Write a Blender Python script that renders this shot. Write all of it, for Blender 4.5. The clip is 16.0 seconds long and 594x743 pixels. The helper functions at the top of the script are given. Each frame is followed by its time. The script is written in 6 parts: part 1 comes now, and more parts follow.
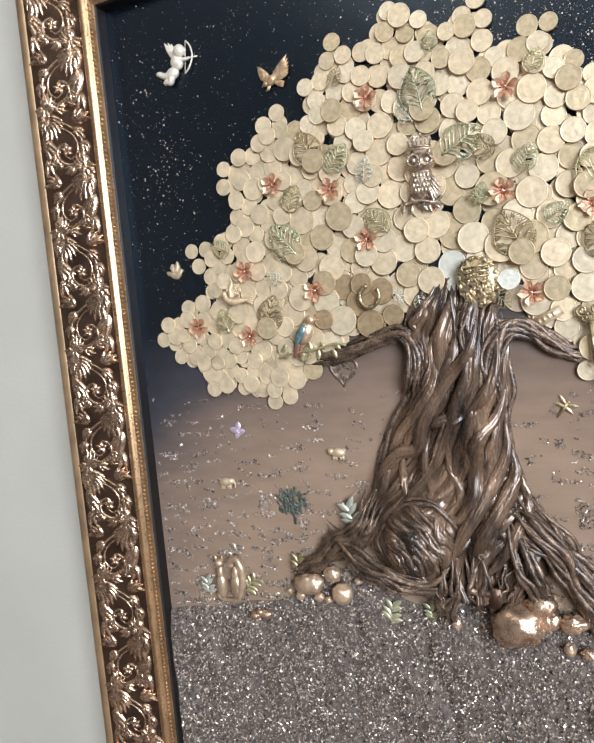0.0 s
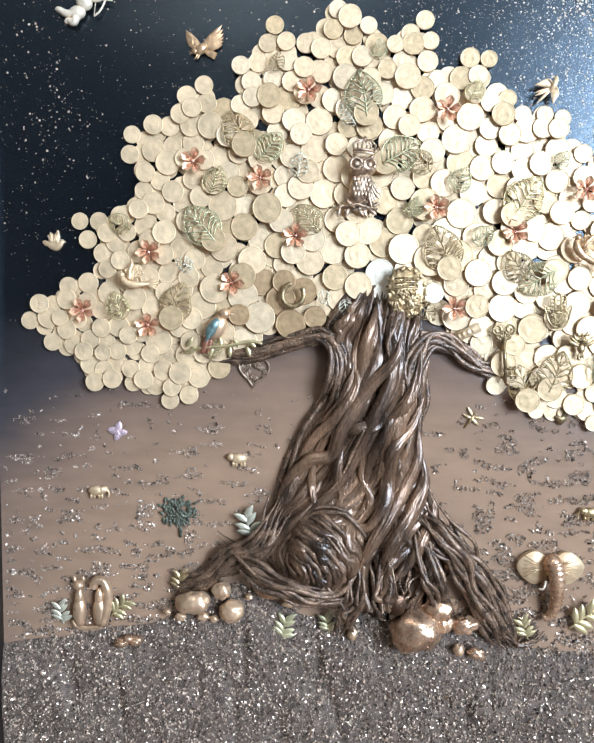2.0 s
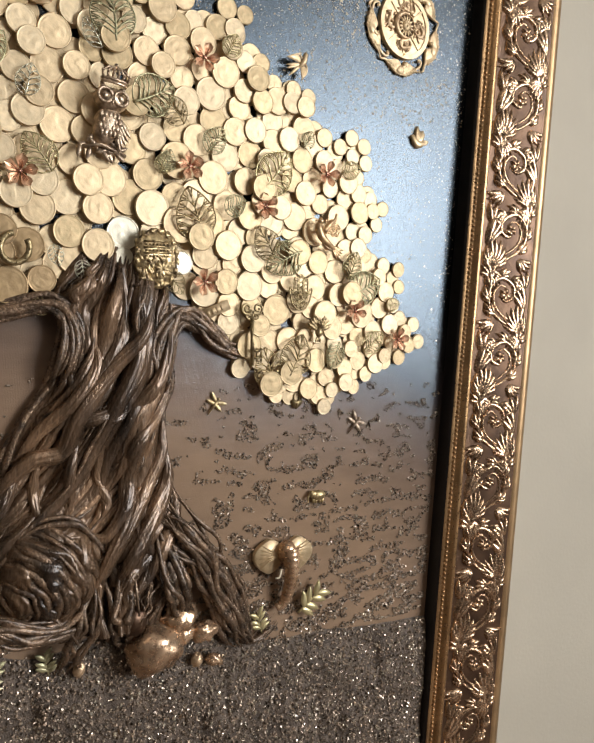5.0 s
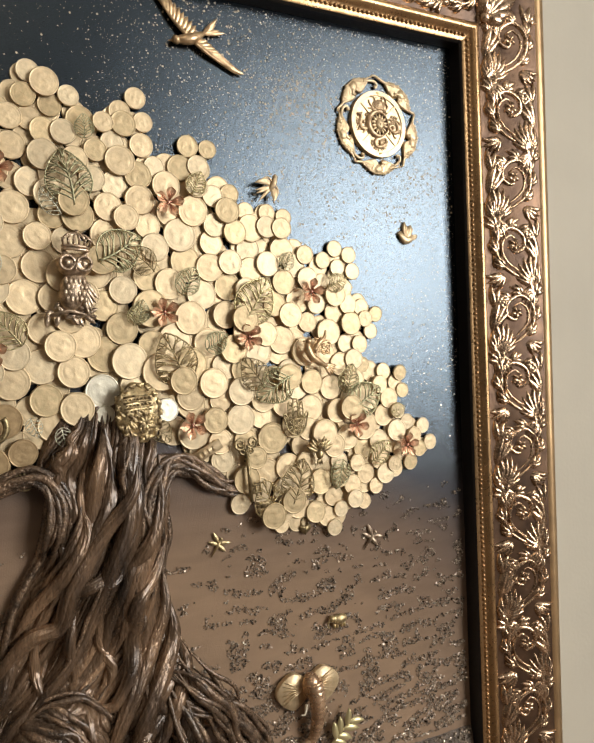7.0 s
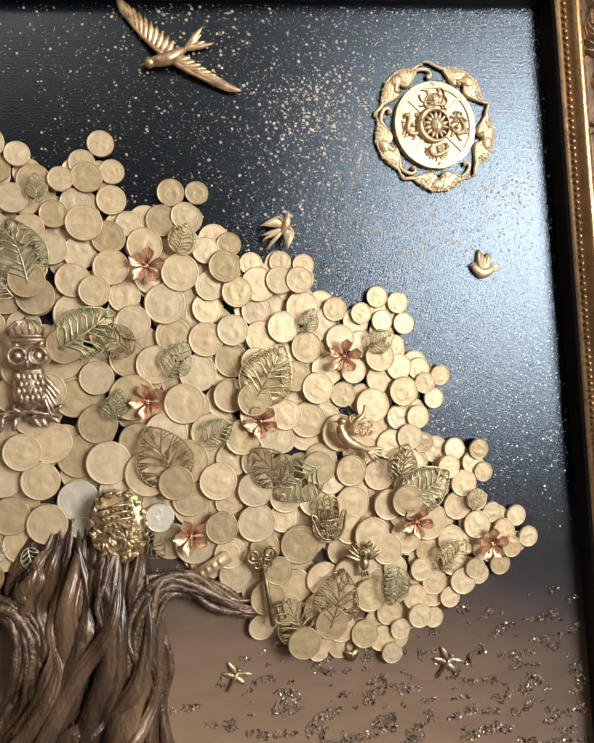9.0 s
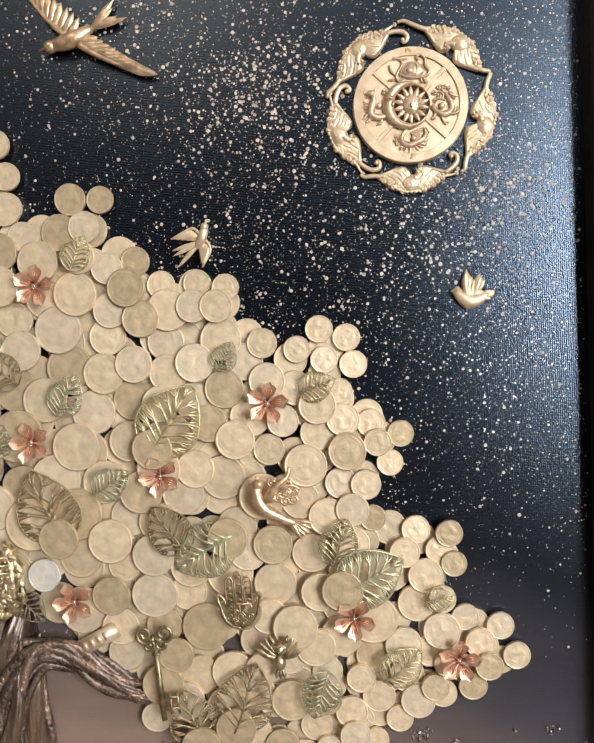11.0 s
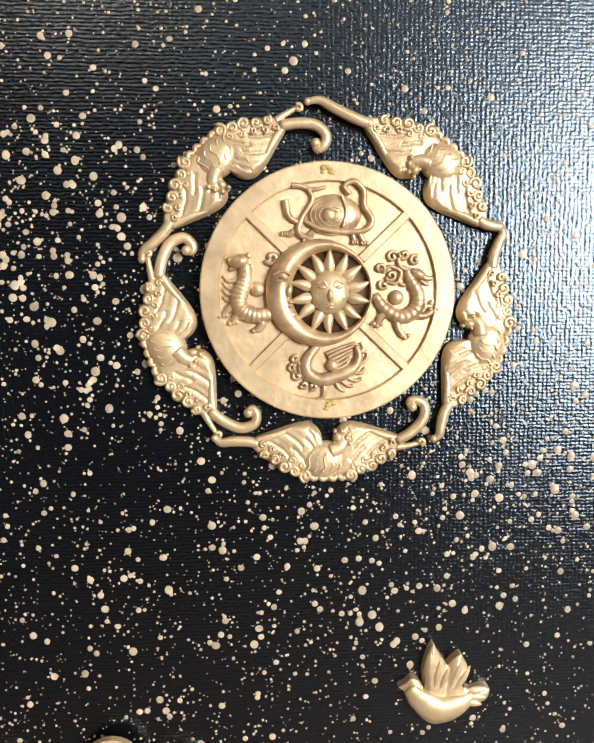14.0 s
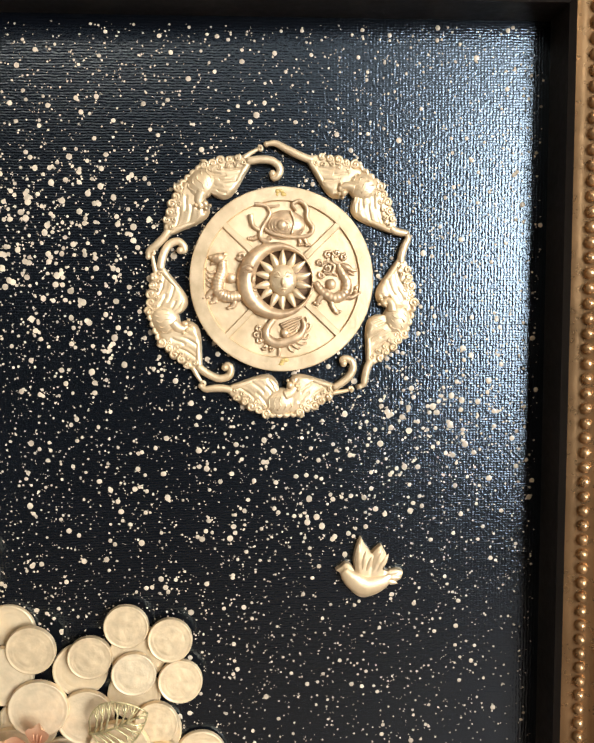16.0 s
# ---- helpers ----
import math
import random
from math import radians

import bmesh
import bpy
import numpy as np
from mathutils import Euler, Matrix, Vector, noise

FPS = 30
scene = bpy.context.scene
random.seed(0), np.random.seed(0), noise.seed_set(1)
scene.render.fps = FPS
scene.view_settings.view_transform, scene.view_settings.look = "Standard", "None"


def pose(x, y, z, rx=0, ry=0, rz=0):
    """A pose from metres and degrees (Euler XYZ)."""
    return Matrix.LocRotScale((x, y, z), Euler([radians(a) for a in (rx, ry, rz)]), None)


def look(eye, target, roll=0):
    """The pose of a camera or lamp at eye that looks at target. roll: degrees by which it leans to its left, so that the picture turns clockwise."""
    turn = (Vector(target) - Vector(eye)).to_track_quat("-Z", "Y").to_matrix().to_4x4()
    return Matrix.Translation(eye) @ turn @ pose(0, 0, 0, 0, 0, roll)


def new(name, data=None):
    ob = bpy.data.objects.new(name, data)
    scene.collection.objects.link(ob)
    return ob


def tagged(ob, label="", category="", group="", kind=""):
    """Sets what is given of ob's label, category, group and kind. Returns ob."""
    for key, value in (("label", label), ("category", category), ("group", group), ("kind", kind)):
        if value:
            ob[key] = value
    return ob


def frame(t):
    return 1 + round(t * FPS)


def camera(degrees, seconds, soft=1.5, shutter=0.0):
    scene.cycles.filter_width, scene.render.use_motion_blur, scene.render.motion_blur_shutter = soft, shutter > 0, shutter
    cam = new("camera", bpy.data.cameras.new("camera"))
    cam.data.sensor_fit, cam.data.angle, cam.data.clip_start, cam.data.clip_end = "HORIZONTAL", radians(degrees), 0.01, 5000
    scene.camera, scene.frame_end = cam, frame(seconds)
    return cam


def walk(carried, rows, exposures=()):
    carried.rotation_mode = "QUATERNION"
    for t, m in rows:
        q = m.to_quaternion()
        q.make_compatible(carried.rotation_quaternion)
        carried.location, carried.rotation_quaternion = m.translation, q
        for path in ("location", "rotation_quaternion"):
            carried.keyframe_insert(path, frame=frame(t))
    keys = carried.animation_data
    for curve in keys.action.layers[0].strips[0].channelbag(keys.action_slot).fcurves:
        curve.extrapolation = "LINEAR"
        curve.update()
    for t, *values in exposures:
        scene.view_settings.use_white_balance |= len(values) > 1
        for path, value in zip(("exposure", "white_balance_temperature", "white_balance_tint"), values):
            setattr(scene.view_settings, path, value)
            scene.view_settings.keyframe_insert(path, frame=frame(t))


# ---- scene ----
cam = camera(46.4, 16.0, soft=1.9)
WINDOW, FILL = 190.0, 5.0
EXPOSURES = [(0.0, 0.30, 5750, 10), (0.5, 0.34, 5600, 9), (1.0, 0.41, 5500, 9), (1.5, 0.43, 5350, 8), (2.0, 0.47, 5550, 9), (2.5, 0.46, 5650, 9), (3.0, 0.12, 5700, 9), (3.5, -0.08, 5850, 9), (4.0, -0.30, 6200, 10), (4.5, -0.54, 6750, 13), (7.0, -0.52, 7350, 12), (8.0, -0.50, 7500, 11), (10.5, -0.04, 6500, 17), (11.0, -0.02, 6350, 16), (11.5, 0.16, 5600, 10), (12.0, 0.50, 5350, 9), (12.5, 0.66, 5150, 8), (13.0, 0.44, 5500, 8), (13.5, 0.16, 6400, 11), (14.0, 0.10, 7250, 14), (15.0, 0.18, 7300, 14), (15.5, 0.2, 7250, 13), (16.0, 0.38, 6800, 12)]
PATH = [
    (0, (0.112, -0.614, 1.255), (-0.739, 1.187, 1.078), -5.3),
    (0.5, (0.069, -0.625, 1.256), (-0.73, 1.2, 1.081), -4.2),
    (1, (0.017, -0.633, 1.246), (-0.458, 1.302, 1.074), -1.5),
    (1.5, (-0.036, -0.635, 1.245), (-0.416, 1.322, 1.077), -0.4),
    (2, (-0.07, -0.618, 1.242), (-0.133, 1.374, 1.085), 0.7),
    (2.5, (-0.09, -0.59, 1.238), (0.136, 1.391, 1.08), 2.2),
    (3, (-0.116, -0.562, 1.229), (0.395, 1.366, 1.081), 3.5),
    (3.5, (-0.156, -0.538, 1.221), (0.545, 1.329, 1.071), 4.3),
    (4, (-0.173, -0.537, 1.222), (0.787, 1.213, 1.09), 4.6),
    (4.5, (-0.185, -0.516, 1.221), (0.87, 1.177, 1.077), 4.7),
    (4.7, (-0.186, -0.509, 1.217), (0.884, 1.176, 1.081), 4.5),
    (6.8, (-0.13, -0.516, 1.299), (0.852, 1.224, 1.221), -2.1),
    (7, (-0.13, -0.512, 1.307), (0.814, 1.25, 1.238), -2.3),
    (7.5, (-0.109, -0.496, 1.324), (0.802, 1.284, 1.254), -3.1),
    (8, (-0.07, -0.48, 1.342), (0.689, 1.369, 1.265), -4.1),
    (8.2, (-0.048, -0.472, 1.348), (0.638, 1.405, 1.268), -4.6),
    (10.3, (0.139, -0.391, 1.38), (0.19, 1.606, 1.284), -3.4),
    (10.5, (0.156, -0.382, 1.382), (0.157, 1.615, 1.276), -3.2),
    (11, (0.194, -0.365, 1.386), (0.065, 1.628, 1.289), -2.6),
    (11.5, (0.221, -0.34, 1.407), (0.049, 1.647, 1.268), -2.2),
    (12, (0.236, -0.308, 1.432), (0.132, 1.681, 1.257), -2.1),
    (12.5, (0.238, -0.262, 1.451), (0.233, 1.73, 1.278), -0.7),
    (13, (0.224, -0.21, 1.473), (0.264, 1.78, 1.279), -0.2),
    (13.5, (0.223, -0.175, 1.488), (0.321, 1.814, 1.305), -0.1),
    (14, (0.219, -0.161, 1.497), (0.324, 1.829, 1.325), -0.3),
    (14.5, (0.22, -0.16, 1.501), (0.333, 1.829, 1.326), -0.4),
    (15, (0.223, -0.172, 1.5), (0.327, 1.818, 1.337), -0.3),
    (15.5, (0.226, -0.192, 1.497), (0.327, 1.799, 1.329), -0.3),
    (16, (0.227, -0.224, 1.49), (0.336, 1.767, 1.331), -0.4),
]
walk(cam, [(t, look(eye, target, roll)) for t, eye, target, roll in PATH], EXPOSURES)
# ---- world, window light ----
world = bpy.data.worlds.new("world")
scene.world = world
world.use_nodes = True
wn = world.node_tree.nodes
sky = wn.new("ShaderNodeTexSky")
sky.sky_type, sky.sun_disc = "NISHITA", False
sky.sun_elevation, sky.sun_rotation = radians(35), radians(60)
world.node_tree.links.new(sky.outputs[0], wn["Background"].inputs[0])
wn["Background"].inputs[1].default_value = 0.12


def area_lamp(name, m, sx, sy, watts, colour):
    la = bpy.data.lights.new(name, "AREA")
    la.shape, la.size, la.size_y, la.energy, la.color = "RECTANGLE", sx, sy, watts, colour
    ob = new(name, la)
    ob.matrix_world = m
    return ob


# daylight that comes in through the window, and an added fill lamp overhead
area_lamp("window_daylight", look((2.16, -2.7, 1.82), (0.0, -0.7, 1.35)), 1.8, 1.45, WINDOW, (0.86, 0.93, 1.0))
area_lamp("fill_light", look((-0.3, -1.5, 2.52), (-0.3, -1.45, 0.0)), 0.5, 0.5, FILL, (1.0, 0.87, 0.70))


# ---- materials ----
def mat(name, base, metal=0.0, rough=0.5, vary=0.25, scale=60.0, bump=0.3, bump_scale=400.0, dist=0.0006,
        second=None, per="object", coat=0.0, stretch=None, rough_vary=0.12):
    m = bpy.data.materials.new(name)
    m.use_nodes = True
    nt = m.node_tree
    N, L = nt.nodes, nt.links
    b = N["Principled BSDF"]
    tc = N.new("ShaderNodeTexCoord")
    src = tc.outputs["Object"]
    if stretch:
        mp = N.new("ShaderNodeMapping")
        mp.inputs["Scale"].default_value = stretch
        L.new(src, mp.inputs["Vector"])
        src = mp.outputs[0]
    n1 = N.new("ShaderNodeTexNoise")
    n1.inputs["Scale"].default_value, n1.inputs["Detail"].default_value = scale, 6
    L.new(src, n1.inputs["Vector"])
    n2 = N.new("ShaderNodeTexNoise")
    n2.inputs["Scale"].default_value, n2.inputs["Detail"].default_value = bump_scale, 4
    L.new(src, n2.inputs["Vector"])
    ramp = N.new("ShaderNodeValToRGB")
    lo = second or tuple(c * (1 - vary) for c in base)
    hi = tuple(min(1, c * (1 + vary * 0.6)) for c in base)
    ramp.color_ramp.elements[0].position, ramp.color_ramp.elements[1].position = 0.32, 0.68
    ramp.color_ramp.elements[0].color, ramp.color_ramp.elements[1].color = (*lo, 1), (*hi, 1)
    L.new(n1.outputs["Fac"], ramp.inputs[0])
    col = ramp.outputs[0]
    rnd = N.new("ShaderNodeObjectInfo").outputs["Random"] if per == "object" else N.new("ShaderNodeNewGeometry").outputs["Random Per Island"]
    mr = N.new("ShaderNodeMapRange")
    mr.inputs["To Min"].default_value, mr.inputs["To Max"].default_value = 1 - vary * 0.6, 1 + vary * 0.35
    L.new(rnd, mr.inputs["Value"])
    hsv = N.new("ShaderNodeHueSaturation")
    L.new(mr.outputs[0], hsv.inputs["Value"])
    L.new(col, hsv.inputs["Color"])
    L.new(hsv.outputs[0], b.inputs["Base Color"])
    rr = N.new("ShaderNodeMapRange")
    rr.inputs["To Min"].default_value, rr.inputs["To Max"].default_value = max(0.03, rough - rough_vary), min(1, rough + rough_vary)
    L.new(n2.outputs["Fac"], rr.inputs["Value"])
    L.new(rr.outputs[0], b.inputs["Roughness"])
    b.inputs["Metallic"].default_value = metal
    b.inputs["Coat Weight"].default_value = coat
    b.inputs["Coat Roughness"].default_value = 0.25
    bp = N.new("ShaderNodeBump")
    bp.inputs["Strength"].default_value, bp.inputs["Distance"].default_value = bump, dist
    L.new(n2.outputs["Fac"], bp.inputs["Height"])
    L.new(bp.outputs[0], b.inputs["Normal"])
    return m


def canvas_material():
    """Painted canvas: night blue that fades into a brown glow round the trunk, with a weave and a varnish."""
    m = bpy.data.materials.new("painted_canvas")
    m.use_nodes = True
    N, L = m.node_tree.nodes, m.node_tree.links
    b = N["Principled BSDF"]
    tc = N.new("ShaderNodeTexCoord")
    sub = N.new("ShaderNodeVectorMath")
    sub.operation = "SUBTRACT"
    sub.inputs[1].default_value = (-0.02, 0, 0.93)
    L.new(tc.outputs["Object"], sub.inputs[0])
    mul = N.new("ShaderNodeVectorMath")
    mul.operation = "MULTIPLY"
    mul.inputs[1].default_value = (0.70, 0, 1.0)
    L.new(sub.outputs[0], mul.inputs[0])
    ln = N.new("ShaderNodeVectorMath")
    ln.operation = "LENGTH"
    L.new(mul.outputs[0], ln.inputs[0])
    nz = N.new("ShaderNodeTexNoise")
    nz.inputs["Scale"].default_value, nz.inputs["Detail"].default_value = 14, 5
    mp = N.new("ShaderNodeMapping")
    mp.inputs["Scale"].default_value = (0.5, 1, 1.6)
    L.new(tc.outputs["Object"], mp.inputs[0])
    L.new(mp.outputs[0], nz.inputs["Vector"])
    ad = N.new("ShaderNodeMath")
    ad.operation = "MULTIPLY_ADD"
    L.new(nz.outputs["Fac"], ad.inputs[0])
    ad.inputs[1].default_value = 0.05
    L.new(ln.outputs["Value"], ad.inputs[2])
    ramp = N.new("ShaderNodeValToRGB")
    e = ramp.color_ramp.elements
    e[0].position, e[0].color = 0.22, (0.305, 0.200, 0.128, 1)
    e[1].position, e[1].color = 0.42, (0.0024, 0.0032, 0.0050, 1)
    for p, c in ((0.295, (0.20, 0.134, 0.095, 1)), (0.35, (0.050, 0.044, 0.046, 1))):
        x = e.new(p)
        x.color = c
    L.new(ad.outputs[0], ramp.inputs[0])
    mot = N.new("ShaderNodeTexNoise")
    mot.inputs["Scale"].default_value, mot.inputs["Detail"].default_value = 45, 6
    L.new(mp.outputs[0], mot.inputs["Vector"])
    mr = N.new("ShaderNodeMapRange")
    mr.inputs["To Min"].default_value, mr.inputs["To Max"].default_value = 0.72, 1.22
    L.new(mot.outputs["Fac"], mr.inputs["Value"])
    hsv = N.new("ShaderNodeHueSaturation")
    L.new(mr.outputs[0], hsv.inputs["Value"])
    L.new(ramp.outputs[0], hsv.inputs["Color"])
    L.new(hsv.outputs[0], b.inputs["Base Color"])
    # two sets of threads that cross, a little uneven
    hs = []
    for axis, pitch in (("X", 0.00105), ("Z", 0.00085)):
        w = N.new("ShaderNodeTexWave")
        w.wave_type, w.bands_direction, w.wave_profile = "BANDS", axis, "SIN"
        w.inputs["Scale"].default_value = 0.314 / pitch
        w.inputs["Distortion"].default_value = 3.0
        w.inputs["Detail"].default_value = 2
        w.inputs["Detail Scale"].default_value = 0.6
        L.new(tc.outputs["Object"], w.inputs["Vector"])
        hs.append(w.outputs["Fac"])
    mx = N.new("ShaderNodeMath")
    mx.operation = "ADD"
    L.new(hs[0], mx.inputs[0])
    L.new(hs[1], mx.inputs[1])
    rough = N.new("ShaderNodeTexNoise")
    rough.inputs["Scale"].default_value, rough.inputs["Detail"].default_value = 900, 3
    L.new(tc.outputs["Object"], rough.inputs["Vector"])
    sm = N.new("ShaderNodeMath")
    sm.operation = "MULTIPLY_ADD"
    sm.inputs[1].default_value = 0.13
    L.new(mx.outputs[0], sm.inputs[0])
    L.new(rough.outputs["Fac"], sm.inputs[2])
    bp = N.new("ShaderNodeBump")
    bp.inputs["Strength"].default_value, bp.inputs["Distance"].default_value = 0.26, 0.0006
    L.new(sm.outputs[0], bp.inputs["Height"])
    L.new(bp.outputs[0], b.inputs["Normal"])
    b.inputs["Roughness"].default_value = 0.18
    # the blue of the window's daylight is put into the reflection tint
    b.inputs["Specular Tint"].default_value = (0.68, 0.85, 1.0, 1)
    # the specular level drops in the brown, so that the window glares less there
    dull = N.new("ShaderNodeMapRange")
    dull.inputs["From Min"].default_value, dull.inputs["From Max"].default_value = 0.29, 0.40
    dull.inputs["To Min"].default_value, dull.inputs["To Max"].default_value = 0.42, 1.0
    L.new(ad.outputs[0], dull.inputs["Value"])
    L.new(dull.outputs[0], b.inputs["Specular IOR Level"])
    return m


M_CANVAS = canvas_material()
M_COIN = mat("coin_brass", (0.755, 0.578, 0.350), 0.42, 0.48, 0.2, 2.2, 0.10, 9.0, 0.0008, second=(0.64, 0.48, 0.29))
M_COIN_TAN = mat("coin_bronze", (0.62, 0.46, 0.26), 0.45, 0.46, 0.2, 2.2, 0.10, 9.0, 0.0008, second=(0.48, 0.36, 0.20))
M_COIN_PALE = mat("coin_nickel_brass", (0.750, 0.590, 0.375), 0.42, 0.48, 0.16, 2.2, 0.10, 9.0, 0.0008)
M_COIN_SILVER = mat("coin_silver", (0.84, 0.77, 0.61), 0.5, 0.42, 0.12, 2.2, 0.10, 9.0, 0.0008)
M_COIN_BROWN = mat("coin_brown_bronze", (0.47, 0.325, 0.175), 0.5, 0.44, 0.2, 2.2, 0.10, 9.0, 0.0008, second=(0.36, 0.24, 0.12))
M_COIN_STUFF = mat("coin_brass_lower", (0.755, 0.578, 0.352), 0.42, 0.48, 0.22, 90, 0.12, 700, 0.0006, per="island")
M_BARK = mat("bronzed_bark", (0.215, 0.130, 0.075), 0.45, 0.28, 0.7, 42, 0.9, 520, 0.0010, second=(0.040, 0.024, 0.015), coat=0.6, stretch=(1, 1, 0.26), rough_vary=0.2)
M_CORD = mat("bronzed_cord", (0.20, 0.128, 0.080), 0.55, 0.29, 0.7, 110, 1.0, 520, 0.0012, second=(0.06, 0.038, 0.024), coat=0.4, rough_vary=0.2)
M_GRIT = mat("dark_grit", (0.12, 0.088, 0.066), 0.1, 0.6, 0.5, 150, 1.0, 900, 0.0012)
M_CHIP = mat("glitter_chip", (0.50, 0.395, 0.305), 0.45, 0.20, 1.0, 300, 0.4, 900, 0.0004, second=(0.05, 0.036, 0.026), per="island")
# paler copy of the chip: part of the bed's sparkle is put into its colour
M_CHIP_BRIGHT = mat("bright_glitter_chip", (0.80, 0.65, 0.49), 0.6, 0.18, 0.6, 300, 0.3, 900, 0.0004, second=(0.35, 0.30, 0.26), per="island")
M_STAR = mat("star_paint", (0.56, 0.45, 0.32), 0.0, 0.32, 0.4, 300, 0.2, 900, 0.0002, per="island")
M_GOLD = mat("pale_gold", (0.73, 0.555, 0.345), 0.5, 0.40, 0.22, 160, 0.3, 700, 0.0003, second=(0.58, 0.42, 0.24))
M_GOLD_OLD = mat("antiqued_gold", (0.70, 0.50, 0.30), 0.5, 0.38, 0.35, 260, 0.3, 700, 0.0003, second=(0.42, 0.27, 0.15))
M_PATINA_OPENING = mat("dark_patina_opening", (0.16, 0.085, 0.042), 0.4, 0.45, 0.4, 260, 0.3, 700, 0.0003)
M_GLUE = mat("yellowed_glue", (0.62, 0.42, 0.14), 0.0, 0.25, 0.3, 300, 0.4, 700, 0.0003)
M_PLAQUE = mat("antique_plaque_gold", (0.60, 0.46, 0.25), 0.75, 0.34, 0.4, 260, 0.5, 800, 0.0005, second=(0.13, 0.085, 0.045))
M_STONE_GOLD = mat("brown_gold", (0.66, 0.46, 0.26), 0.65, 0.33, 0.35, 220, 0.3, 700, 0.0003, second=(0.38, 0.24, 0.13))
M_IVORY = mat("ivory_gold", (0.80, 0.69, 0.52), 0.3, 0.42, 0.15, 160, 0.3, 700, 0.0003)
M_ANTIQUE = mat("antique_gold", (0.50, 0.39, 0.21), 0.8, 0.36, 0.5, 220, 0.5, 800, 0.0005, second=(0.26, 0.19, 0.10))
M_COPPER = mat("copper", (0.78, 0.45, 0.34), 0.8, 0.27, 0.3, 180, 0.3, 700, 0.0003, second=(0.52, 0.24, 0.16))
M_VERDE = mat("green_gold_leaf", (0.53, 0.48, 0.29), 0.6, 0.38, 0.35, 7, 0.3, 60, 0.0003, second=(0.34, 0.33, 0.19))
M_LEAFGOLD = mat("gold_leaf", (0.62, 0.53, 0.29), 0.65, 0.35, 0.35, 7, 0.3, 60, 0.0003, second=(0.38, 0.31, 0.16))
M_SILVER = mat("mint_silver", (0.73, 0.70, 0.54), 0.6, 0.34, 0.25, 200, 0.3, 700, 0.0003)
M_STONE = mat("gilded_stone", (0.62, 0.42, 0.27), 0.75, 0.28, 0.35, 60, 0.35, 240, 0.0012, second=(0.38, 0.23, 0.14))
M_STONE_PALE = mat("pale_gilded_stone", (0.62, 0.43, 0.27), 0.6, 0.32, 0.3, 60, 0.35, 240, 0.0012)
M_PLUME = mat("teal_enamel", (0.16, 0.235, 0.225), 0.5, 0.3, 0.4, 200, 0.3, 700, 0.0003)
M_RUST = mat("orange_enamel", (0.36, 0.16, 0.095), 0.4, 0.35, 0.3, 200, 0.3, 700, 0.0003)
M_PINK = mat("pink_pearl", (0.62, 0.48, 0.52), 0.4, 0.3, 0.3, 200, 0.3, 700, 0.0003)
M_RAIL = mat("frame_bronze", (0.105, 0.058, 0.033), 0.7, 0.36, 0.4, 50, 0.5, 500, 0.0006, second=(0.06, 0.033, 0.020))
M_FILLET = mat("frame_gold", (0.45, 0.265, 0.125), 0.8, 0.30, 0.25, 40, 0.25, 400, 0.0004)
M_RELIEF = mat("frame_relief", (0.60, 0.41, 0.265), 0.92, 0.25, 0.4, 160, 0.4, 600, 0.0005, second=(0.30, 0.19, 0.12))
# near-black: the deep shadow in the rebate is put into its colour
M_REBATE_SHADE = mat("frame_rebate_shade", (0.012, 0.008, 0.006), 0.1, 0.5, 0.3, 50, 0.3, 400, 0.0004)
M_OUTER = mat("frame_outer_gold", (0.52, 0.33, 0.17), 0.7, 0.36, 0.25, 40, 0.25, 400, 0.0004)
M_UNSEEN_WALL = mat("unseen_wall", (0.20, 0.17, 0.14), 0.0, 0.8, 0.12, 6, 0.25, 220, 0.001)
M_UNSEEN_DARK = mat("unseen_dark_wall", (0.095, 0.078, 0.062), 0.0, 0.8, 0.12, 6, 0.25, 220, 0.001)
M_WALL = mat("wall_paint", (0.52, 0.465, 0.37), 0.0, 0.7, 0.06, 6, 0.25, 220, 0.001)
M_CEIL = mat("ceiling_paint", (0.50, 0.49, 0.47), 0.0, 0.8, 0.04, 6, 0.2, 220, 0.001)
M_FLOOR = mat("floor_wood", (0.17, 0.11, 0.07), 0.0, 0.5, 0.35, 8, 0.3, 120, 0.001, stretch=(1, 8, 1))
M_WHITE = mat("white_frame", (0.8, 0.8, 0.79), 0.0, 0.4, 0.05, 10, 0.1, 200, 0.0005)


# ---- building helpers ----
def mesh_of(name, bm, material, smooth=True):
    me = bpy.data.meshes.new(name)
    bm.normal_update()
    bm.to_mesh(me)
    bm.free()
    me.materials.append(material)
    if smooth:
        me.shade_smooth()
    return me


def part(name, bm, material, parent=None, label="", smooth=True):
    ob = new(name, mesh_of(name, bm, material, smooth))
    if parent is not None:
        ob.parent = parent
    if label:
        ob["label"] = label
    return ob


def raw(name, verts, faces, material, smooth=False):
    me = bpy.data.meshes.new(name)
    me.from_pydata(verts, [], faces)
    me.materials.append(material)
    if smooth:
        me.shade_smooth()
    return new(name, me)


def box(bm, x0, x1, y0, y1, z0, z1):
    v = [bm.verts.new((x, y, z)) for x in (x0, x1) for y in (y0, y1) for z in (z0, z1)]
    for f in ((0, 1, 3, 2), (4, 6, 7, 5), (0, 4, 5, 1), (2, 3, 7, 6), (0, 2, 6, 4), (1, 5, 7, 3)):
        bm.faces.new([v[i] for i in f])


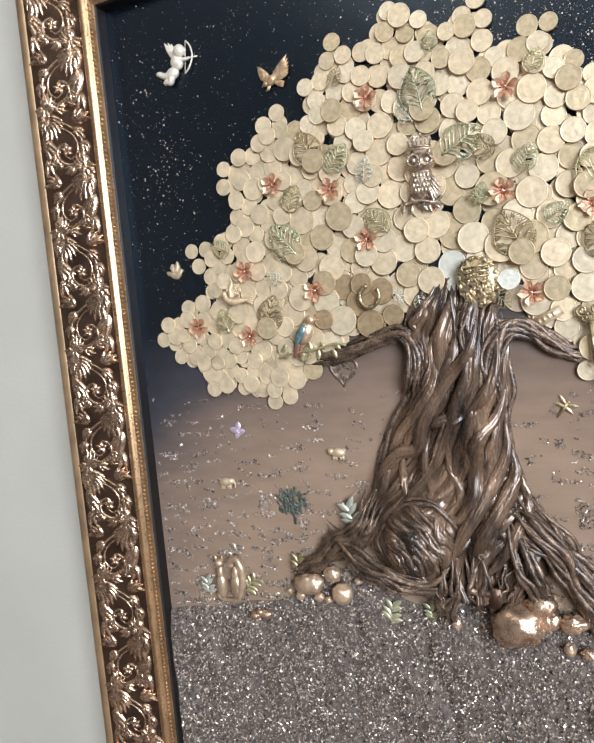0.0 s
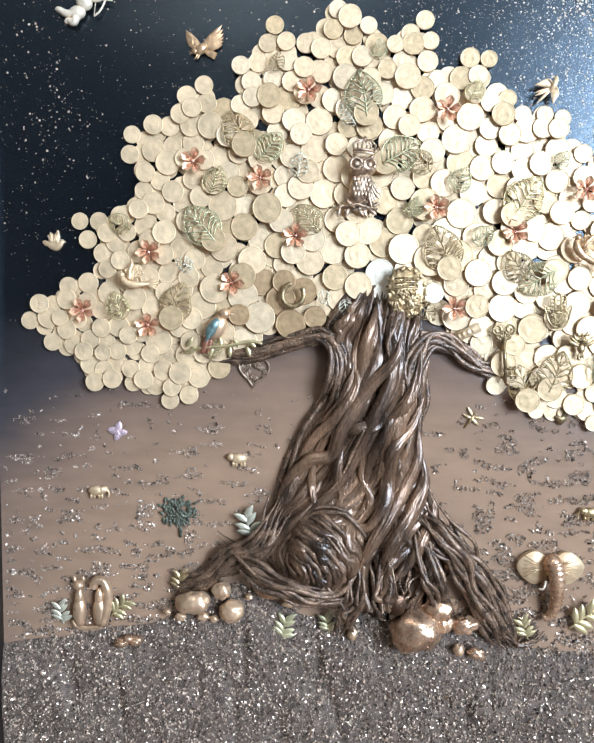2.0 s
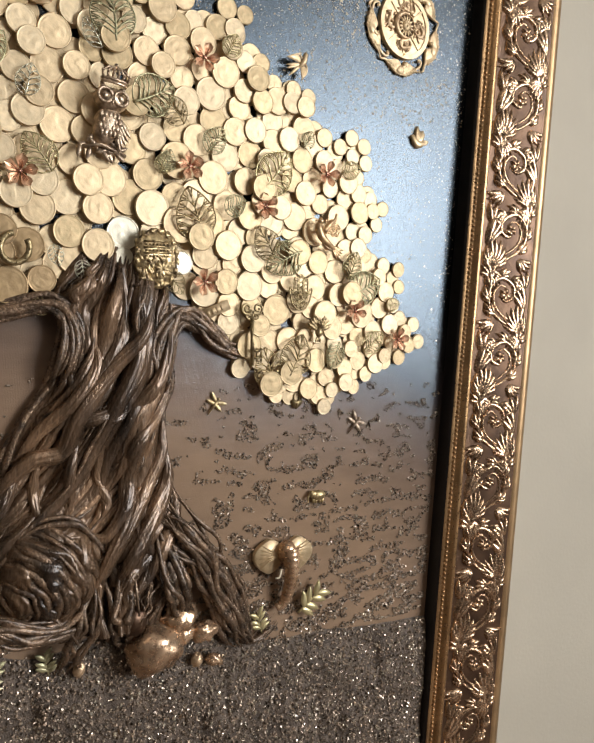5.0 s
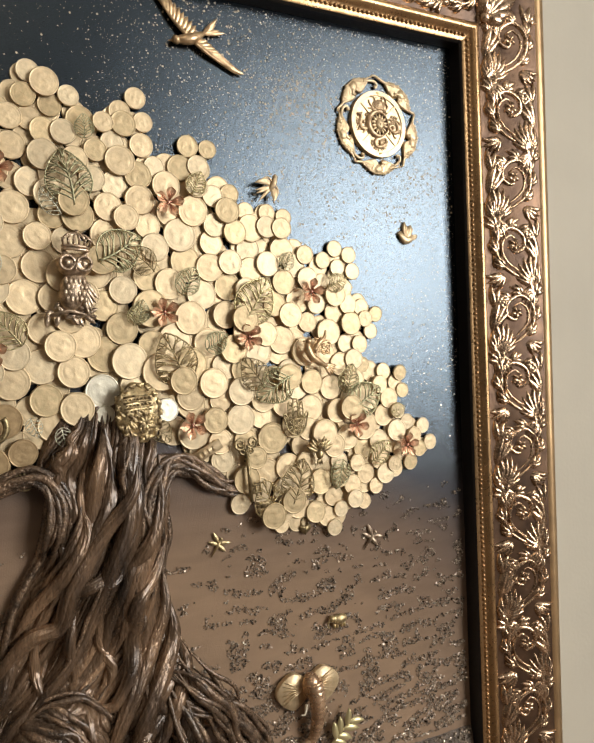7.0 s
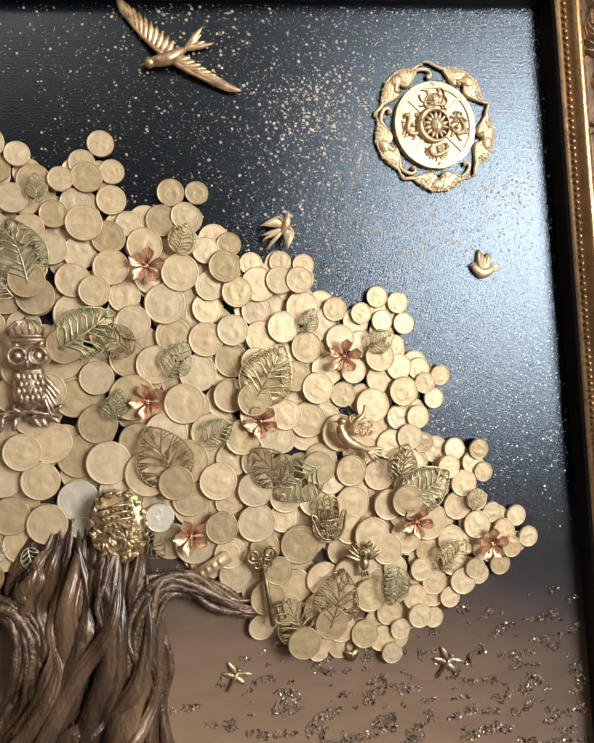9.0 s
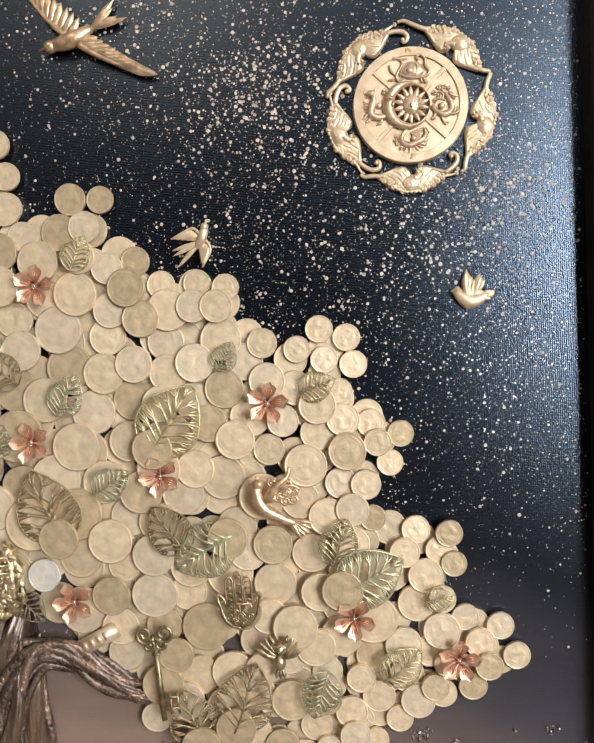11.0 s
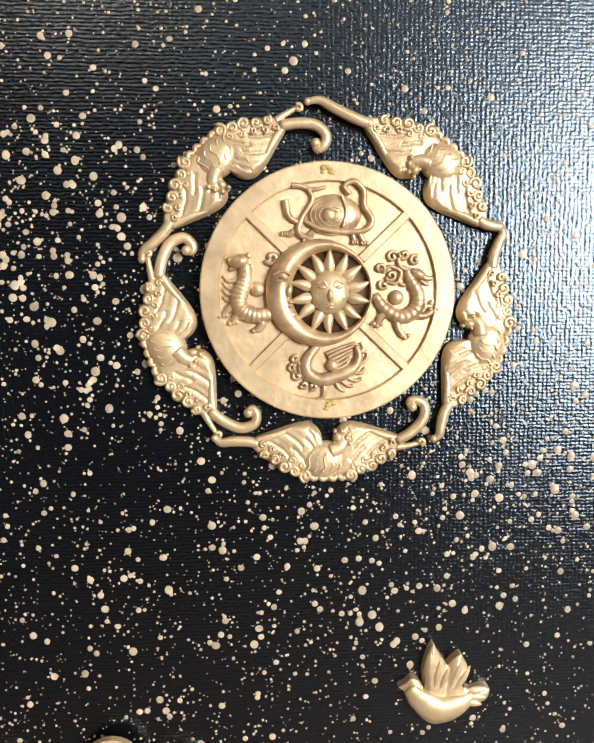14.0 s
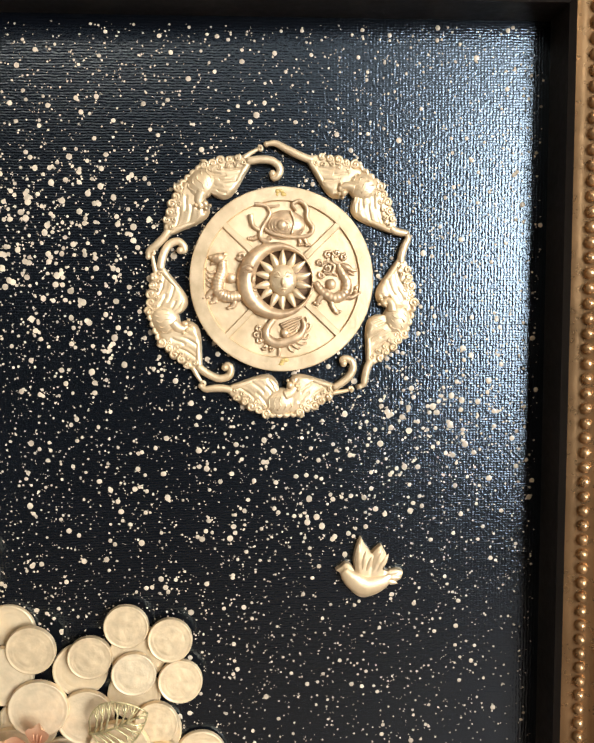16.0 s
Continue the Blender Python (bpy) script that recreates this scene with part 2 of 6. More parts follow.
def tube(bm, pts, radii, seg=6, flat=1.0):
    """A round cord through pts (world axes); flat squashes it towards the panel."""
    pts = [Vector(p) for p in pts]
    n = len(pts)
    if not hasattr(radii, "__len__"):
        radii = [radii] * n
    rings = []
    for i, p in enumerate(pts):
        d = (pts[min(i + 1, n - 1)] - pts[max(i - 1, 0)])
        d = d.normalized() if d.length > 1e-9 else Vector((0, 0, 1))
        side = d.cross(Vector((0, -1, 0)))
        side = side.normalized() if side.length > 1e-4 else Vector((1, 0, 0))
        up = side.cross(d).normalized()
        rings.append([bm.verts.new(p + radii[i] * (math.cos(a) * side + flat * math.sin(a) * up))
                      for a in (2 * math.pi * k / seg for k in range(seg))])
    for a, b in zip(rings, rings[1:]):
        for k in range(seg):
            bm.faces.new((a[k], a[(k + 1) % seg], b[(k + 1) % seg], b[k]))
    bm.faces.new(rings[0][::-1])
    bm.faces.new(rings[-1])


def blob(bm, u, w, v, ru, rw, rv, turn=0.0, seg=12, rings=8):
    """An ellipsoid at u (right), w (out of the panel), v (up), turned in the panel's plane."""
    c, s = math.cos(radians(turn)), math.sin(radians(turn))

    def at(t, p):
        x, z, y = ru * math.sin(t) * math.cos(p), rv * math.cos(t), rw * math.sin(t) * math.sin(p)
        return bm.verts.new((u + x * c - z * s, -w - y, v + x * s + z * c))
    top, bot = at(0, 0), at(math.pi, 0)
    rows = [[at(math.pi * i / rings, 2 * math.pi * k / seg) for k in range(seg)] for i in range(1, rings)]
    for k in range(seg):
        j = (k + 1) % seg
        bm.faces.new((top, rows[0][j], rows[0][k]))
        bm.faces.new((bot, rows[-1][k], rows[-1][j]))
        for a, b in zip(rows, rows[1:]):
            bm.faces.new((a[k], a[j], b[j], b[k]))


def lobe(bm, u, w, v, angle, length, width, height, curve=0.0, n=7, skew=1.0):
    """A raised tapering leaf lobe that starts at (u, v) and points along angle (degrees)."""
    rows = []
    a = radians(angle)
    x, z = u, v
    for i in range(n):
        t = i / (n - 1)
        wd = width * (math.sin(math.pi * min(1, 0.12 + 0.88 * t ** skew)) ** 0.8 + 0.04) * 0.5
        h = height * (math.sin(math.pi * (0.1 + 0.85 * t)) ** 0.7)
        nx, nz = -math.sin(a), math.cos(a)
        rows.append([bm.verts.new((x + nx * wd * s, -(w + h * (1 - s * s) ** 0.6 * (0.8 if s == 0 and 0.2 < t < 0.8 else 1)), z + nz * wd * s))
                     for s in (-1, -0.55, 0, 0.55, 1)])
        x += math.cos(a) * length / (n - 1)
        z += math.sin(a) * length / (n - 1)
        a += radians(curve) / (n - 1)
    for r, q in zip(rows, rows[1:]):
        for k in range(4):
            bm.faces.new((r[k], r[k + 1], q[k + 1], q[k]))


def spiral(u, w, v, r0, r1, a0, turns, n=22):
    """Points of a spiral in the panel's plane, from radius r0 to r1, starting at the angle a0 in degrees."""
    out = []
    for i in range(n):
        t = i / (n - 1)
        r, a = r0 + (r1 - r0) * t, radians(a0) + 2 * math.pi * turns * t
        out.append((u + r * math.cos(a), -w, v + r * math.sin(a)))
    return out


def taper(r0, r1, n, swell=0.0):
    return [r0 + (r1 - r0) * i / (n - 1) + swell * math.sin(math.pi * i / (n - 1)) for i in range(n)]


def smooth_line(pts, n):
    """n points on a smooth line through pts."""
    p = [Vector(q) for q in pts]
    p = [2 * p[0] - p[1]] + p + [2 * p[-1] - p[-2]]
    out = []
    m = len(p) - 3
    for i in range(n):
        s = i / (n - 1) * m
        k = min(int(s), m - 1)
        t = s - k
        a, b, c, d = p[k:k + 4]
        out.append(0.5 * (2 * b + (c - a) * t + (2 * a - 5 * b + 4 * c - d) * t * t + (3 * b - a - 3 * c + d) * t ** 3))
    return out


def plate(bm, outline, thick, w=0.0, crown=0.35):
    """A cast plate with a rounded edge from an outline of (u, v) points; crown: how far its middle swells."""
    k = len(outline)
    P = [Vector(q) for q in outline]
    if sum(P[i].x * P[(i + 1) % k].y - P[(i + 1) % k].x * P[i].y for i in range(k)) < 0:
        P.reverse()
    size = max(max(q.x for q in P) - min(q.x for q in P), max(q.y for q in P) - min(q.y for q in P))
    step = min(0.45 * thick, 0.006 * size)
    inward = []
    for i in range(k):
        d = (P[(i + 1) % k] - P[i]).normalized() + (P[i] - P[i - 1]).normalized()
        inward.append(Vector((-d.y, d.x)).normalized())
    rows = [[bm.verts.new((q.x + n.x * o, -(w + thick * h), q.y + n.y * o)) for q, n in zip(P, inward)]
            for o, h in ((0, 0), (0, .6), (.4 * step, .88), (1.2 * step, 1.0))]
    for a, b in zip(rows, rows[1:]):
        for i in range(k):
            bm.faces.new((a[i], a[(i + 1) % k], b[(i + 1) % k], b[i]))
    face = bm.faces.new(rows[-1])
    if abs(crown) > 0.3:
        c = sum((v.co for v in rows[-1]), Vector()) / k
        mid = bm.verts.new((c.x, c.y - thick * crown, c.z))
        bm.faces.remove(face)
        for i in range(k):
            bm.faces.new((rows[-1][i], rows[-1][(i + 1) % k], mid))
    else:
        bmesh.ops.triangulate(bm, faces=[face])


def rope(bm, pts, radii, n=60, seg=26, ridges=6, twist=2.5, flat=0.85, seed=0.0):
    """A thick rope whose strands stand out as ridges that twist along it."""
    q = smooth_line(pts, n)
    rings = []
    for i, c in enumerate(q):
        t = i / (n - 1)
        d = (q[min(i + 1, n - 1)] - q[max(i - 1, 0)]).normalized()
        side = d.cross(Vector((0, -1, 0))).normalized()
        up = side.cross(d).normalized()
        s = t * (len(radii) - 1)
        k = min(int(s), len(radii) - 2)
        r = radii[k] + (radii[k + 1] - radii[k]) * (s - k)
        ring = []
        for j in range(seg):
            a = 2 * math.pi * j / seg
            b = a + twist * t + 0.8 * noise.noise((seed, 3 * t, math.cos(a)))
            g = 1 + 0.13 * abs(math.sin(ridges * b / 2)) ** 0.6 + 0.08 * abs(math.sin(ridges * 1.5 * b + 4)) + 0.05 * abs(math.sin(ridges * 3.2 * b + 1)) + 0.14 * noise.noise((seed + 2 * math.cos(a), 6 * t, 2 * math.sin(a)))
            ring.append(bm.verts.new(c + r * g * (math.cos(a) * side + flat * math.sin(a) * up)))
        rings.append(ring)
    for a, b in zip(rings, rings[1:]):
        for k in range(seg):
            bm.faces.new((a[k], a[(k + 1) % seg], b[(k + 1) % seg], b[k]))


def place(ob, u, v, w=0.0, turn=0.0, scale=1.0):
    ob.matrix_world = pose(u, -w, v, 0, -turn, 0) @ Matrix.Scale(scale, 4)
    return ob


rng = random.Random(7)

# ---- room ----
def wall_box(name, dims, material, label):
    bm = bmesh.new()
    box(bm, *dims)
    return tagged(part(name, bm, material, None, "", False), label, name.split("_")[0], kind="structure")


wall_box("wall_north", (-2.2, 2.2, 0.022, 0.14, 0, 2.6), M_WALL, "cream painted plaster wall behind the framed picture")
# unseen walls, floor and ceiling, added; their dark tones keep the canvas's reflections low
wall_box("wall_south", (-2.2, 2.2, -5.1, -4.98, 0, 2.6), M_UNSEEN_DARK, "unseen dark brown wall, added opposite the picture to dim reflections")
wall_box("wall_west", (-2.32, -2.2, -5.1, 0.14, 0, 2.6), M_UNSEEN_WALL, "unseen brown side wall, added to close the room")
wall_box("floor", (-2.32, 2.32, -5.1, 0.14, -0.1, 0), M_FLOOR, "unseen brown floor, added to close the room")
wall_box("ceiling", (-2.32, 2.32, -5.1, 0.14, 2.6, 2.7), M_CEIL, "unseen white flat ceiling, added to close the room")
bm = bmesh.new()
for d in ((-5.1, -3.65, 0, 2.6), (-1.75, 0.14, 0, 2.6), (-3.65, -1.75, 0, 1.05), (-3.65, -1.75, 2.56, 2.6)):
    box(bm, 2.2, 2.32, d[0], d[1], d[2], d[3])
tagged(part("wall_east", bm, M_UNSEEN_WALL, None, "", False), "unseen brown wall with a window opening, added to close the room", "wall", kind="structure")
win = tagged(new("window_1"), "white framed window that lets in the daylight", "window", kind="structure")
for d in ((-3.65, -1.75, 1.05, 1.11), (-3.65, -1.75, 2.50, 2.56), (-3.65, -3.59, 1.11, 2.50), (-1.81, -1.75, 1.11, 2.50), (-2.73, -2.67, 1.11, 2.50)):
    bm = bmesh.new()
    box(bm, 2.23, 2.29, d[0], d[1], d[2], d[3])
    part("window_frame", bm, M_WHITE, win, "", False)

# ---- canvas and frame ----
X0, X1, Z0, Z1 = -0.361, 0.321, 0.745, 1.583     # opening of the frame
bm = bmesh.new()
box(bm, X0 - 0.012, X1 + 0.012, 0.0, 0.018, Z0 - 0.012, Z1 + 0.012)
tagged(part("canvas", bm, M_CANVAS, None, "", False), "canvas painted night blue fading to brown, varnished", "painting")

picture_frame = tagged(new("picture_frame"), "carved bronze and gold picture frame hung on the wall", "picture frame")
PROFILES = (("rebate", M_REBATE_SHADE, ((0.0, -0.001), (0.0, 0.0135), (0.0015, 0.0155))),
            ("bead_bed", M_FILLET, ((0.0015, 0.0155), (0.0035, 0.0165), (0.0095, 0.0168), (0.0105, 0.0180))),
            ("fillet", M_FILLET, ((0.0105, 0.0180), (0.0125, 0.0205), (0.0155, 0.0218), (0.0180, 0.0205), (0.0195, 0.0185))),
            ("rail", M_RAIL, ((0.0195, 0.0185), (0.028, 0.0195), (0.042, 0.024), (0.058, 0.0285), (0.070, 0.0310), (0.080, 0.0315))),
            ("outer_edge", M_OUTER, ((0.080, 0.0315), (0.083, 0.0335), (0.089, 0.0330), (0.093, 0.0280), (0.095, 0.0), (0.095, -0.022))))


def ring_corner(side, d):
    return {0: (X0 - d, Z0 - d), 1: (X1 + d, Z0 - d), 2: (X1 + d, Z1 + d), 3: (X0 - d, Z1 + d)}[side % 4]


for side in range(4):
    for nm, material, prof in PROFILES:
        bm = bmesh.new()
        rows = []
        for d, h in prof:
            a, b = ring_corner(side, d), ring_corner(side + 1, d)
            rows.append([bm.verts.new((a[0] + (b[0] - a[0]) * t, -h, a[1] + (b[1] - a[1]) * t)) for t in (0, 0.25, 0.5, 0.75, 1)])
        for r, q in zip(rows, rows[1:]):
            for k in range(4):
                bm.faces.new((r[k], r[k + 1], q[k + 1], q[k]))
        part(nm, bm, material, picture_frame, "", nm not in ("rebate",))


def frame_point(side, s, d, h):
    """A point on a rail: s along the inner edge in metres, d outwards, h out of the panel."""
    a, b = Vector(ring_corner(side, 0)), Vector(ring_corner(side + 1, 0))
    t = (b - a).normalized()
    o = Vector((t.y, -t.x))
    p = a + t * s + o * d
    return (p.x, -h, p.y)


for side in range(4):
    length = (Vector(ring_corner(side + 1, 0)) - Vector(ring_corner(side, 0))).length
    bm = bmesh.new()
    k = int(length / 0.0046)
    for i in range(k + 2):
        x, y, z = frame_point(side, (i - 0.5) * length / k, 0.0065, 0.0172)
        blob(bm, x, -y, z, 0.0019, 0.0019, 0.0019, 0, 6, 4)
    tagged(part("bead_strip", bm, M_FILLET, picture_frame), kind="stuff")

# carved scrollwork: one repeat of the pattern, laid along each rail
def scroll_unit(flip):
    """Half a wave of the rinceau: a feathered stem with its scroll, and its acanthus leaves; u across the rail (0 inner, 0.06 outer), v along it."""
    bm = bmesh.new()
    leaves = []
    sg = -1 if flip else 1

    def U(u):
        return 0.030 + sg * (u - 0.030)

    def bed(x):
        return 0.0190 + 0.012 * max(0, min(1, (x - 0.004) / 0.05))

    def H(u):
        return bed(U(u))

    def flame(mesh, u, v, ang, length, width, curve, height=0.0042):
        """A stroke that is broad near its foot and runs out to a curled point."""
        if flip:
            ang, curve = 180 - ang, -curve
        mesh.verts.ensure_lookup_table()
        first = len(mesh.verts)
        lobe(mesh, U(u), 0.0, v, ang, 1.08 * length, 1.4 * width, 1.15 * height, curve, 11, .62)
        mesh.verts.ensure_lookup_table()
        for p in mesh.verts[first:]:
            p.co.y -= bed(p.co.x) - 0.0006

    def line(pts, r0, r1, swell=0.0, n=20):
        tube(bm, smooth_line([(U(u), -H(u) - 0.0008, v) for u, v in pts], n), taper(r0, r1, n, swell), 7, 1.0)

    def fan(u, v, a0, a1, count, l0, l1, curve, width=0.0062):
        """A fan of flames from one foot: an acanthus leaf."""
        lb = bmesh.new()
        for k in range(count):
            f = k / (count - 1)
            flame(lb, u, v, a0 + (a1 - a0) * f, l0 + (l1 - l0) * f, width, curve * (1 - 0.4 * f))
        leaves.append(mesh_of("acanthus_leaf", lb, M_RELIEF))

    # C-scroll in the bay, with a second, thinner stroke inside it
    line([(0.050, 0.006), (0.030, 0.012), (0.014, 0.026), (0.012, 0.044), (0.024, 0.056), (0.038, 0.050), (0.040, 0.038), (0.031, 0.033), (0.026, 0.040)], 0.0009, 0.0012, 0.0014, 44)
    line([(0.046, 0.012), (0.030, 0.018), (0.019, 0.029), (0.018, 0.042), (0.026, 0.049), (0.033, 0.044)], 0.0006, 0.0006, 0.0009, 30)
    # fans that spring from the foot of the scroll, both ways along the rail
    fan(0.050, 0.002, 100, 172, 6, 0.034, 0.020, -46)
    fan(0.050, 0.002, 78, 30, 4, 0.026, 0.010, 40, 0.0052)
    fan(0.050, -0.001, 252, 196, 5, 0.024, 0.017, 44, 0.0056)
    # flames off the back of the scroll
    for u, v, a, c in ((0.020, 0.020, 168, -70), (0.013, 0.033, 140, -60), (0.013, 0.046, 108, -60), (0.024, 0.056, 62, -66), (0.036, 0.053, 30, -70), (0.041, 0.044, 48, 50)):
        lb = bmesh.new()
        for d, m in ((-26, 0.0115), (0, 0.0150), (26, 0.0125)):
            flame(lb, u, v, a + d, m, 0.0050, c)
        leaves.append(mesh_of("acanthus_leaf", lb, M_RELIEF))
    # leaves that fill the corners between two bays
    fan(0.018, 0.012, 200, 262, 4, 0.020, 0.015, -40, 0.0052)
    fan(0.010, 0.056, 150, 60, 4, 0.012, 0.019, 36, 0.0052)
    # long leaf along the far edge of the bay
    fan(0.054, 0.024, 96, 128, 3, 0.036, 0.024, 24, 0.0066)
    fan(0.051, 0.046, 66, 150, 4, 0.020, 0.015, 30, 0.0054)
    fan(0.030, 0.040, 60, 330, 5, 0.0070, 0.0070, 50, 0.0040)
    return mesh_of("scrollwork", bm, M_RELIEF), leaves


PITCH = 0.063
SCROLLS = [scroll_unit(False), scroll_unit(True)]
for side in range(4):
    a, b = Vector(ring_corner(side, 0.0)), Vector(ring_corner(side + 1, 0.0))
    length = (b - a).length
    t = (b - a).normalized()
    o = Vector((t.y, -t.x))
    k = round((length + 0.06) / PITCH)
    step = (length + 0.06) / k
    for i in range(k):
        p = a + t * (-0.03 + i * step) + o * 0.0195
        stem, leaves = SCROLLS[i % 2]
        ob = new("scrollwork", stem)
        ob.parent = picture_frame
        ob.matrix_world = Matrix(((o.x, 0, t.x, p.x), (0, 1, 0, 0), (o.y, 0, t.y, p.y), (0, 0, 0, 1)))
        for me in leaves:
            lf = new("acanthus_leaf", me)
            lf.parent = ob
    # corner leaf
    bm = bmesh.new()
    c = ring_corner(side, 0.024)
    e = ring_corner(side, 0.078)
    ang = math.degrees(math.atan2(e[1] - c[1], e[0] - c[0]))
    for da in (-60, -38, -18, 0, 18, 38, 60):
        lobe(bm, c[0], 0.0215, c[1], ang + da, 0.060 - 0.00035 * abs(da) * 1.6, 0.014, 0.010, -da * 0.7)
    blob(bm, c[0], 0.0225, c[1], 0.006, 0.005, 0.006)
    part("corner_leaf", bm, M_RELIEF, picture_frame)

# ---- coin tree ----
coin_tree = tagged(new("coin_tree"), "relief tree with bronzed rope trunk and crown of coins", "tree")


def coin_mesh(name, material, seed, seg=36, hole=False):
    """A coin of radius 1: raised rim, a ring of worn lettering and a worn relief on its face."""
    bm = bmesh.new()
    prof = [(0.0, .00142)] + [(.08 * k, .00142) for k in range(1, 9)] + [(.68, .00138), (.72, .00138), (.76, .00138), (.80, .00138), (.84, .00138), (.90, .00137), (.935, .00155), (.975, .00155), (1.0, .00125), (1.0, 0.0)]
    if hole:
        prof = [(.20, .0002), (.215, .0016), (.32, .0016), (.36, .0012)] + prof[8:]
    rows = []
    for f, h in prof:
        pts = []
        for i in range(1 if f == 0 else seg):
            a = 2 * math.pi * i / seg
            g = f
            if hole and f < 0.36:
                g = f / max(abs(math.cos(a)), abs(math.sin(a)))
            x, z = g * math.cos(a), g * math.sin(a)
            d = 0.0
            if f < 0.6 and not hole:
                d = .00012 * max(-.2, min(1, 3.0 * noise.noise((2.3 * x + seed, 2.3 * z, 0)))) + .00007 * noise.noise((7 * x + seed, 7 * z, 5))
            elif .7 < f < .86:
                d = .00009 * (noise.noise((11 * x + seed, 11 * z, 2)) > 0)
            pts.append(bm.verts.new((x, -h - d, z)))
        rows.append(pts)
    for p, q in zip(rows, rows[1:]):
        for k in range(seg):
            j = (k + 1) % seg
            if len(p) == 1:
                bm.faces.new((p[0], q[k], q[j]))
            else:
                bm.faces.new((p[k], q[k], q[j], p[j]))
    return mesh_of(name, bm, material)


# coins of the crown's edge and its large coins: right, up (metres), radius (mm)
EDGE_A = ((-.329, 1.236, 8), (-.319, 1.251, 8.5), (-.312, 1.239, 9.5), (-.294, 1.267, 8), (-.309, 1.217, 8), (-.290, 1.215, 8.5), (-.274, 1.198, 10), (-.270, 1.182, 8.5),
          (-.254, 1.185, 8.5), (-.216, 1.179, 8.5), (-.203, 1.166, 8), (-.186, 1.171, 8.5), (-.201, 1.178, 8), (-.177, 1.187, 9.5), (-.159, 1.196, 10), (-.193, 1.191, 10),
          (-.238, 1.194, 8), (-.137, 1.220, 12), (-.123, 1.241, 14), (-.095, 1.235, 13), (-.074, 1.242, 10), (-.295, 1.255, 9), (-.276, 1.270, 9))
EDGE_B = ((-.283, 1.324, 7.5), (-.276, 1.308, 8), (-.266, 1.324, 8), (-.247, 1.329, 8.5), (-.262, 1.296, 9), (-.236, 1.399, 7.5), (-.238, 1.382, 8), (-.217, 1.407, 8.5),
          (-.226, 1.351, 8), (-.224, 1.366, 8.5), (-.173, 1.441, 8), (-.188, 1.432, 8.5), (-.170, 1.425, 8.5), (-.193, 1.416, 8.5), (-.141, 1.424, 8.5), (-.141, 1.457, 8),
          (-.132, 1.444, 8.5), (-.126, 1.460, 8.5), (-.118, 1.476, 7.8), (-.112, 1.491, 8), (-.102, 1.477, 8), (-.085, 1.476, 8.5))
EDGE_C = ((-.058, 1.504, 8), (-.048, 1.497, 10), (-.062, 1.487, 8.5), (-.032, 1.490, 7.5), (.016, 1.495, 8), (.004, 1.484, 8), (.021, 1.478, 7.5), (-.009, 1.474, 7.5),
          (.055, 1.464, 8.5), (.071, 1.463, 7.3), (.019, 1.461, 9), (.028, 1.446, 8), (.048, 1.447, 10), (.062, 1.449, 8.5), (.088, 1.430, 7.8), (.073, 1.427, 8.5),
          (.101, 1.417, 7.5), (.120, 1.417, 7.2), (.135, 1.414, 7.2), (.118, 1.405, 9), (.153, 1.384, 8), (.183, 1.390, 7.3), (.197, 1.385, 7.3), (.171, 1.380, 7.2))
EDGE_D = ((.185, 1.374, 7.3), (.200, 1.371, 7.3), (.192, 1.357, 7.2), (.208, 1.340, 7.6), (.223, 1.334, 7), (.211, 1.330, 7.3), (.217, 1.319, 7), (.204, 1.308, 8),
          (.207, 1.290, 7), (.229, 1.283, 7.6), (.246, 1.281, 7.2), (.241, 1.272, 7.6), (.248, 1.265, 6.8), (.241, 1.247, 7.3), (.271, 1.231, 7.3), (.253, 1.236, 7.2),
          (.279, 1.215, 7.3), (.260, 1.223, 8), (.256, 1.199, 7.6), (.236, 1.200, 7.3), (.217, 1.182, 7.3), (.204, 1.170, 7), (.179, 1.167, 7), (.172, 1.152, 7.3),
          (.154, 1.168, 9.5), (.122, 1.162, 7.3), (.125, 1.171, 7.3), (.110, 1.176, 7.3), (.086, 1.184, 8.5))
LARGE = ((-.095, 1.411, 10), (-.073, 1.410, 11.5), (-.030, 1.406, 11.5), (-.008, 1.414, 10.5), (.015, 1.420, 11), (.000, 1.354, 10.5), (-.056, 1.327, 11.5), (-.030, 1.318, 12.5),
         (-.002, 1.326, 12), (-.079, 1.291, 12.5), (-.057, 1.277, 11.5), (-.038, 1.296, 11.5), (.002, 1.302, 13.5), (-.018, 1.281, 12.5), (-.017, 1.264, 6.8), (.049, 1.273, 11.5),
         (.029, 1.264, 9), (.089, 1.252, 12.5), (.051, 1.333, 13), (.090, 1.274, 11.5), (.116, 1.234, 13), (.111, 1.207, 11), (.073, 1.268, 9), (-.096, 1.236, 13),
         (-.120, 1.272, 12), (-.103, 1.288, 8.5), (-.020, 1.368, 13.5))
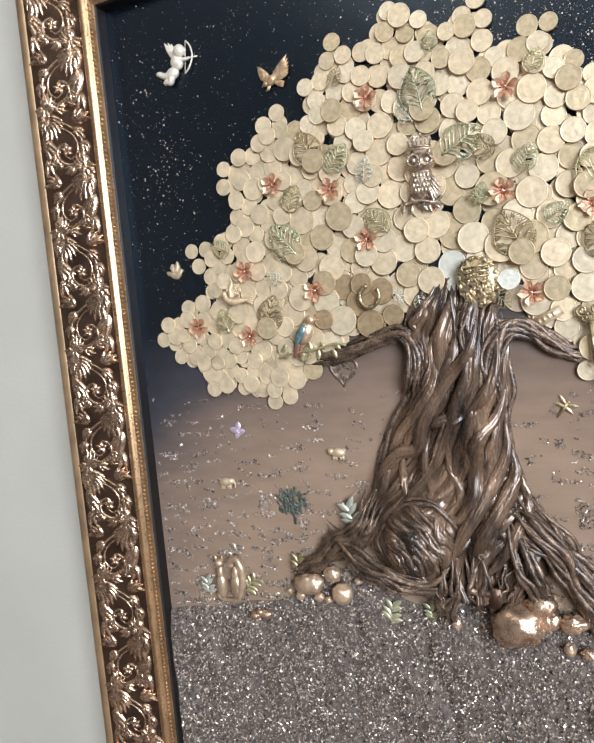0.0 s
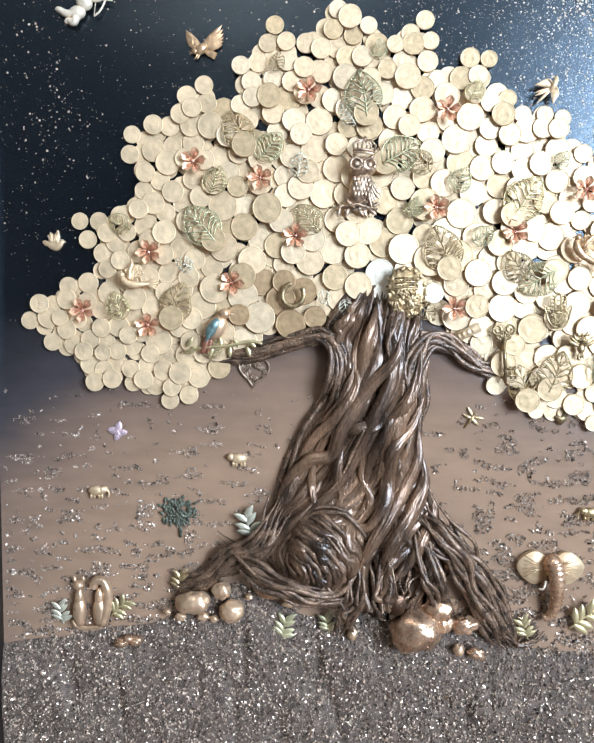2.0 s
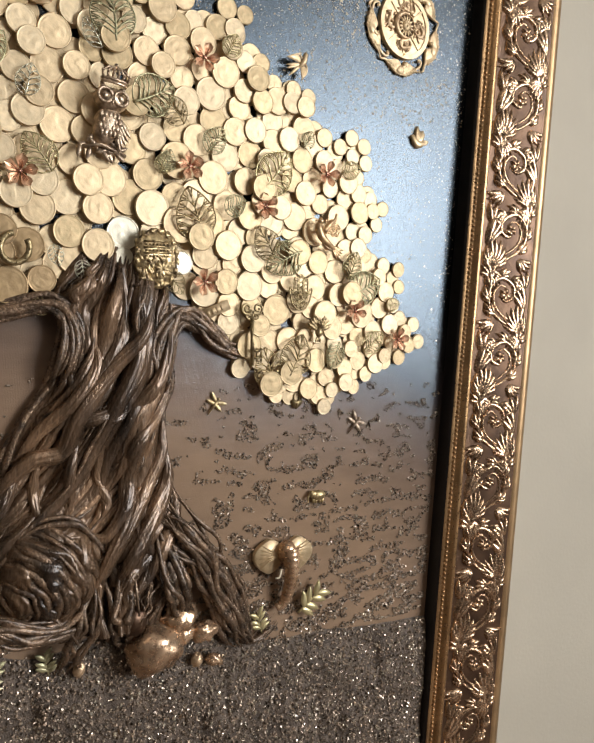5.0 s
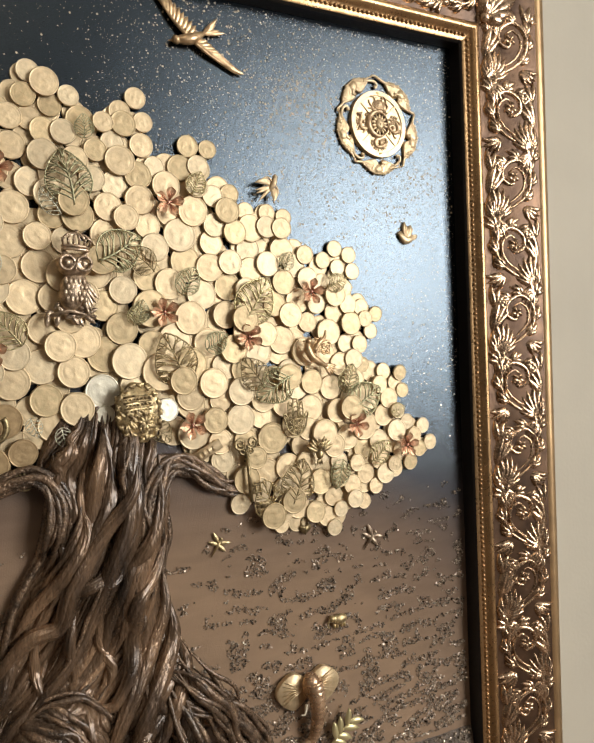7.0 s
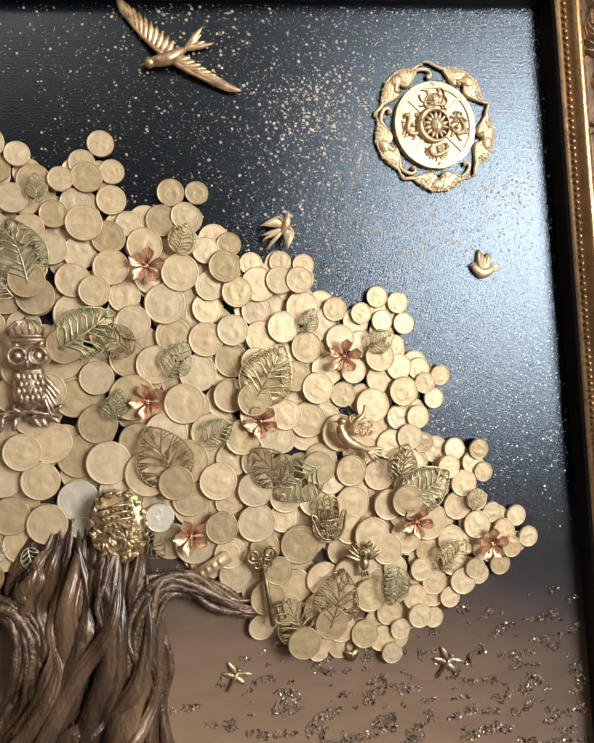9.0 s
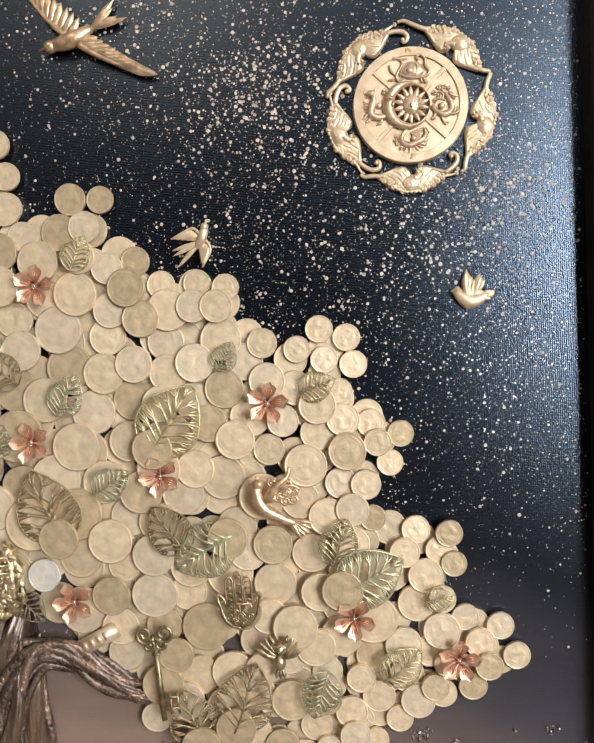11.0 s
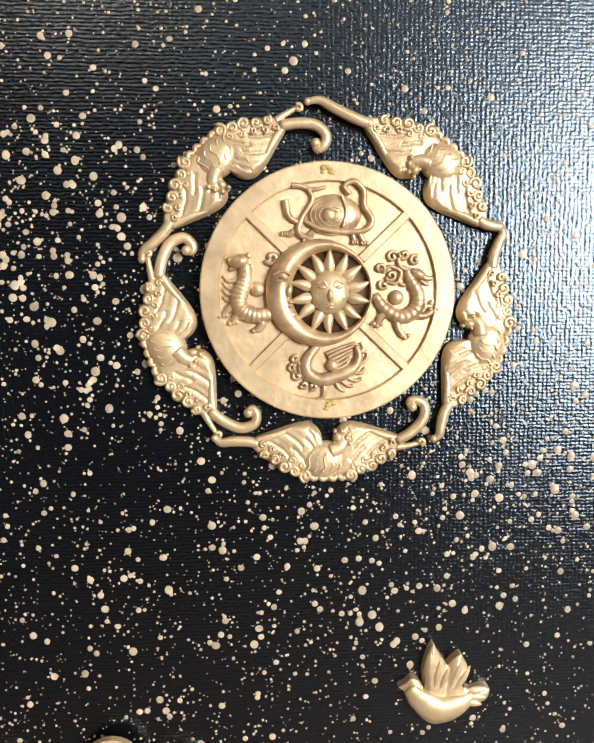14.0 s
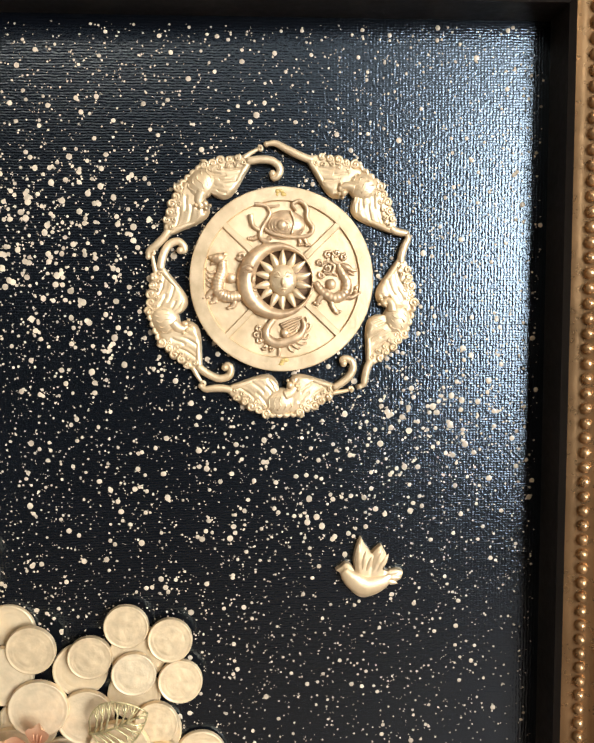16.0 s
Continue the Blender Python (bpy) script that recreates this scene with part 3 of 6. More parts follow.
INNER_L = ((-.156, 1.338, 13), (-.117, 1.336, 13), (-.137, 1.320, 12), (-.155, 1.302, 12.5), (-.130, 1.291, 12.5), (-.163, 1.266, 13), (-.138, 1.260, 13.5), (-.111, 1.272, 11.5), (-.174, 1.251, 12.5),
           (-.068, 1.349, 12.5), (-.234, 1.241, 11), (-.213, 1.219, 12), (-.123, 1.378, 11), (-.116, 1.431, 10.5), (-.051, 1.447, 11), (.006, 1.475, 9.5), (-.015, 1.454, 8.5), (-.059, 1.472, 8.5),
           (-.037, 1.464, 9), (-.160, 1.380, 10), (-.200, 1.350, 9.5), (-.200, 1.390, 8), (-.182, 1.392, 9.5))
INNER_R = ((.085, 1.376, 10), (.102, 1.387, 10), (.071, 1.391, 10), (.083, 1.357, 11), (.080, 1.335, 11), (.132, 1.361, 10.5), (.145, 1.346, 11), (.162, 1.343, 8.5), (.123, 1.343, 10), (.129, 1.314, 12),
           (.173, 1.319, 11.5), (.195, 1.326, 10), (.154, 1.328, 8.5), (.191, 1.309, 8.5), (.206, 1.309, 8.5), (.135, 1.287, 11), (.154, 1.278, 10.5), (.174, 1.272, 10.5), (.085, 1.308, 11.5), (.107, 1.306, 11.5),
           (.067, 1.282, 12), (.130, 1.262, 12.5), (.154, 1.256, 11.5), (.178, 1.252, 10.5), (.205, 1.237, 13), (.188, 1.228, 11), (.205, 1.217, 10), (.228, 1.244, 10), (.164, 1.234, 12), (.072, 1.221, 10), (.160, 1.193, 11))
# outline of the crown, through the middles of its edge coins
CROWN = ((-.325, 1.237), (-.295, 1.266), (-.272, 1.272), (-.258, 1.298), (-.280, 1.322), (-.247, 1.327), (-.224, 1.350), (-.236, 1.382), (-.234, 1.397), (-.215, 1.403), (-.172, 1.437),
         (-.141, 1.424), (-.138, 1.455), (-.113, 1.488), (-.085, 1.474), (-.060, 1.503), (-.034, 1.490), (-.010, 1.472), (.014, 1.493), (.020, 1.460), (.030, 1.444), (.055, 1.462), (.070, 1.460),
         (.065, 1.445), (.087, 1.428), (.134, 1.412), (.150, 1.384), (.196, 1.384), (.192, 1.357), (.221, 1.334), (.204, 1.308), (.208, 1.290), (.246, 1.280), (.242, 1.248),
         (.270, 1.230), (.277, 1.214), (.255, 1.200), (.217, 1.183), (.172, 1.155), (.124, 1.164), (.088, 1.187), (.090, 1.205), (.050, 1.232), (.026, 1.252), (-.010, 1.268), (-.070, 1.246),
         (-.124, 1.228), (-.160, 1.198), (-.190, 1.172), (-.268, 1.185))


def inside(x, z, poly):
    hit = False
    for (ax, az), (bx, bz) in zip(poly, poly[1:] + poly[:1]):
        if (az > z) != (bz > z) and x < (bx - ax) * (z - az) / (bz - az) + ax:
            hit = not hit
    return hit


fixed = [*EDGE_A, *EDGE_B, *EDGE_C, *EDGE_D, *LARGE]
fixed += [c for c in (*INNER_L, *INNER_R) if all(math.hypot(c[0] - a, c[1] - b) > 0.0005 * (c[2] + r) for a, b, r in fixed)]
coins = [(x, z, r / 1000) for x, z, r in fixed]


def size_at(x, z):
    d = math.hypot((x + 0.01) / 1.25, (z - 1.30) / 0.95)
    return 0.0124 - 0.0042 * min(1, max(0, (d - 0.06) / 0.17))


tries = 0
while tries < 30000:
    tries += 1
    x, z = rng.uniform(-0.33, 0.285), rng.uniform(1.15, 1.51)
    if not inside(x, z, CROWN):
        continue
    r = size_at(x, z) * rng.uniform(0.86, 1.16)
    need = 0.80 if tries < 16000 else 0.66
    if all((x - a) ** 2 + (z - b) ** 2 > (need * (r + s)) ** 2 for a, b, s in coins):
        coins.append((x, z, r))

# a lower layer fills the gaps between them
lower = []
tries = 0
while tries < 9000:
    tries += 1
    x, z = rng.uniform(-0.33, 0.285), rng.uniform(1.15, 1.51)
    if not inside(x, z, CROWN):
        continue
    r = size_at(x, z) * rng.uniform(0.86, 1.0)
    if all((x - a) ** 2 + (z - b) ** 2 > (1.35 * s) ** 2 for a, b, s in lower):
        lower.append((x, z, r))

order = list(range(len(coins)))
rng.shuffle(order)
level = {}
for i in order:
    x, z, r = coins[i]
    used = {level[j] for j in level if (coins[j][0] - x) ** 2 + (coins[j][1] - z) ** 2 < (0.98 * (coins[j][2] + r)) ** 2}
    k = 0
    while k in used:
        k += 1
    level[i] = k


def coin_pose(x, z, r, k):
    return pose(x, -(0.0030 + 0.0017 * k), z, rng.uniform(-3, 3), 0, rng.uniform(-3, 3)) @ pose(0, 0, 0, 0, rng.uniform(0, 360), 0) @ Matrix.Diagonal((r, 1, r, 1))


COIN = [coin_mesh("coin", m, 3.1 * k) for k, m in enumerate((M_COIN, M_COIN, M_COIN, M_COIN_PALE, M_COIN_PALE, M_COIN_TAN, M_COIN, M_COIN, M_COIN_PALE, M_COIN_TAN))]
COIN_HOLE = coin_mesh("coin", M_COIN, 0.0, 36, True)
nearest = set(sorted(range(len(coins)), key=lambda i: -coins[i][0])[:300])


def joined_coins(name, rows, material):
    verts, faces = [], []
    kinds = [np.array([v.co[:] for v in src.vertices]) for src in COIN[:5]]
    fs = [tuple(p.vertices) for p in COIN[0].polygons]
    for n, m in enumerate(rows):
        vs = kinds[n % 5]
        M = np.array(m)
        base = len(verts)
        verts.extend(map(tuple, vs @ M[:3, :3].T + M[:3, 3]))
        faces.extend(tuple(base + i for i in f) for f in fs)
    ob = raw(name, verts, faces, material, True)
    ob.parent = coin_tree
    return tagged(ob, kind="stuff")


COIN_SILVER, COIN_BROWN = coin_mesh("coin", M_COIN_SILVER, 41.0), coin_mesh("coin", M_COIN_BROWN, 47.0)


def odd_coin(x, z):
    """Silver coins beside the plaque and brown ones over the left branch."""
    if min(math.hypot(x + .018, z - 1.281), math.hypot(x + .017, z - 1.264), math.hypot(x - .029, z - 1.264)) < .003:
        return COIN_SILVER
    if math.hypot((x + .105) / .045, (z - 1.250) / .034) < 1 and noise.noise((60 * x, 60 * z, 3)) > -.12:
        return COIN_BROWN
    return None


far = []
for i, (x, z, r) in enumerate(coins):
    m = coin_pose(x, z, r, level[i])
    odd = odd_coin(x, z)
    if odd:
        ob = new("coin", odd)
        ob.parent = coin_tree
        ob.matrix_world = m
    elif i in nearest:
        me = COIN[rng.choice((0, 1, 2, 6, 7, 3, 4, 8, 5, 9))]
        if i >= len(fixed) and r < 0.0088 and rng.random() < 0.05:
            me = COIN_HOLE
        ob = new("coin", me)
        ob.parent = coin_tree
        ob.matrix_world = m
    else:
        far.append(m)
joined_coins("coin_layer", far, M_COIN_STUFF)
joined_coins("lower_coin_layer", [pose(x, -0.0008, z, rng.uniform(-2, 2), 0, rng.uniform(-2, 2)) @ Matrix.Diagonal((r, 1, r, 1)) for x, z, r in lower], M_COIN_STUFF)

# ---- trunk ----
LEFT = ((1.275, -.050), (1.232, -.066), (1.202, -.058), (1.165, -.070), (1.140, -.087), (1.113, -.097), (1.082, -.106), (1.058, -.117), (1.035, -.124), (1.010, -.105), (0.985, -.070))
RIGHT = ((1.275, .014), (1.243, .020), (1.209, .024), (1.171, .026), (1.143, .022), (1.111, .025), (1.071, .035), (1.050, .039), (1.037, .046), (1.010, .046), (0.985, .030))
TOP, LOW = 1.275, 0.985


def along(table, z):
    for (za, xa), (zb, xb) in zip(table, table[1:]):
        if za >= z >= zb:
            t = (za - z) / (za - zb)
            t = t * t * (3 - 2 * t) * 0.5 + t * 0.5
            return xa + (xb - xa) * t
    return table[0][1] if z > table[0][0] else table[-1][1]


def lean(t):
    """How far the strands have swung to the left at the depth t (0 top, 1 foot)."""
    return 0.95 * max(0.0, t - 0.10) + 0.060 * math.sin(9.5 * t - 0.4)


def billow(x, y, z):
    """Rounded swellings with sharp creases between them, 0 to 1."""
    return min(1.0, 2.1 * abs(noise.noise((x, y, z))))


def trunk_height(s, z):
    """Wrung cloth: broad folds, creases and fibres that follow the swing of the trunk."""
    t = (TOP - z) / (TOP - LOW)
    env = max(0.0, 1 - (2 * s - 1) ** 2) ** 0.45 * (0.12 + 0.88 * min(1, max(0, (1.272 - z) / 0.035)))
    p = s + lean(t) + 0.13 * noise.noise((2.4 * s, 3.2 * t, 4.1)) + 0.04 * noise.noise((6 * s, 7 * t, 1.1))
    bare = math.exp(-((s - 0.55) / 0.13) ** 2 - ((t - 0.62) / 0.12) ** 2) + math.exp(-((s - 0.25) / 0.08) ** 2 - ((t - 0.60) / 0.09) ** 2)
    big = billow(5.6 * p, 1.5 * t, 4.1) ** 0.75
    mid = billow(13.0 * p, 2.6 * t, 9.3)
    fine = billow(37.0 * p, 4.5 * t, 2.2)
    ridge = 0.0125 * big + 0.0052 * mid * (0.4 + 0.6 * big) + 0.0014 * fine
    return 0.002 + env * (0.005 + 0.006 * t + ridge * (1 - 0.7 * min(1, bare)) + 0.006 * noise.noise((2.5 * s, 4.5 * t, 8.3)) - 0.003 * bare)


bm = bmesh.new()
NU, NV = 260, 300
grid = []
for j in range(NV + 1):
    z = TOP - (TOP - LOW) * j / NV
    a, b = along(LEFT, z), along(RIGHT, z)
    row = []
    for i in range(NU + 1):
        s = i / NU
        row.append(bm.verts.new((a + (b - a) * s, -(trunk_height(s, z) if 0 < i < NU else -0.001), z)))
    grid.append(row)
for r, q in zip(grid, grid[1:]):
    for i in range(NU):
        bm.faces.new((r[i], q[i], q[i + 1], r[i + 1]))
part("trunk", bm, M_BARK, coin_tree)


def surface(x, z):
    a, b = along(LEFT, z), along(RIGHT, z)
    s = (x - a) / (b - a)
    return trunk_height(s, z) if 0.0 < s < 1.0 and LOW <= z <= TOP else 0.003


def cord(pts, r, n=40, wob=0.0, seg=7, name="cord", swell=0.3):
    q = smooth_line(pts, n)
    ph = rng.uniform(0, 50)
    for i, p in enumerate(q):
        p.x += wob * noise.noise((ph, 5 * i / n, 0.0))
        p.z += wob * noise.noise((ph, 5 * i / n, 9.0))
    bm = bmesh.new()
    rad = [r * max(.12, min(1, min(i, n - 1 - i) / 7)) * (0.8 + swell * math.sin(math.pi * i / (n - 1)) + 0.45 * noise.noise((ph, 7 * i / n, 3.0))) for i in range(n)]
    tube(bm, q, rad, seg, 0.9)
    return part(name, bm, M_CORD, coin_tree)


def strand(p0, t0, t1, n, sway, sink):
    """Points on the trunk that follow the swing of its strands from depth t0 to t1."""
    pts = []
    for i in range(n):
        t = t0 + (t1 - t0) * i / (n - 1)
        z = TOP - (TOP - LOW) * t
        s = min(.96, max(.04, p0 - lean(t) + sway * math.sin(2.3 * i + 9 * p0)))
        a, b = along(LEFT, z), along(RIGHT, z)
        x = a + (b - a) * s
        pts.append((x, -(surface(x, z) - sink), z))
    return pts


# thick wrung folds of uneven width, half sunk into the trunk, from the crown down to the foot
def span_of(p0):
    """The depths between which a strand lies on the trunk."""
    on = [i / 100 for i in range(2, 100) if .05 < p0 - lean(i / 100) < .95]
    return (on[0], on[-1]) if on else (0, 0)


for k in range(34):
    p0 = .10 + 1.72 * k / 33 + rng.uniform(-.02, .02)
    t0, t1 = span_of(p0)
    t0 += rng.uniform(0, .10) if t0 > .05 else rng.uniform(0, .05)
    t1 -= rng.uniform(0, .12)
    if t1 - t0 < .14:
        continue
    if rng.random() < .30 and t1 - t0 > .4:
        t0, t1 = (t0, t0 + .55 * (t1 - t0)) if k % 2 else (t0 + .4 * (t1 - t0), t1)
    mm = rng.choice((2.6, 3.2, 3.8, 4.6))
    bm = bmesh.new()
    rope(bm, strand(p0, t0, t1, 9, rng.uniform(.012, .035), mm * rng.uniform(-.0001, .0004)), [mm * .0003, mm * .0008, mm * .0010, mm * .0011, mm * .0009, mm * .0007, mm * .0003], 80, 50, 5, rng.uniform(1.5, 4.0) * (-1) ** k, .85, 3.7 * k)
    part("fold", bm, M_BARK, coin_tree)
# the heavy folds: they sweep from the crown to the lower left, knot in the middle and frame two hollows
FOLDS_TOP = (((.003, 1.242), (-.004, 1.209), (-.026, 1.182), (-.048, 1.149), (-.057, 1.122), (-.077, 1.116), (-.096, 1.096), (-.106, 1.073)),
             ((.018, 1.232), (.016, 1.196), (.006, 1.169), (-.013, 1.152), (-.035, 1.146), (-.047, 1.139), (-.050, 1.116)),
             ((-.010, 1.156), (-.023, 1.146), (-.040, 1.148), (-.056, 1.138)),
             ((-.042, 1.209), (-.036, 1.186), (-.051, 1.159), (-.073, 1.136), (-.086, 1.119)),
             ((-.020, 1.255), (-.017, 1.222), (-.023, 1.196), (-.042, 1.166), (-.064, 1.136)),
             ((.024, 1.232), (.022, 1.209), (.019, 1.182), (.014, 1.156)))
FOLDS_LOW = (((-.046, 1.139), (-.052, 1.109), (-.050, 1.083), (-.055, 1.069)),
             ((-.030, 1.136), (-.031, 1.103), (-.023, 1.083), (-.027, 1.070)),
             ((.021, 1.172), (.012, 1.149), (-.004, 1.129), (-.008, 1.103), (-.010, 1.079), (-.023, 1.059), (-.038, 1.060)),
             ((.019, 1.142), (.018, 1.116), (.003, 1.086), (-.010, 1.063), (-.022, 1.043), (-.032, 1.023)),
             ((.022, 1.122), (.024, 1.096), (.012, 1.070), (-.004, 1.043), (-.016, 1.020)),
             ((.028, 1.096), (.034, 1.070), (.022, 1.043), (.009, 1.023), (-.004, 1.010)),
             ((-.073, 1.116), (-.075, 1.093), (-.070, 1.070)), ((-.086, 1.109), (-.096, 1.083), (-.108, 1.066)))
for k, line in enumerate(FOLDS_TOP + FOLDS_LOW):
    mm = (5.2, 4.6, 3.6, 4.4, 4.8, 3.8, 3.4, 3.6, 5.6, 5.2, 5.6, 4.8, 3.0, 4.2)[k]
    bm = bmesh.new()
    rope(bm, [(x, -(min(surface(x, z), .022) + mm * .0006), z) for x, z in line], [mm * .0002, mm * .0008, mm * .0011, mm * .0010, mm * .0008, mm * .0002], 90, 72, 5, rng.uniform(1.2, 3.0) * (-1) ** k, .9, 5.1 * k)
    part("fold", bm, M_BARK, coin_tree)
# cords of uneven thickness between the folds
for k in range(34):
    p0 = rng.uniform(.12, 1.7)
    t0, t1 = span_of(p0)
    if t1 - t0 < .12:
        continue
    t0 += rng.uniform(0, .4) * (t1 - t0)
    cord(strand(p0, t0, min(t1, t0 + rng.uniform(.2, .45)), 8, rng.uniform(.004, .02), rng.uniform(-.0030, -.0004)), rng.uniform(.0007, .0017), 44, .003)

# cords along both edges of the trunk
for table, sgn in ((LEFT, 1), (RIGHT, -1)):
    for k in range(2):
        pts = [(along(table, z) + sgn * (0.001 + 0.003 * k), -(0.004 + 0.0035 * k), z) for z in (1.25 - 0.02 * i for i in range(11 + (k % 2)))]
        cord(pts, 0.0024, 44, 0.004)

def bundle(base, count, spread, rad, name="root", lift=.004):
    n = len(base)
    for k in range(count):
        f = (k / (count - 1) - 0.5) * 2
        pts = []
        for i, p in enumerate(base):
            d = Vector(base[min(i + 1, n - 1)]) - Vector(base[max(i - 1, 0)])
            side = Vector((-d.z, 0, d.x)).normalized() * (f + 0.25 * math.sin(1.3 * i + 2.1 * k)) * spread * (1.15 - 0.65 * i / (n - 1))
            pts.append((p[0] + side.x, p[1] - lift * (1 - f * f) + (.010 if i == 0 else 0), p[2] + side.z + (rng.uniform(-.004, .022) if i == 0 else 0)))
        cord(pts, rad * rng.uniform(0.55, 1.25), 36, 0.007 if name == "root" else 0.006, name=name)


# branches to both sides, under the crown
bundle(((-.060, -.010, 1.150), (-.056, -.015, 1.178), (-.053, -.015, 1.206), (-.068, -.011, 1.226), (-.098, -.006, 1.2165), (-.127, -.004, 1.2085), (-.154, -.003, 1.2075), (-.178, -.003, 1.211)), 8, .0070, .0022, "branch", .002)
bundle(((.006, -.012, 1.140), (.010, -.017, 1.170), (.010, -.017, 1.195), (.022, -.013, 1.222), (.041, -.008, 1.222), (.058, -.006, 1.2105), (.076, -.004, 1.199), (.094, -.003, 1.196)), 9, .0085, .0022, "branch", .003)
# roots: the left root over the stones, the right root down to the gravel, small ones between
bundle(((-.098, -.020, 1.064), (-.118, -.016, 1.040), (-.146, -.012, 1.024), (-.170, -.008, 1.006), (-.200, -.004, .988)), 11, .011, .0026)
bundle(((-.160, -.010, 1.020), (-.130, -.020, 1.021), (-.102, -.028, 1.008), (-.075, -.028, .998), (-.046, -.024, 1.000), (-.030, -.020, 1.022)), 8, .009, .0027)
bundle(((.014, -.014, 1.070), (.040, -.018, 1.050), (.062, -.014, 1.024), (.080, -.011, .994), (.096, -.008, .966), (.108, -.005, .946)), 11, .015, .0026, "root", .007)
bundle(((.022, -.012, 1.050), (.064, -.014, 1.034), (.091, -.010, 1.002), (.104, -.006, .967), (.114, -.004, .949), (.136, -.003, .962)), 4, .006, .0024)
bundle(((.016, -.016, 1.055), (.030, -.024, 1.020), (.040, -.018, .996), (.056, -.012, .976)), 6, .009, .0024)
bundle(((-.034, -.024, 1.030), (-.036, -.026, 1.000), (-.044, -.018, .975), (-.044, -.008, .955)), 6, .010, .0026)
bundle(((-.012, -.024, 1.030), (-.012, -.024, 1.000), (-.008, -.016, .982), (.000, -.010, .968)), 5, .009, .0026)

# thin roots that run out under the chips
bundle(((.004, -.001, .940), (.014, -.0045, .915), (.022, -.001, .885)), 2, .003, .0026)
bundle(((-.012, -.001, .930), (-.004, -.0050, .905), (.012, -.001, .872)), 2, .002, .0024)
bundle(((.048, -.001, .930), (.054, -.0040, .905), (.050, -.000, .880)), 2, .003, .0022)

# the burl low on the trunk, wrapped by curved folds
BX, BZ, BR = -.061, 1.036, .036
bm = bmesh.new()
blob(bm, BX, .008, BZ, BR, .024, BR * 1.05, 12, 150, 100)
for v in bm.verts:
    d = Vector((v.co.x - BX, 0, v.co.z - BZ)) / BR
    far = math.hypot(d.x + 1.0, d.z + .75) + .30 * noise.noise((1.7 * d.x, 1.7 * d.z, 2)) + .06 * noise.noise((5 * d.x, 5 * d.z, 4))
    v.co.y -= (.0060 * abs(math.sin(8.5 * far + .4)) ** .6 + .0016 * abs(math.sin(30 * far + 2.5 * noise.noise((3 * d.x, 3 * d.z, 5)))) + .004 * noise.noise((2 * d.x, 2 * d.z, 7))) * (1 if v.co.y < -.004 else 0)
part("burl", bm, M_BARK, coin_tree)
for k in range(9):
    rr, pts = .55 + .17 * k, []
    for i in range(10):
        a = radians(100 - 14 * i + 2 * k)
        dx, dz = -1.0 + rr * math.cos(a), -.75 + rr * math.sin(a)
        m = max(1.0, math.hypot(dx, dz) / 1.04)
        dx, dz = dx / m, dz / m
        out = max(0.0, 1 - dx * dx - dz * dz / 1.1) ** .5
        pts.append((BX + BR * dx, -(.0095 + .027 * out), BZ + BR * dz))
    cord(pts, rng.uniform(.0014, .0032), 44, .003)
for k in range(2):
    rr = BR * (1.0 + .05 * k)
    pts = [(BX + rr * math.cos(a), -(.018 - .0026 * k + .006 * math.sin(a + .4) ** 2), BZ + rr * 1.05 * math.sin(a)) for a in (radians(150 - 20 * k - i * (17 + k)) for i in range(12))]
    cord(pts, rng.uniform(.0016, .0030), 44, .004)

# ---- gravel ground ----
def bed_relief(x, z):
    """Hollows and furrows that run down the bed."""
    return 0.005 * noise.noise((22 * x, 3, 22 * z)) - 0.0045 * max(0.0, noise.noise((75 * x + 6 * z, 7, 16 * z)) - 0.12) * 2


def ground_line(x):
    mound = 0.046 * math.exp(-((x + 0.145) / 0.055) ** 2) + 0.030 * math.exp(-((x - 0.01) / 0.07) ** 2)
    return 0.952 - 0.018 * max(0, x) / 0.3 - 0.014 * max(0, -x - 0.25) / 0.1 + mound + 0.004 * noise.noise((18 * x, 0, 2))


bm = bmesh.new()
rows = []
for i in range(171):
    x = X0 + 0.0005 + (X1 - X0 - 0.001) * i / 170
    top = ground_line(x)
    col = []
    for j in range(41):
        t = j / 40
        z = top + (Z0 - top) * t
        h = -0.0005 if j == 0 else 0.0015 + 0.006 * min(1, t * 6) + bed_relief(x, z) * min(1, t * 8) + 0.0012 * noise.noise((140 * x, 3, 140 * z))
        col.append(bm.verts.new((x, -max(h, 0.0004 if j else -0.0005), z)))
    rows.append(col)
for r, q in zip(rows, rows[1:]):
    for j in range(40):
        bm.faces.new((r[j], r[j + 1], q[j + 1], q[j]))
tagged(part("gravel_bed", bm, M_GRIT), "dark grit bed glued over the bottom of the canvas", "ground", kind="structure")


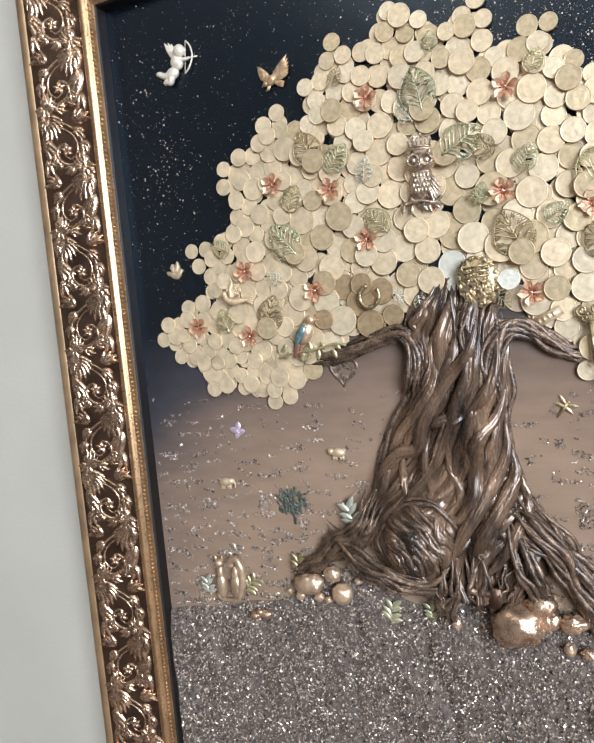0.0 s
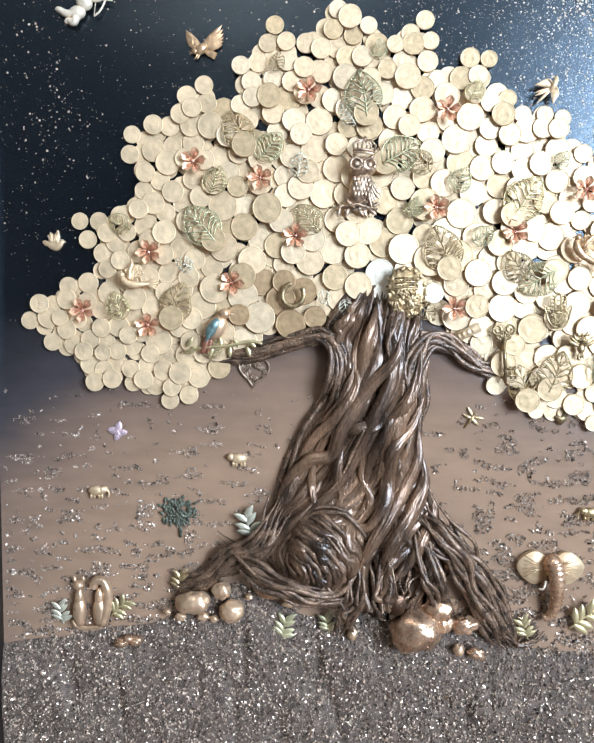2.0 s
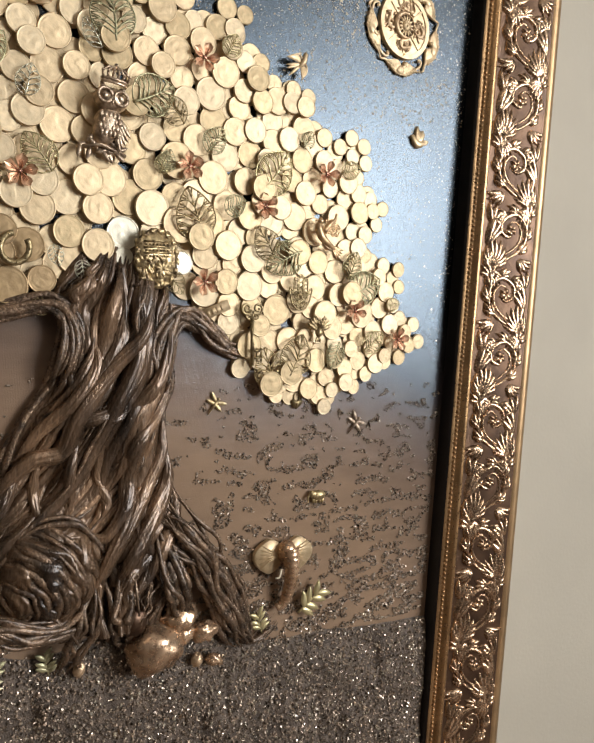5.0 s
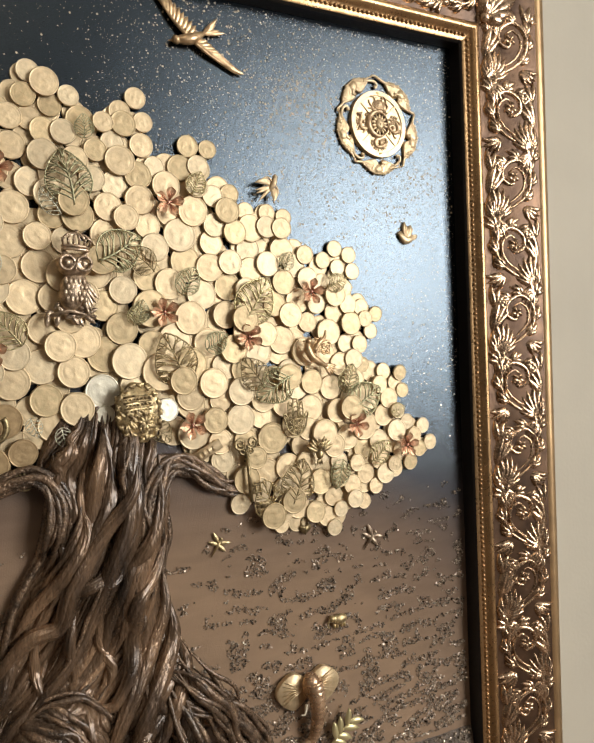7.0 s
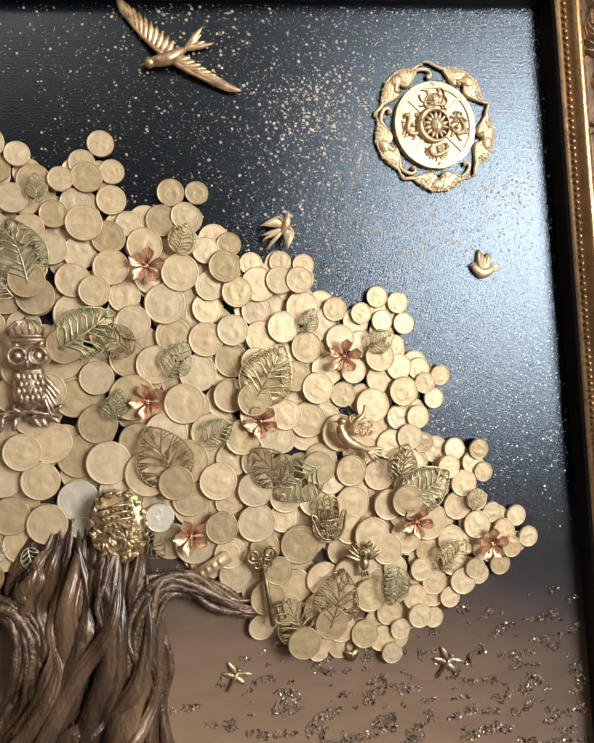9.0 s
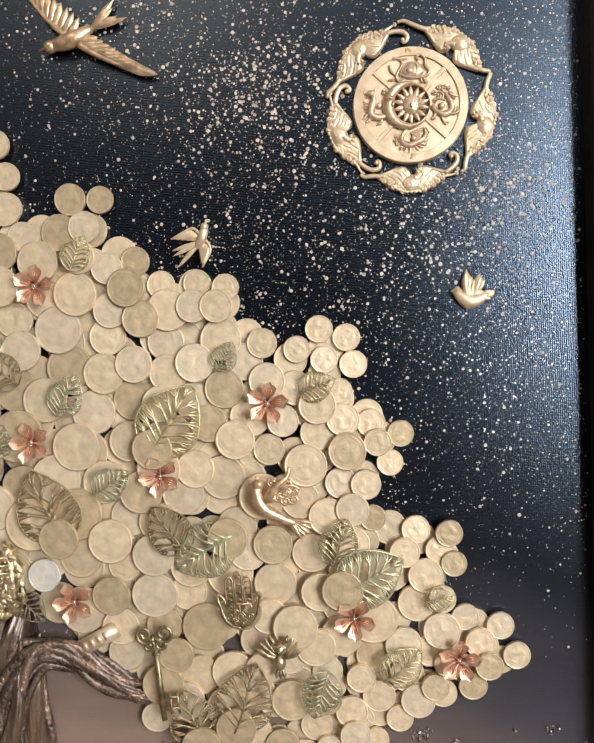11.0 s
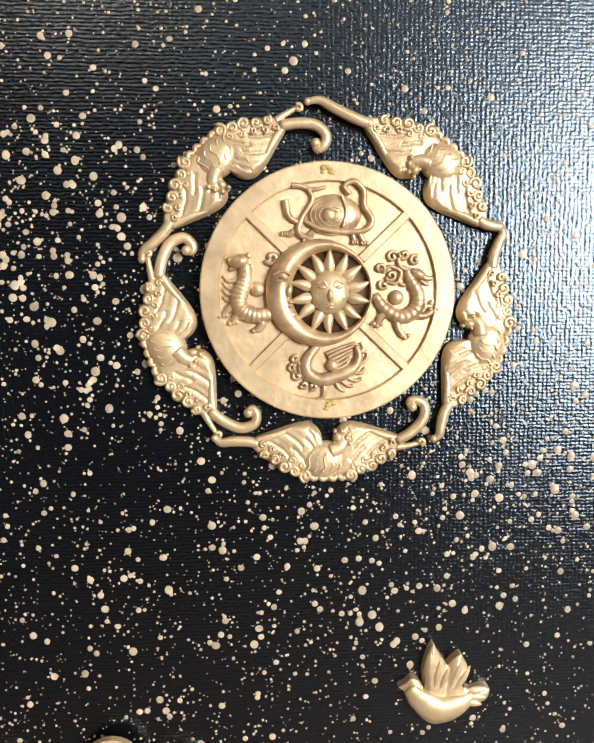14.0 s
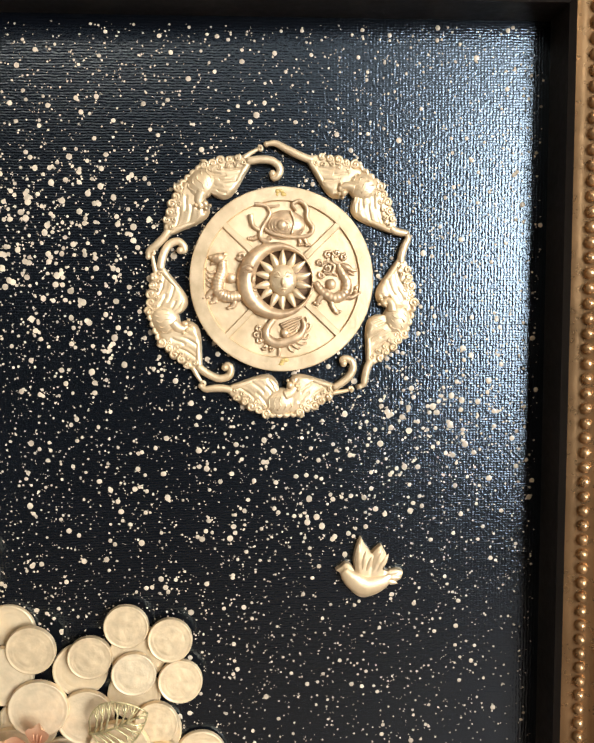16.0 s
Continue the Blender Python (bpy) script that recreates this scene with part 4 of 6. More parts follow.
def chips(name, spots, material, label):
    """Many small broken stone chips, each an uneven octahedron, at (x, y, z, size)."""
    n = len(spots)
    S = np.array(spots)
    g = np.random.default_rng(11)
    base = np.array([(1, 0, 0), (-1, 0, 0), (0, 1, 0), (0, -1, 0), (0, 0, 1), (0, 0, -1)], float)
    q = g.normal(size=(n, 4))
    q /= np.linalg.norm(q, axis=1)[:, None]
    w, x, y, z = q.T
    R = np.stack([np.stack([1 - 2 * (y * y + z * z), 2 * (x * y - z * w), 2 * (x * z + y * w)], 1),
                  np.stack([2 * (x * y + z * w), 1 - 2 * (x * x + z * z), 2 * (y * z - x * w)], 1),
                  np.stack([2 * (x * z - y * w), 2 * (y * z + x * w), 1 - 2 * (x * x + y * y)], 1)], 1)
    sc = g.uniform(0.55, 1.25, size=(n, 6, 1)) * S[:, 3][:, None, None]
    V = np.einsum("nij,nkj->nki", R, base[None] * sc) + S[:, None, :3]
    f0 = np.array([(0, 2, 4), (2, 1, 4), (1, 3, 4), (3, 0, 4), (2, 0, 5), (1, 2, 5), (3, 1, 5), (0, 3, 5)])
    F = (f0[None] + 6 * np.arange(n)[:, None, None]).reshape(-1, 3)
    me = bpy.data.meshes.new(name)
    me.from_pydata(V.reshape(-1, 3).tolist(), [], F.tolist())
    me.materials.append(material)
    return tagged(new(name, me), label, "gravel", kind="stuff")


spots = []
while len(spots) < 32000:
    x, z = rng.uniform(X0 + 0.002, X1 - 0.002), rng.uniform(Z0 + 0.01, 1.0)
    top = ground_line(x)
    if z > top - 0.001:
        continue
    t = (top - z) / (top - Z0)
    h = 0.0015 + 0.006 * min(1, t * 6) + bed_relief(x, z) * min(1, t * 8)
    spots.append((x, -max(h, 0.0008) - 0.0006, z, rng.choice((0.0006, 0.0008, 0.0010, 0.0013, 0.0017))))
chips("bright_gravel", spots[:4000], M_CHIP_BRIGHT, "pale sparkling stone chips scattered over the bed")
chips("gravel", spots[4000:], M_CHIP, "grey sparkling stone chips scattered thickly over the bed")

spots = []
while len(spots) < 30000:
    x, z = rng.uniform(X0 + 0.004, X1 - 0.004), 0.94 + 0.235 * rng.random() ** 1.1
    if along(LEFT, z) - 0.002 < x < along(RIGHT, z) + 0.002 and z > 0.95:
        continue
    t = (z - 0.94) / 0.235
    row = noise.noise((46 * x, 0, 140 * z)) + 0.6 * noise.noise((120 * x, 4, 170 * z))
    if row < 0.10 + 0.38 * t - (0.22 if x > 0.07 else 0.10 if x < -0.12 else 0):
        continue
    spots.append((x, -0.0006, z, rng.choice((0.0005, 0.0007, 0.0009, 0.0013)) * (1.0 - 0.2 * t)))
chips("scattered_bright_chips", spots[:1600], M_CHIP_BRIGHT, "pale glittering stone chips on the brown canvas")
chips("scattered_chips", spots[1600:], M_CHIP, "glittering stone chips in thin rows on the brown canvas")

# ---- stars painted on the night sky ----
spots = []


def star(x, z, r):
    if X0 + 0.002 < x < X1 - 0.002 and z < Z1 - 0.002 and not inside(x, z, CROWN):
        spots.append((x, z, r))


for _ in range(90000):
    x, z = rng.uniform(X0, X1), rng.uniform(1.2, Z1)
    near = math.hypot(x - .20, .8 * (z - 1.47))
    thick = 0.07 if x < -0.02 else 0.20 + 0.55 * math.exp(-(near / .13) ** 2)
    if rng.random() < thick * min(1, (z - 1.2) / 0.12):
        star(x, z, 0.00013 + 0.00024 * rng.random() ** 2 + 0.0007 * rng.random() ** 16)
for cx, cz, sx, sz, count in ((-.308, 1.412, .018, .024, 150), (.158, 1.513, .020, .018, 620), (.075, 1.556, .026, .016, 190), (.283, 1.457, .018, .010, 130), (.262, 1.445, .03, .02, 170), (-.33, 1.5, .02, .03, 50), (.2, 1.44, .05, .03, 260)):
    for _ in range(count):
        star(rng.gauss(cx, sx), rng.gauss(cz, sz), 0.0002 + 0.0009 * rng.random() ** 2.8)
verts, faces = [], []
for x, z, r in spots:
    b = len(verts)
    k = 5 if r < .0003 else 9
    e = rng.uniform(0.93, 1.07)
    verts.extend((x + r * math.cos(2 * math.pi * i / k) * e, -0.0001, z + r * math.sin(2 * math.pi * i / k) / e) for i in range(k))
    verts.append((x, -0.0001 - 0.2 * r - 0.0001, z))
    faces.extend((b + i, b + (i + 1) % k, b + k) for i in range(k))
tagged(raw("painted_stars", verts, faces, M_STAR, True), "white paint spatter of stars on the night sky", "stars", kind="stuff")


# ---- medallion ----
def build_medallion(cx, cz):
    """Round openwork medallion; its drawing is in millimetres from the middle."""
    med = tagged(new("medallion"), "round pale gold openwork medallion with sun and moon", "medallion")

    def ring(bm, prof, seg=140, ox=0.0, oz=0.0):
        rows = [[bm.verts.new((ox + r * math.cos(2 * math.pi * i / seg), -h, oz + r * math.sin(2 * math.pi * i / seg))) for i in range(seg)] for r, h in prof]
        for a, b in zip(rows, rows[1:]):
            for i in range(seg):
                j = (i + 1) % seg
                bm.faces.new((a[i], a[j], b[j], b[i]))

    def stroke(bm, pts, r0, r1, h=3.6, swell=0.0, flat=0.85, ridges=0, deep=0.0, n=0):
        n = n or max(14, 7 * len(pts))
        q = smooth_line([(u * .001, -h * .001, v * .001) for u, v in pts], n)
        rad = [r * .001 * (1 + deep * math.sin(ridges * math.pi * i / n)) for i, r in enumerate(taper(r0, r1, n, swell))]
        tube(bm, q, rad, 8, flat)

    def lump(bm, u, v, ru, rv, h=3.4, rise=1.2, turn=0.0):
        blob(bm, u * .001, h * .001, v * .001, ru * .001, rise * .001, rv * .001, turn, 14, 10)

    def curl(bm, u, v, r, start, turns=1.15, thick=.42, h=3.6):
        q = spiral(u * .001, h * .001, v * .001, r * .001, .22 * r * .001, start, turns, 20)
        tube(bm, q, taper(thick * .001, thick * .0012, 20), 6, .9)

    bm = bmesh.new()
    ring(bm, ((.0002, .0030), (.012, .0030), (.0243, .0030), (.0247, .0029)))
    part("disc", bm, M_GOLD, med, "", False)
    bm = bmesh.new()
    ring(bm, ((.0245, .0022), (.0246, .0036), (.0248, .0040), (.0287, .0040), (.0290, .0037), (.0292, 0)))
    part("rim", bm, M_GOLD, med, "", False)
    for a in (44, 136, 225, 316):
        bm = bmesh.new()
        c, s = math.cos(radians(a)), math.sin(radians(a))
        rows = []
        for r in (.0105, .018, .0250):
            rows.append([bm.verts.new((r * c - o * s, -h, r * s + o * c)) for o, h in ((-.0012, .0026), (-.0010, .0037), (-.0008, .0039), (.0008, .0039), (.0010, .0037), (.0012, .0026))])
        for p, q in zip(rows, rows[1:]):
            for k in range(5):
                bm.faces.new((p[k], p[k + 1], q[k + 1], q[k]))
        part("spoke", bm, M_GOLD, med, "", False)
    # hardened drops of glue on the rim
    for x, z in ((-.2, 27.0), (.4, -26.2)):
        bm = bmesh.new()
        for k in range(5):
            lump(bm, x + rng.uniform(-1.2, 1.2), z + rng.uniform(-.9, .9), rng.uniform(.5, 1.1), rng.uniform(.4, .9), 3.9, .5)
        part("glue_drop", bm, M_GLUE, med, "yellowed drop of glue")

    # tortoise with a snake
    bm = bmesh.new()
    lump(bm, 1.2, 17.2, 6.6, 4.7, 2.8, 1.9)
    for k in range(6):
        stroke(bm, [(1.0 + (1.2 + .95 * k) * math.cos(a), 16.9 + (1.1 + .62 * k) * math.sin(a)) for a in (radians(20 + 20 * i) for i in range(17))], .14, .14, 4.75 - .20 * k, 0, 1, n=40)
    lump(bm, .1, 17.0, 1.7, 1.7, 4.3, .9)
    stroke(bm, ((-.5, 23.2), (-3.8, 22.7), (-6.4, 23.5), (-8.3, 23.6)), .35, .75, 3.7)
    stroke(bm, ((-4.6, 23.0), (-3.6, 20.4), (-6.0, 16.2), (-6.6, 13.0), (-3.6, 11.6)), .5, .8, 3.8)
    stroke(bm, ((-9.6, 20.4), (-9.0, 17.0), (-6.9, 15.4)), 1.0, .6, 3.5)
    stroke(bm, ((4.9, 21.6), (3.6, 23.4), (5.8, 24.5), (8.0, 22.3), (8.1, 19.1), (9.9, 16.1), (8.4, 13.8), (4.2, 13.3), (-1.8, 14.0), (-5.2, 15.6)), .6, .5, 4.0, .15)
    stroke(bm, ((2.9, 21.4), (3.9, 18.0), (3.2, 14.2)), .35, .35, 4.7)
    for u, v, w in ((-9.9, 13.1, -7.8), (8.2, 11.0, 6.0), (-5.0, 11.6, -3.4), (6.0, 11.2, 5.0)):
        stroke(bm, ((w, 13.4), ((u + w) / 2, 12.8), (u, v)), .8, .6, 3.5)
        for k in (-1, 0, 1):
            lump(bm, u + .55 * k, v - .2, .42, .6, 3.6, .6)
    part("tortoise_relief", bm, M_GOLD_OLD, med, "antiqued tortoise entwined by a snake")
    # dragon
    bm = bmesh.new()
    stroke(bm, ((18.0, 4.6), (18.8, 2.6), (20.6, -.8), (20.0, -4.2), (16.6, -5.8), (13.0, -4.0), (10.6, -.8)), .9, 1.1, 3.6, .75, ridges=34, deep=.045, n=70)
    lump(bm, 20.4, 3.9, 2.1, 1.2, 3.8, 1.2, -25)
    stroke(bm, ((20.6, 3.8), (22.4, 2.9), (23.7, 2.9)), .9, .5, 3.9)
    stroke(bm, ((21.0, 2.6), (22.2, 1.7), (23.0, 1.6)), .5, .35, 3.6)
    for u, v, r, a in ((14.6, 7.8, 1.3, 30), (17.3, 8.3, 1.2, 160), (19.7, 7.0, 1.2, 60), (11.8, 5.2, 1.2, 300), (14.3, 3.6, 1.3, 200), (12.6, 1.4, 1.1, 120)):
        curl(bm, u, v, r, a)
    stroke(bm, ((15.9, 7.6), (16.4, 5.6), (18.4, 4.8)), .5, .7)
    stroke(bm, ((13.0, 5.0), (14.4, 5.6), (16.6, 4.4), (16.2, 2.2), (17.6, 1.2)), .45, .5)
    stroke(bm, ((13.2, 2.2), (15.4, 1.8), (16.8, 3.4)), .4, .5)
    for leg in (((15.6, -5.4), (16.0, -8.4), (17.6, -10.4)), ((19.6, -5.2), (22.0, -5.6), (24.2, -4.4)), ((13.4, -4.4), (11.8, -6.2), (11.2, -7.6))):
        stroke(bm, leg, 1.1, .7, 3.5)
        u, v = leg[-1]
        for k in (-1, 0, 1):
            lump(bm, u + .8 * k, v + .5 * abs(k) - .2, .6, .6, 3.5, .7)
    stroke(bm, ((23.6, -3.0), (24.0, -2.0)), .6, .4)
    lump(bm, 15.6, -1.4, 1.75, 1.75, 3.4, 1.5)
    part("dragon_relief", bm, M_GOLD_OLD, med, "antiqued dragon with a pearl")
    # phoenix
    bm = bmesh.new()
    stroke(bm, ((-2.6, -12.4), (-4.7, -15.2), (-4.9, -18.0), (-2.2, -20.0), (1.6, -19.4), (5.4, -17.6), (7.0, -14.8), (6.3, -12.2)), .9, .5, 3.7, .9)
    lump(bm, .9, -16.8, 1.5, 1.5, 3.6, 1.3)
    for k in range(6):
        stroke(bm, ((-.6 + .45 * k, -14.2 - .75 * k), (2.6 + .3 * k, -12.8 - .75 * k), (6.2 - .35 * k, -11.6 - .8 * k)), .45, .3, 3.5 + .06 * k)
    for pts in (((5.6, -17.0), (8.2, -16.0), (9.0, -14.2), (7.8, -13.4)), ((4.6, -18.4), (7.4, -18.6), (8.6, -17.4)), ((3.6, -19.2), (6.2, -20.4), (7.8, -19.8)), ((2.4, -19.8), (4.6, -21.6), (5.8, -21.4)), ((1.4, -20.2), (2.6, -22.2), (3.8, -22.8)), ((6.6, -15.4), (8.0, -13.0), (7.4, -11.6))):
        stroke(bm, pts, .55, .35, 3.4)
    for u, v, a in ((-7.6, -15.4, 40), (-8.2, -17.4, 90), (-7.2, -19.2, 140), (-5.6, -21.2, 190), (-3.6, -21.6, 240)):
        curl(bm, u, v, .95, a, 1.0)
    stroke(bm, ((-6.6, -16.0), (-6.4, -18.6), (-4.6, -20.4)), .5, .5, 3.4)
    stroke(bm, ((-1.1, -20.6), (-1.0, -23.0), (-1.6, -24.4), (-3.6, -24.9)), .7, .5, 3.4)
    part("phoenix_relief", bm, M_GOLD_OLD, med, "antiqued phoenix with curling plumes")
    # tiger
    bm = bmesh.new()
    stroke(bm, ((-18.6, 6.2), (-18.8, 2.4), (-20.0, -.6), (-19.8, -3.8), (-16.8, -5.3), (-13.0, -5.0)), 1.5, 1.6, 3.5, .6, ridges=34, deep=.03, n=80)
    lump(bm, -20.0, 6.8, 2.4, 1.7, 3.7, 1.5, 10)
    stroke(bm, ((-20.4, 7.4), (-22.6, 6.9)), 1.0, .7, 3.8)
    stroke(bm, ((-20.6, 5.6), (-22.2, 4.9)), .7, .5, 3.6)
    lump(bm, -17.9, 8.0, .8, .8, 3.9, .9)
    for leg in (((-20.4, -2.6), (-22.4, -3.8), (-23.8, -5.4)), ((-19.4, -4.4), (-20.8, -5.6), (-21.6, -6.9)), ((-15.4, -5.8), (-15.0, -7.4), (-16.2, -8.6))):
        stroke(bm, leg, 1.2, .8, 3.5)
        u, v = leg[-1]
        for k in (-1, 0, 1):
            lump(bm, u + .8 * k, v + .2 * k, .65, .6, 3.5, .7)
    for k in range(4):
        stroke(bm, ((-20.8, 2.6 - 1.4 * k), (-22.6, 2.4 - 1.5 * k), (-23.8, 3.8 - 1.6 * k)), .55, .3, 3.4)
    curl(bm, -12.8, 7.6, 1.6, 200, 1.0, .55)
    lump(bm, -16.0, .6, 1.75, 1.75, 3.4, 1.5)
    part("tiger_relief", bm, M_GOLD_OLD, med, "antiqued tiger with a pearl")

    # ground behind the sun, the sun's face and rays, the crescent moon
    # raised flat disc; its dark brown stands for patina and the dark of openings
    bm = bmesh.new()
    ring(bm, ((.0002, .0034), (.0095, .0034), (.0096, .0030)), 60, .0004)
    part("sunk_field", bm, M_PATINA_OPENING, med, "flat patina-brown disc for the dark openings behind the sun")
    bm = bmesh.new()
    lump(bm, .2, -.2, 4.4, 5.0, 4.6, 1.8)
    lump(bm, .2, -.9, .70, 1.5, 6.2, .95)
    lump(bm, .2, -2.9, 1.25, .34, 5.9, .6)
    lump(bm, .2, -3.65, .9, .36, 5.7, .6)
    for s in (-1, 1):
        lump(bm, .2 + s * 1.75, .9, 1.05, .50, 5.9, .6)
        lump(bm, .2 + s * 2.6, -1.2, 1.1, 1.1, 5.3, .7)
        stroke(bm, ((.2 + s * .7, 1.0), (.2 + s * 1.5, 2.2), (.2 + s * 3.0, 1.7)), .34, .22, 6.15)
    sun = part("sun", bm, M_GOLD, med)
    for k in range(14):
        a = 360 * k / 14 + 90
        bm = bmesh.new()
        x, z = .0002 + .0040 * math.cos(radians(a)), -.0002 + .0044 * math.sin(radians(a))
        if k % 2:
            lobe(bm, x, .0040, z, a - 12, .0056, .0024, .0010, 34, 9, .6)
        else:
            lobe(bm, x, .0043, z, a, .0056, .0024, .0012, 0, 9, .6)
        part("ray", bm, M_GOLD, sun)
    bm = bmesh.new()
    rows = []
    n = 96
    for i in range(n):
        a = 2 * math.pi * i / n
        co, si = math.cos(a), math.sin(a)
        ox, oz, ix, iz = -.0021 + .0121 * co, -.0003 + .0121 * si, .0005 + .0089 * co, -.0001 + .0092 * si
        wide = math.hypot(ox - ix, oz - iz)
        row = []
        for k in range(11):
            f = k / 10
            row.append(bm.verts.new((ox + (ix - ox) * f, -(.0034 + (.0013 + .30 * wide) * math.sin(math.pi * (0.02 + .96 * f)) ** .4), oz + (iz - oz) * f)))
        rows.append(row)
    for i in range(n):
        p, q = rows[i], rows[(i + 1) % n]
        for k in range(10):
            bm.faces.new((p[k], p[k + 1], q[k + 1], q[k]))
    lump(bm, -9.0, .2, .8, 1.5, 5.6, 1.2, -14)
    for v in (-2.4, -3.4):
        lump(bm, -8.7, v, .9, .4, 5.3, 1.0)
    lump(bm, -8.4, -5.2, 1.2, .9, 5.0, .9)
    lump(bm, -10.4, 3.0, 1.1, .48, 6.2, .6, -10)
    stroke(bm, ((-12.6, 3.6), (-10.6, 4.4), (-8.6, 3.6)), .26, .34, 6.4)
    stroke(bm, ((-12.0, 2.2), (-10.4, 2.2), (-9.2, 2.6)), .2, .2, 6.4)
    part("moon", bm, M_GOLD_OLD, med, "crescent moon with a face in profile")

    # openwork wreath: five birds with spread wings among cloud curls, tied by hooked stems
    HOOK = ((25, 37.4), (31, 37.2), (37, 36.4), (40.5, 34.4), (39.4, 32.4), (36.8, 31.9), (35.8, 33.0))
    JOIN = ((25, 37.6), (30, 38.2), (35, 39.6), (38.5, 41.0), (41.5, 41.0))
    # each bird: direction, then its two stems: 0 is hooked, else the angle at which it meets its neighbour
    for ca, ends in ((-90, (0, 38)), (-17, (37, 37)), (50, (46, 31)), (131, (39, 0)), (200, (0, 0))):
        bm = bmesh.new()

        def P(r, da, h=2.0):
            a = radians(ca + da)
            r = 31.5 + (r - 31.5) * 1.16
            return (r * .001 * math.cos(a), -h * .001, r * .001 * math.sin(a))

        def R(pts, r0, r1, h, swell=0.0, n=20, flat=.85):
            tube(bm, smooth_line([P(r, da, h) for da, r in pts], n), [x * .001 for x in taper(r0, r1, n, swell)], 8, flat)
        for s, meet in ((1, ends[0]), (-1, ends[1])):
            hooked = not meet
            rows = []
            m, w = 120, 30
            for i in range(m + 1):
                t = i / m
                ro = 41.2 - 2.4 * t ** 2.5 + .7 * abs(math.sin(5.2 * math.pi * t)) * (1 - t)
                ri = 34.2 - 4.1 * math.sin(math.pi * min(1, t ** .66)) ** .8 * (1 - .2 * t) + 2.6 * t ** 2
                row = []
                for k in range(w + 1):
                    f = k / w
                    edge = min(1, 8 * f, 8 * (1 - f)) ** .5
                    line = 5.5 * f + 5.0 * t
                    off = abs(line - round(line))
                    on = math.sin(2.4 * round(line) + 9 * t) > -.35 and .10 < f < .72 and .08 < t < .80
                    cut = max(0, 1 - off / .20) * (1 if on else 0)
                    step = .16 * (line - math.floor(line)) * max(0, 1 - f)
                    row.append(bm.verts.new(P(ri + (ro - ri) * f, s * (2 + 25 * t), .8 + 1.55 * edge + step - .50 * cut + .55 * math.exp(-((t - .25) / .3) ** 2) * edge)))
                rows.append(row)
            for p, q in zip(rows, rows[1:]):
                for k in range(w):
                    bm.faces.new((p[k], p[k + 1], q[k + 1], q[k]))
            for k in range(5):
                da, r = s * (7 + 3.6 * k), 41.3 - .55 * k - .25 * (k % 2)
                x, y, z = P(r, da)
                rad = (1.75, 1.45, 1.7, 1.4, 1.2)[k]
                lump(bm, x * 1000, z * 1000, rad, rad, 1.5, 1.2)
                curl(bm, x * 1000, z * 1000, rad * .85, ca + da + 80 * k, 1.3 * s, .42, 2.7)
                x, y, z = P(r - 1.9, da + s * 1.7)
                curl(bm, x * 1000, z * 1000, .8, ca + da + 50 * k, -1.1 * s, .26, 2.9)
            R([(s * a, r) for a, r in HOOK] if hooked else [(s * (25 + (a - 25) * (meet - 25) / 16.5), r) for a, r in JOIN], 1.25, .72, 2.1, .25, 34)
            R(((s * 15, 32.4), (s * 20, 34.6), (s * 26, 37.3)), .4, 1.0, 2.0, .2)
            if hooked:
                x, y, z = P(33.0, s * 36.4)
                lump(bm, x * 1000, z * 1000, 1.15, 1.15, 2.2, 1.2)
                R(((s * 24, 38.6), (s * 28, 39.4), (s * 32, 40.2)), .9, .5, 1.9)
                x, y, z = P(40.0, s * 32)
                curl(bm, x * 1000, z * 1000, .9, ca, 1.1 * s, .45, 2.2)
            else:
                x, y, z = P(41.0, s * meet)
                lump(bm, x * 1000, z * 1000, .9, .9, 1.9, .9)
        # domed body with breast feathers, neck and head turned to the middle
        x, y, z = P(38.0, -1.5)
        lump(bm, x * 1000, z * 1000, 4.6, 5.4, 1.6, 2.3, ca + 12)
        for k in range(5):
            R(((-7.4 + 2.6 * k, 40.4 - .12 * k), (-6.2 + 2.6 * k, 39.2), (-6.6 + 2.5 * k, 37.6), (-5.2 + 2.3 * k, 36.2)), .24, .14, 3.9 - .3 * abs(k - 2), 0, 14)
        for k in range(4):
            R(((-6 + 3 * k, 41.2), (-4.5 + 3 * k, 41.9), (-3 + 3 * k, 41.2)), .5, .5, 2.2, .2, 10)
        R(((1, 36.2), (4.4, 35.4), (6.0, 34.2), (5.0, 33.0)), 1.9, 1.0, 2.5, .1, 18)
        for r, da, m in ((33.3, 4.0, 1.2), (32.2, 5.6, .75), (33.6, 7.2, .8), (34.8, 8.0, .7), (32.0, 2.8, .6)):
            x, y, z = P(r, da)
            lump(bm, x * 1000, z * 1000, m, m * .85, 2.9, 1.1, ca)
        part("bird_scroll", bm, M_GOLD, med, "winged bird among cloud curls")
    place(med, cx, cz, 0.0)


build_medallion(0.2345, 1.5015)

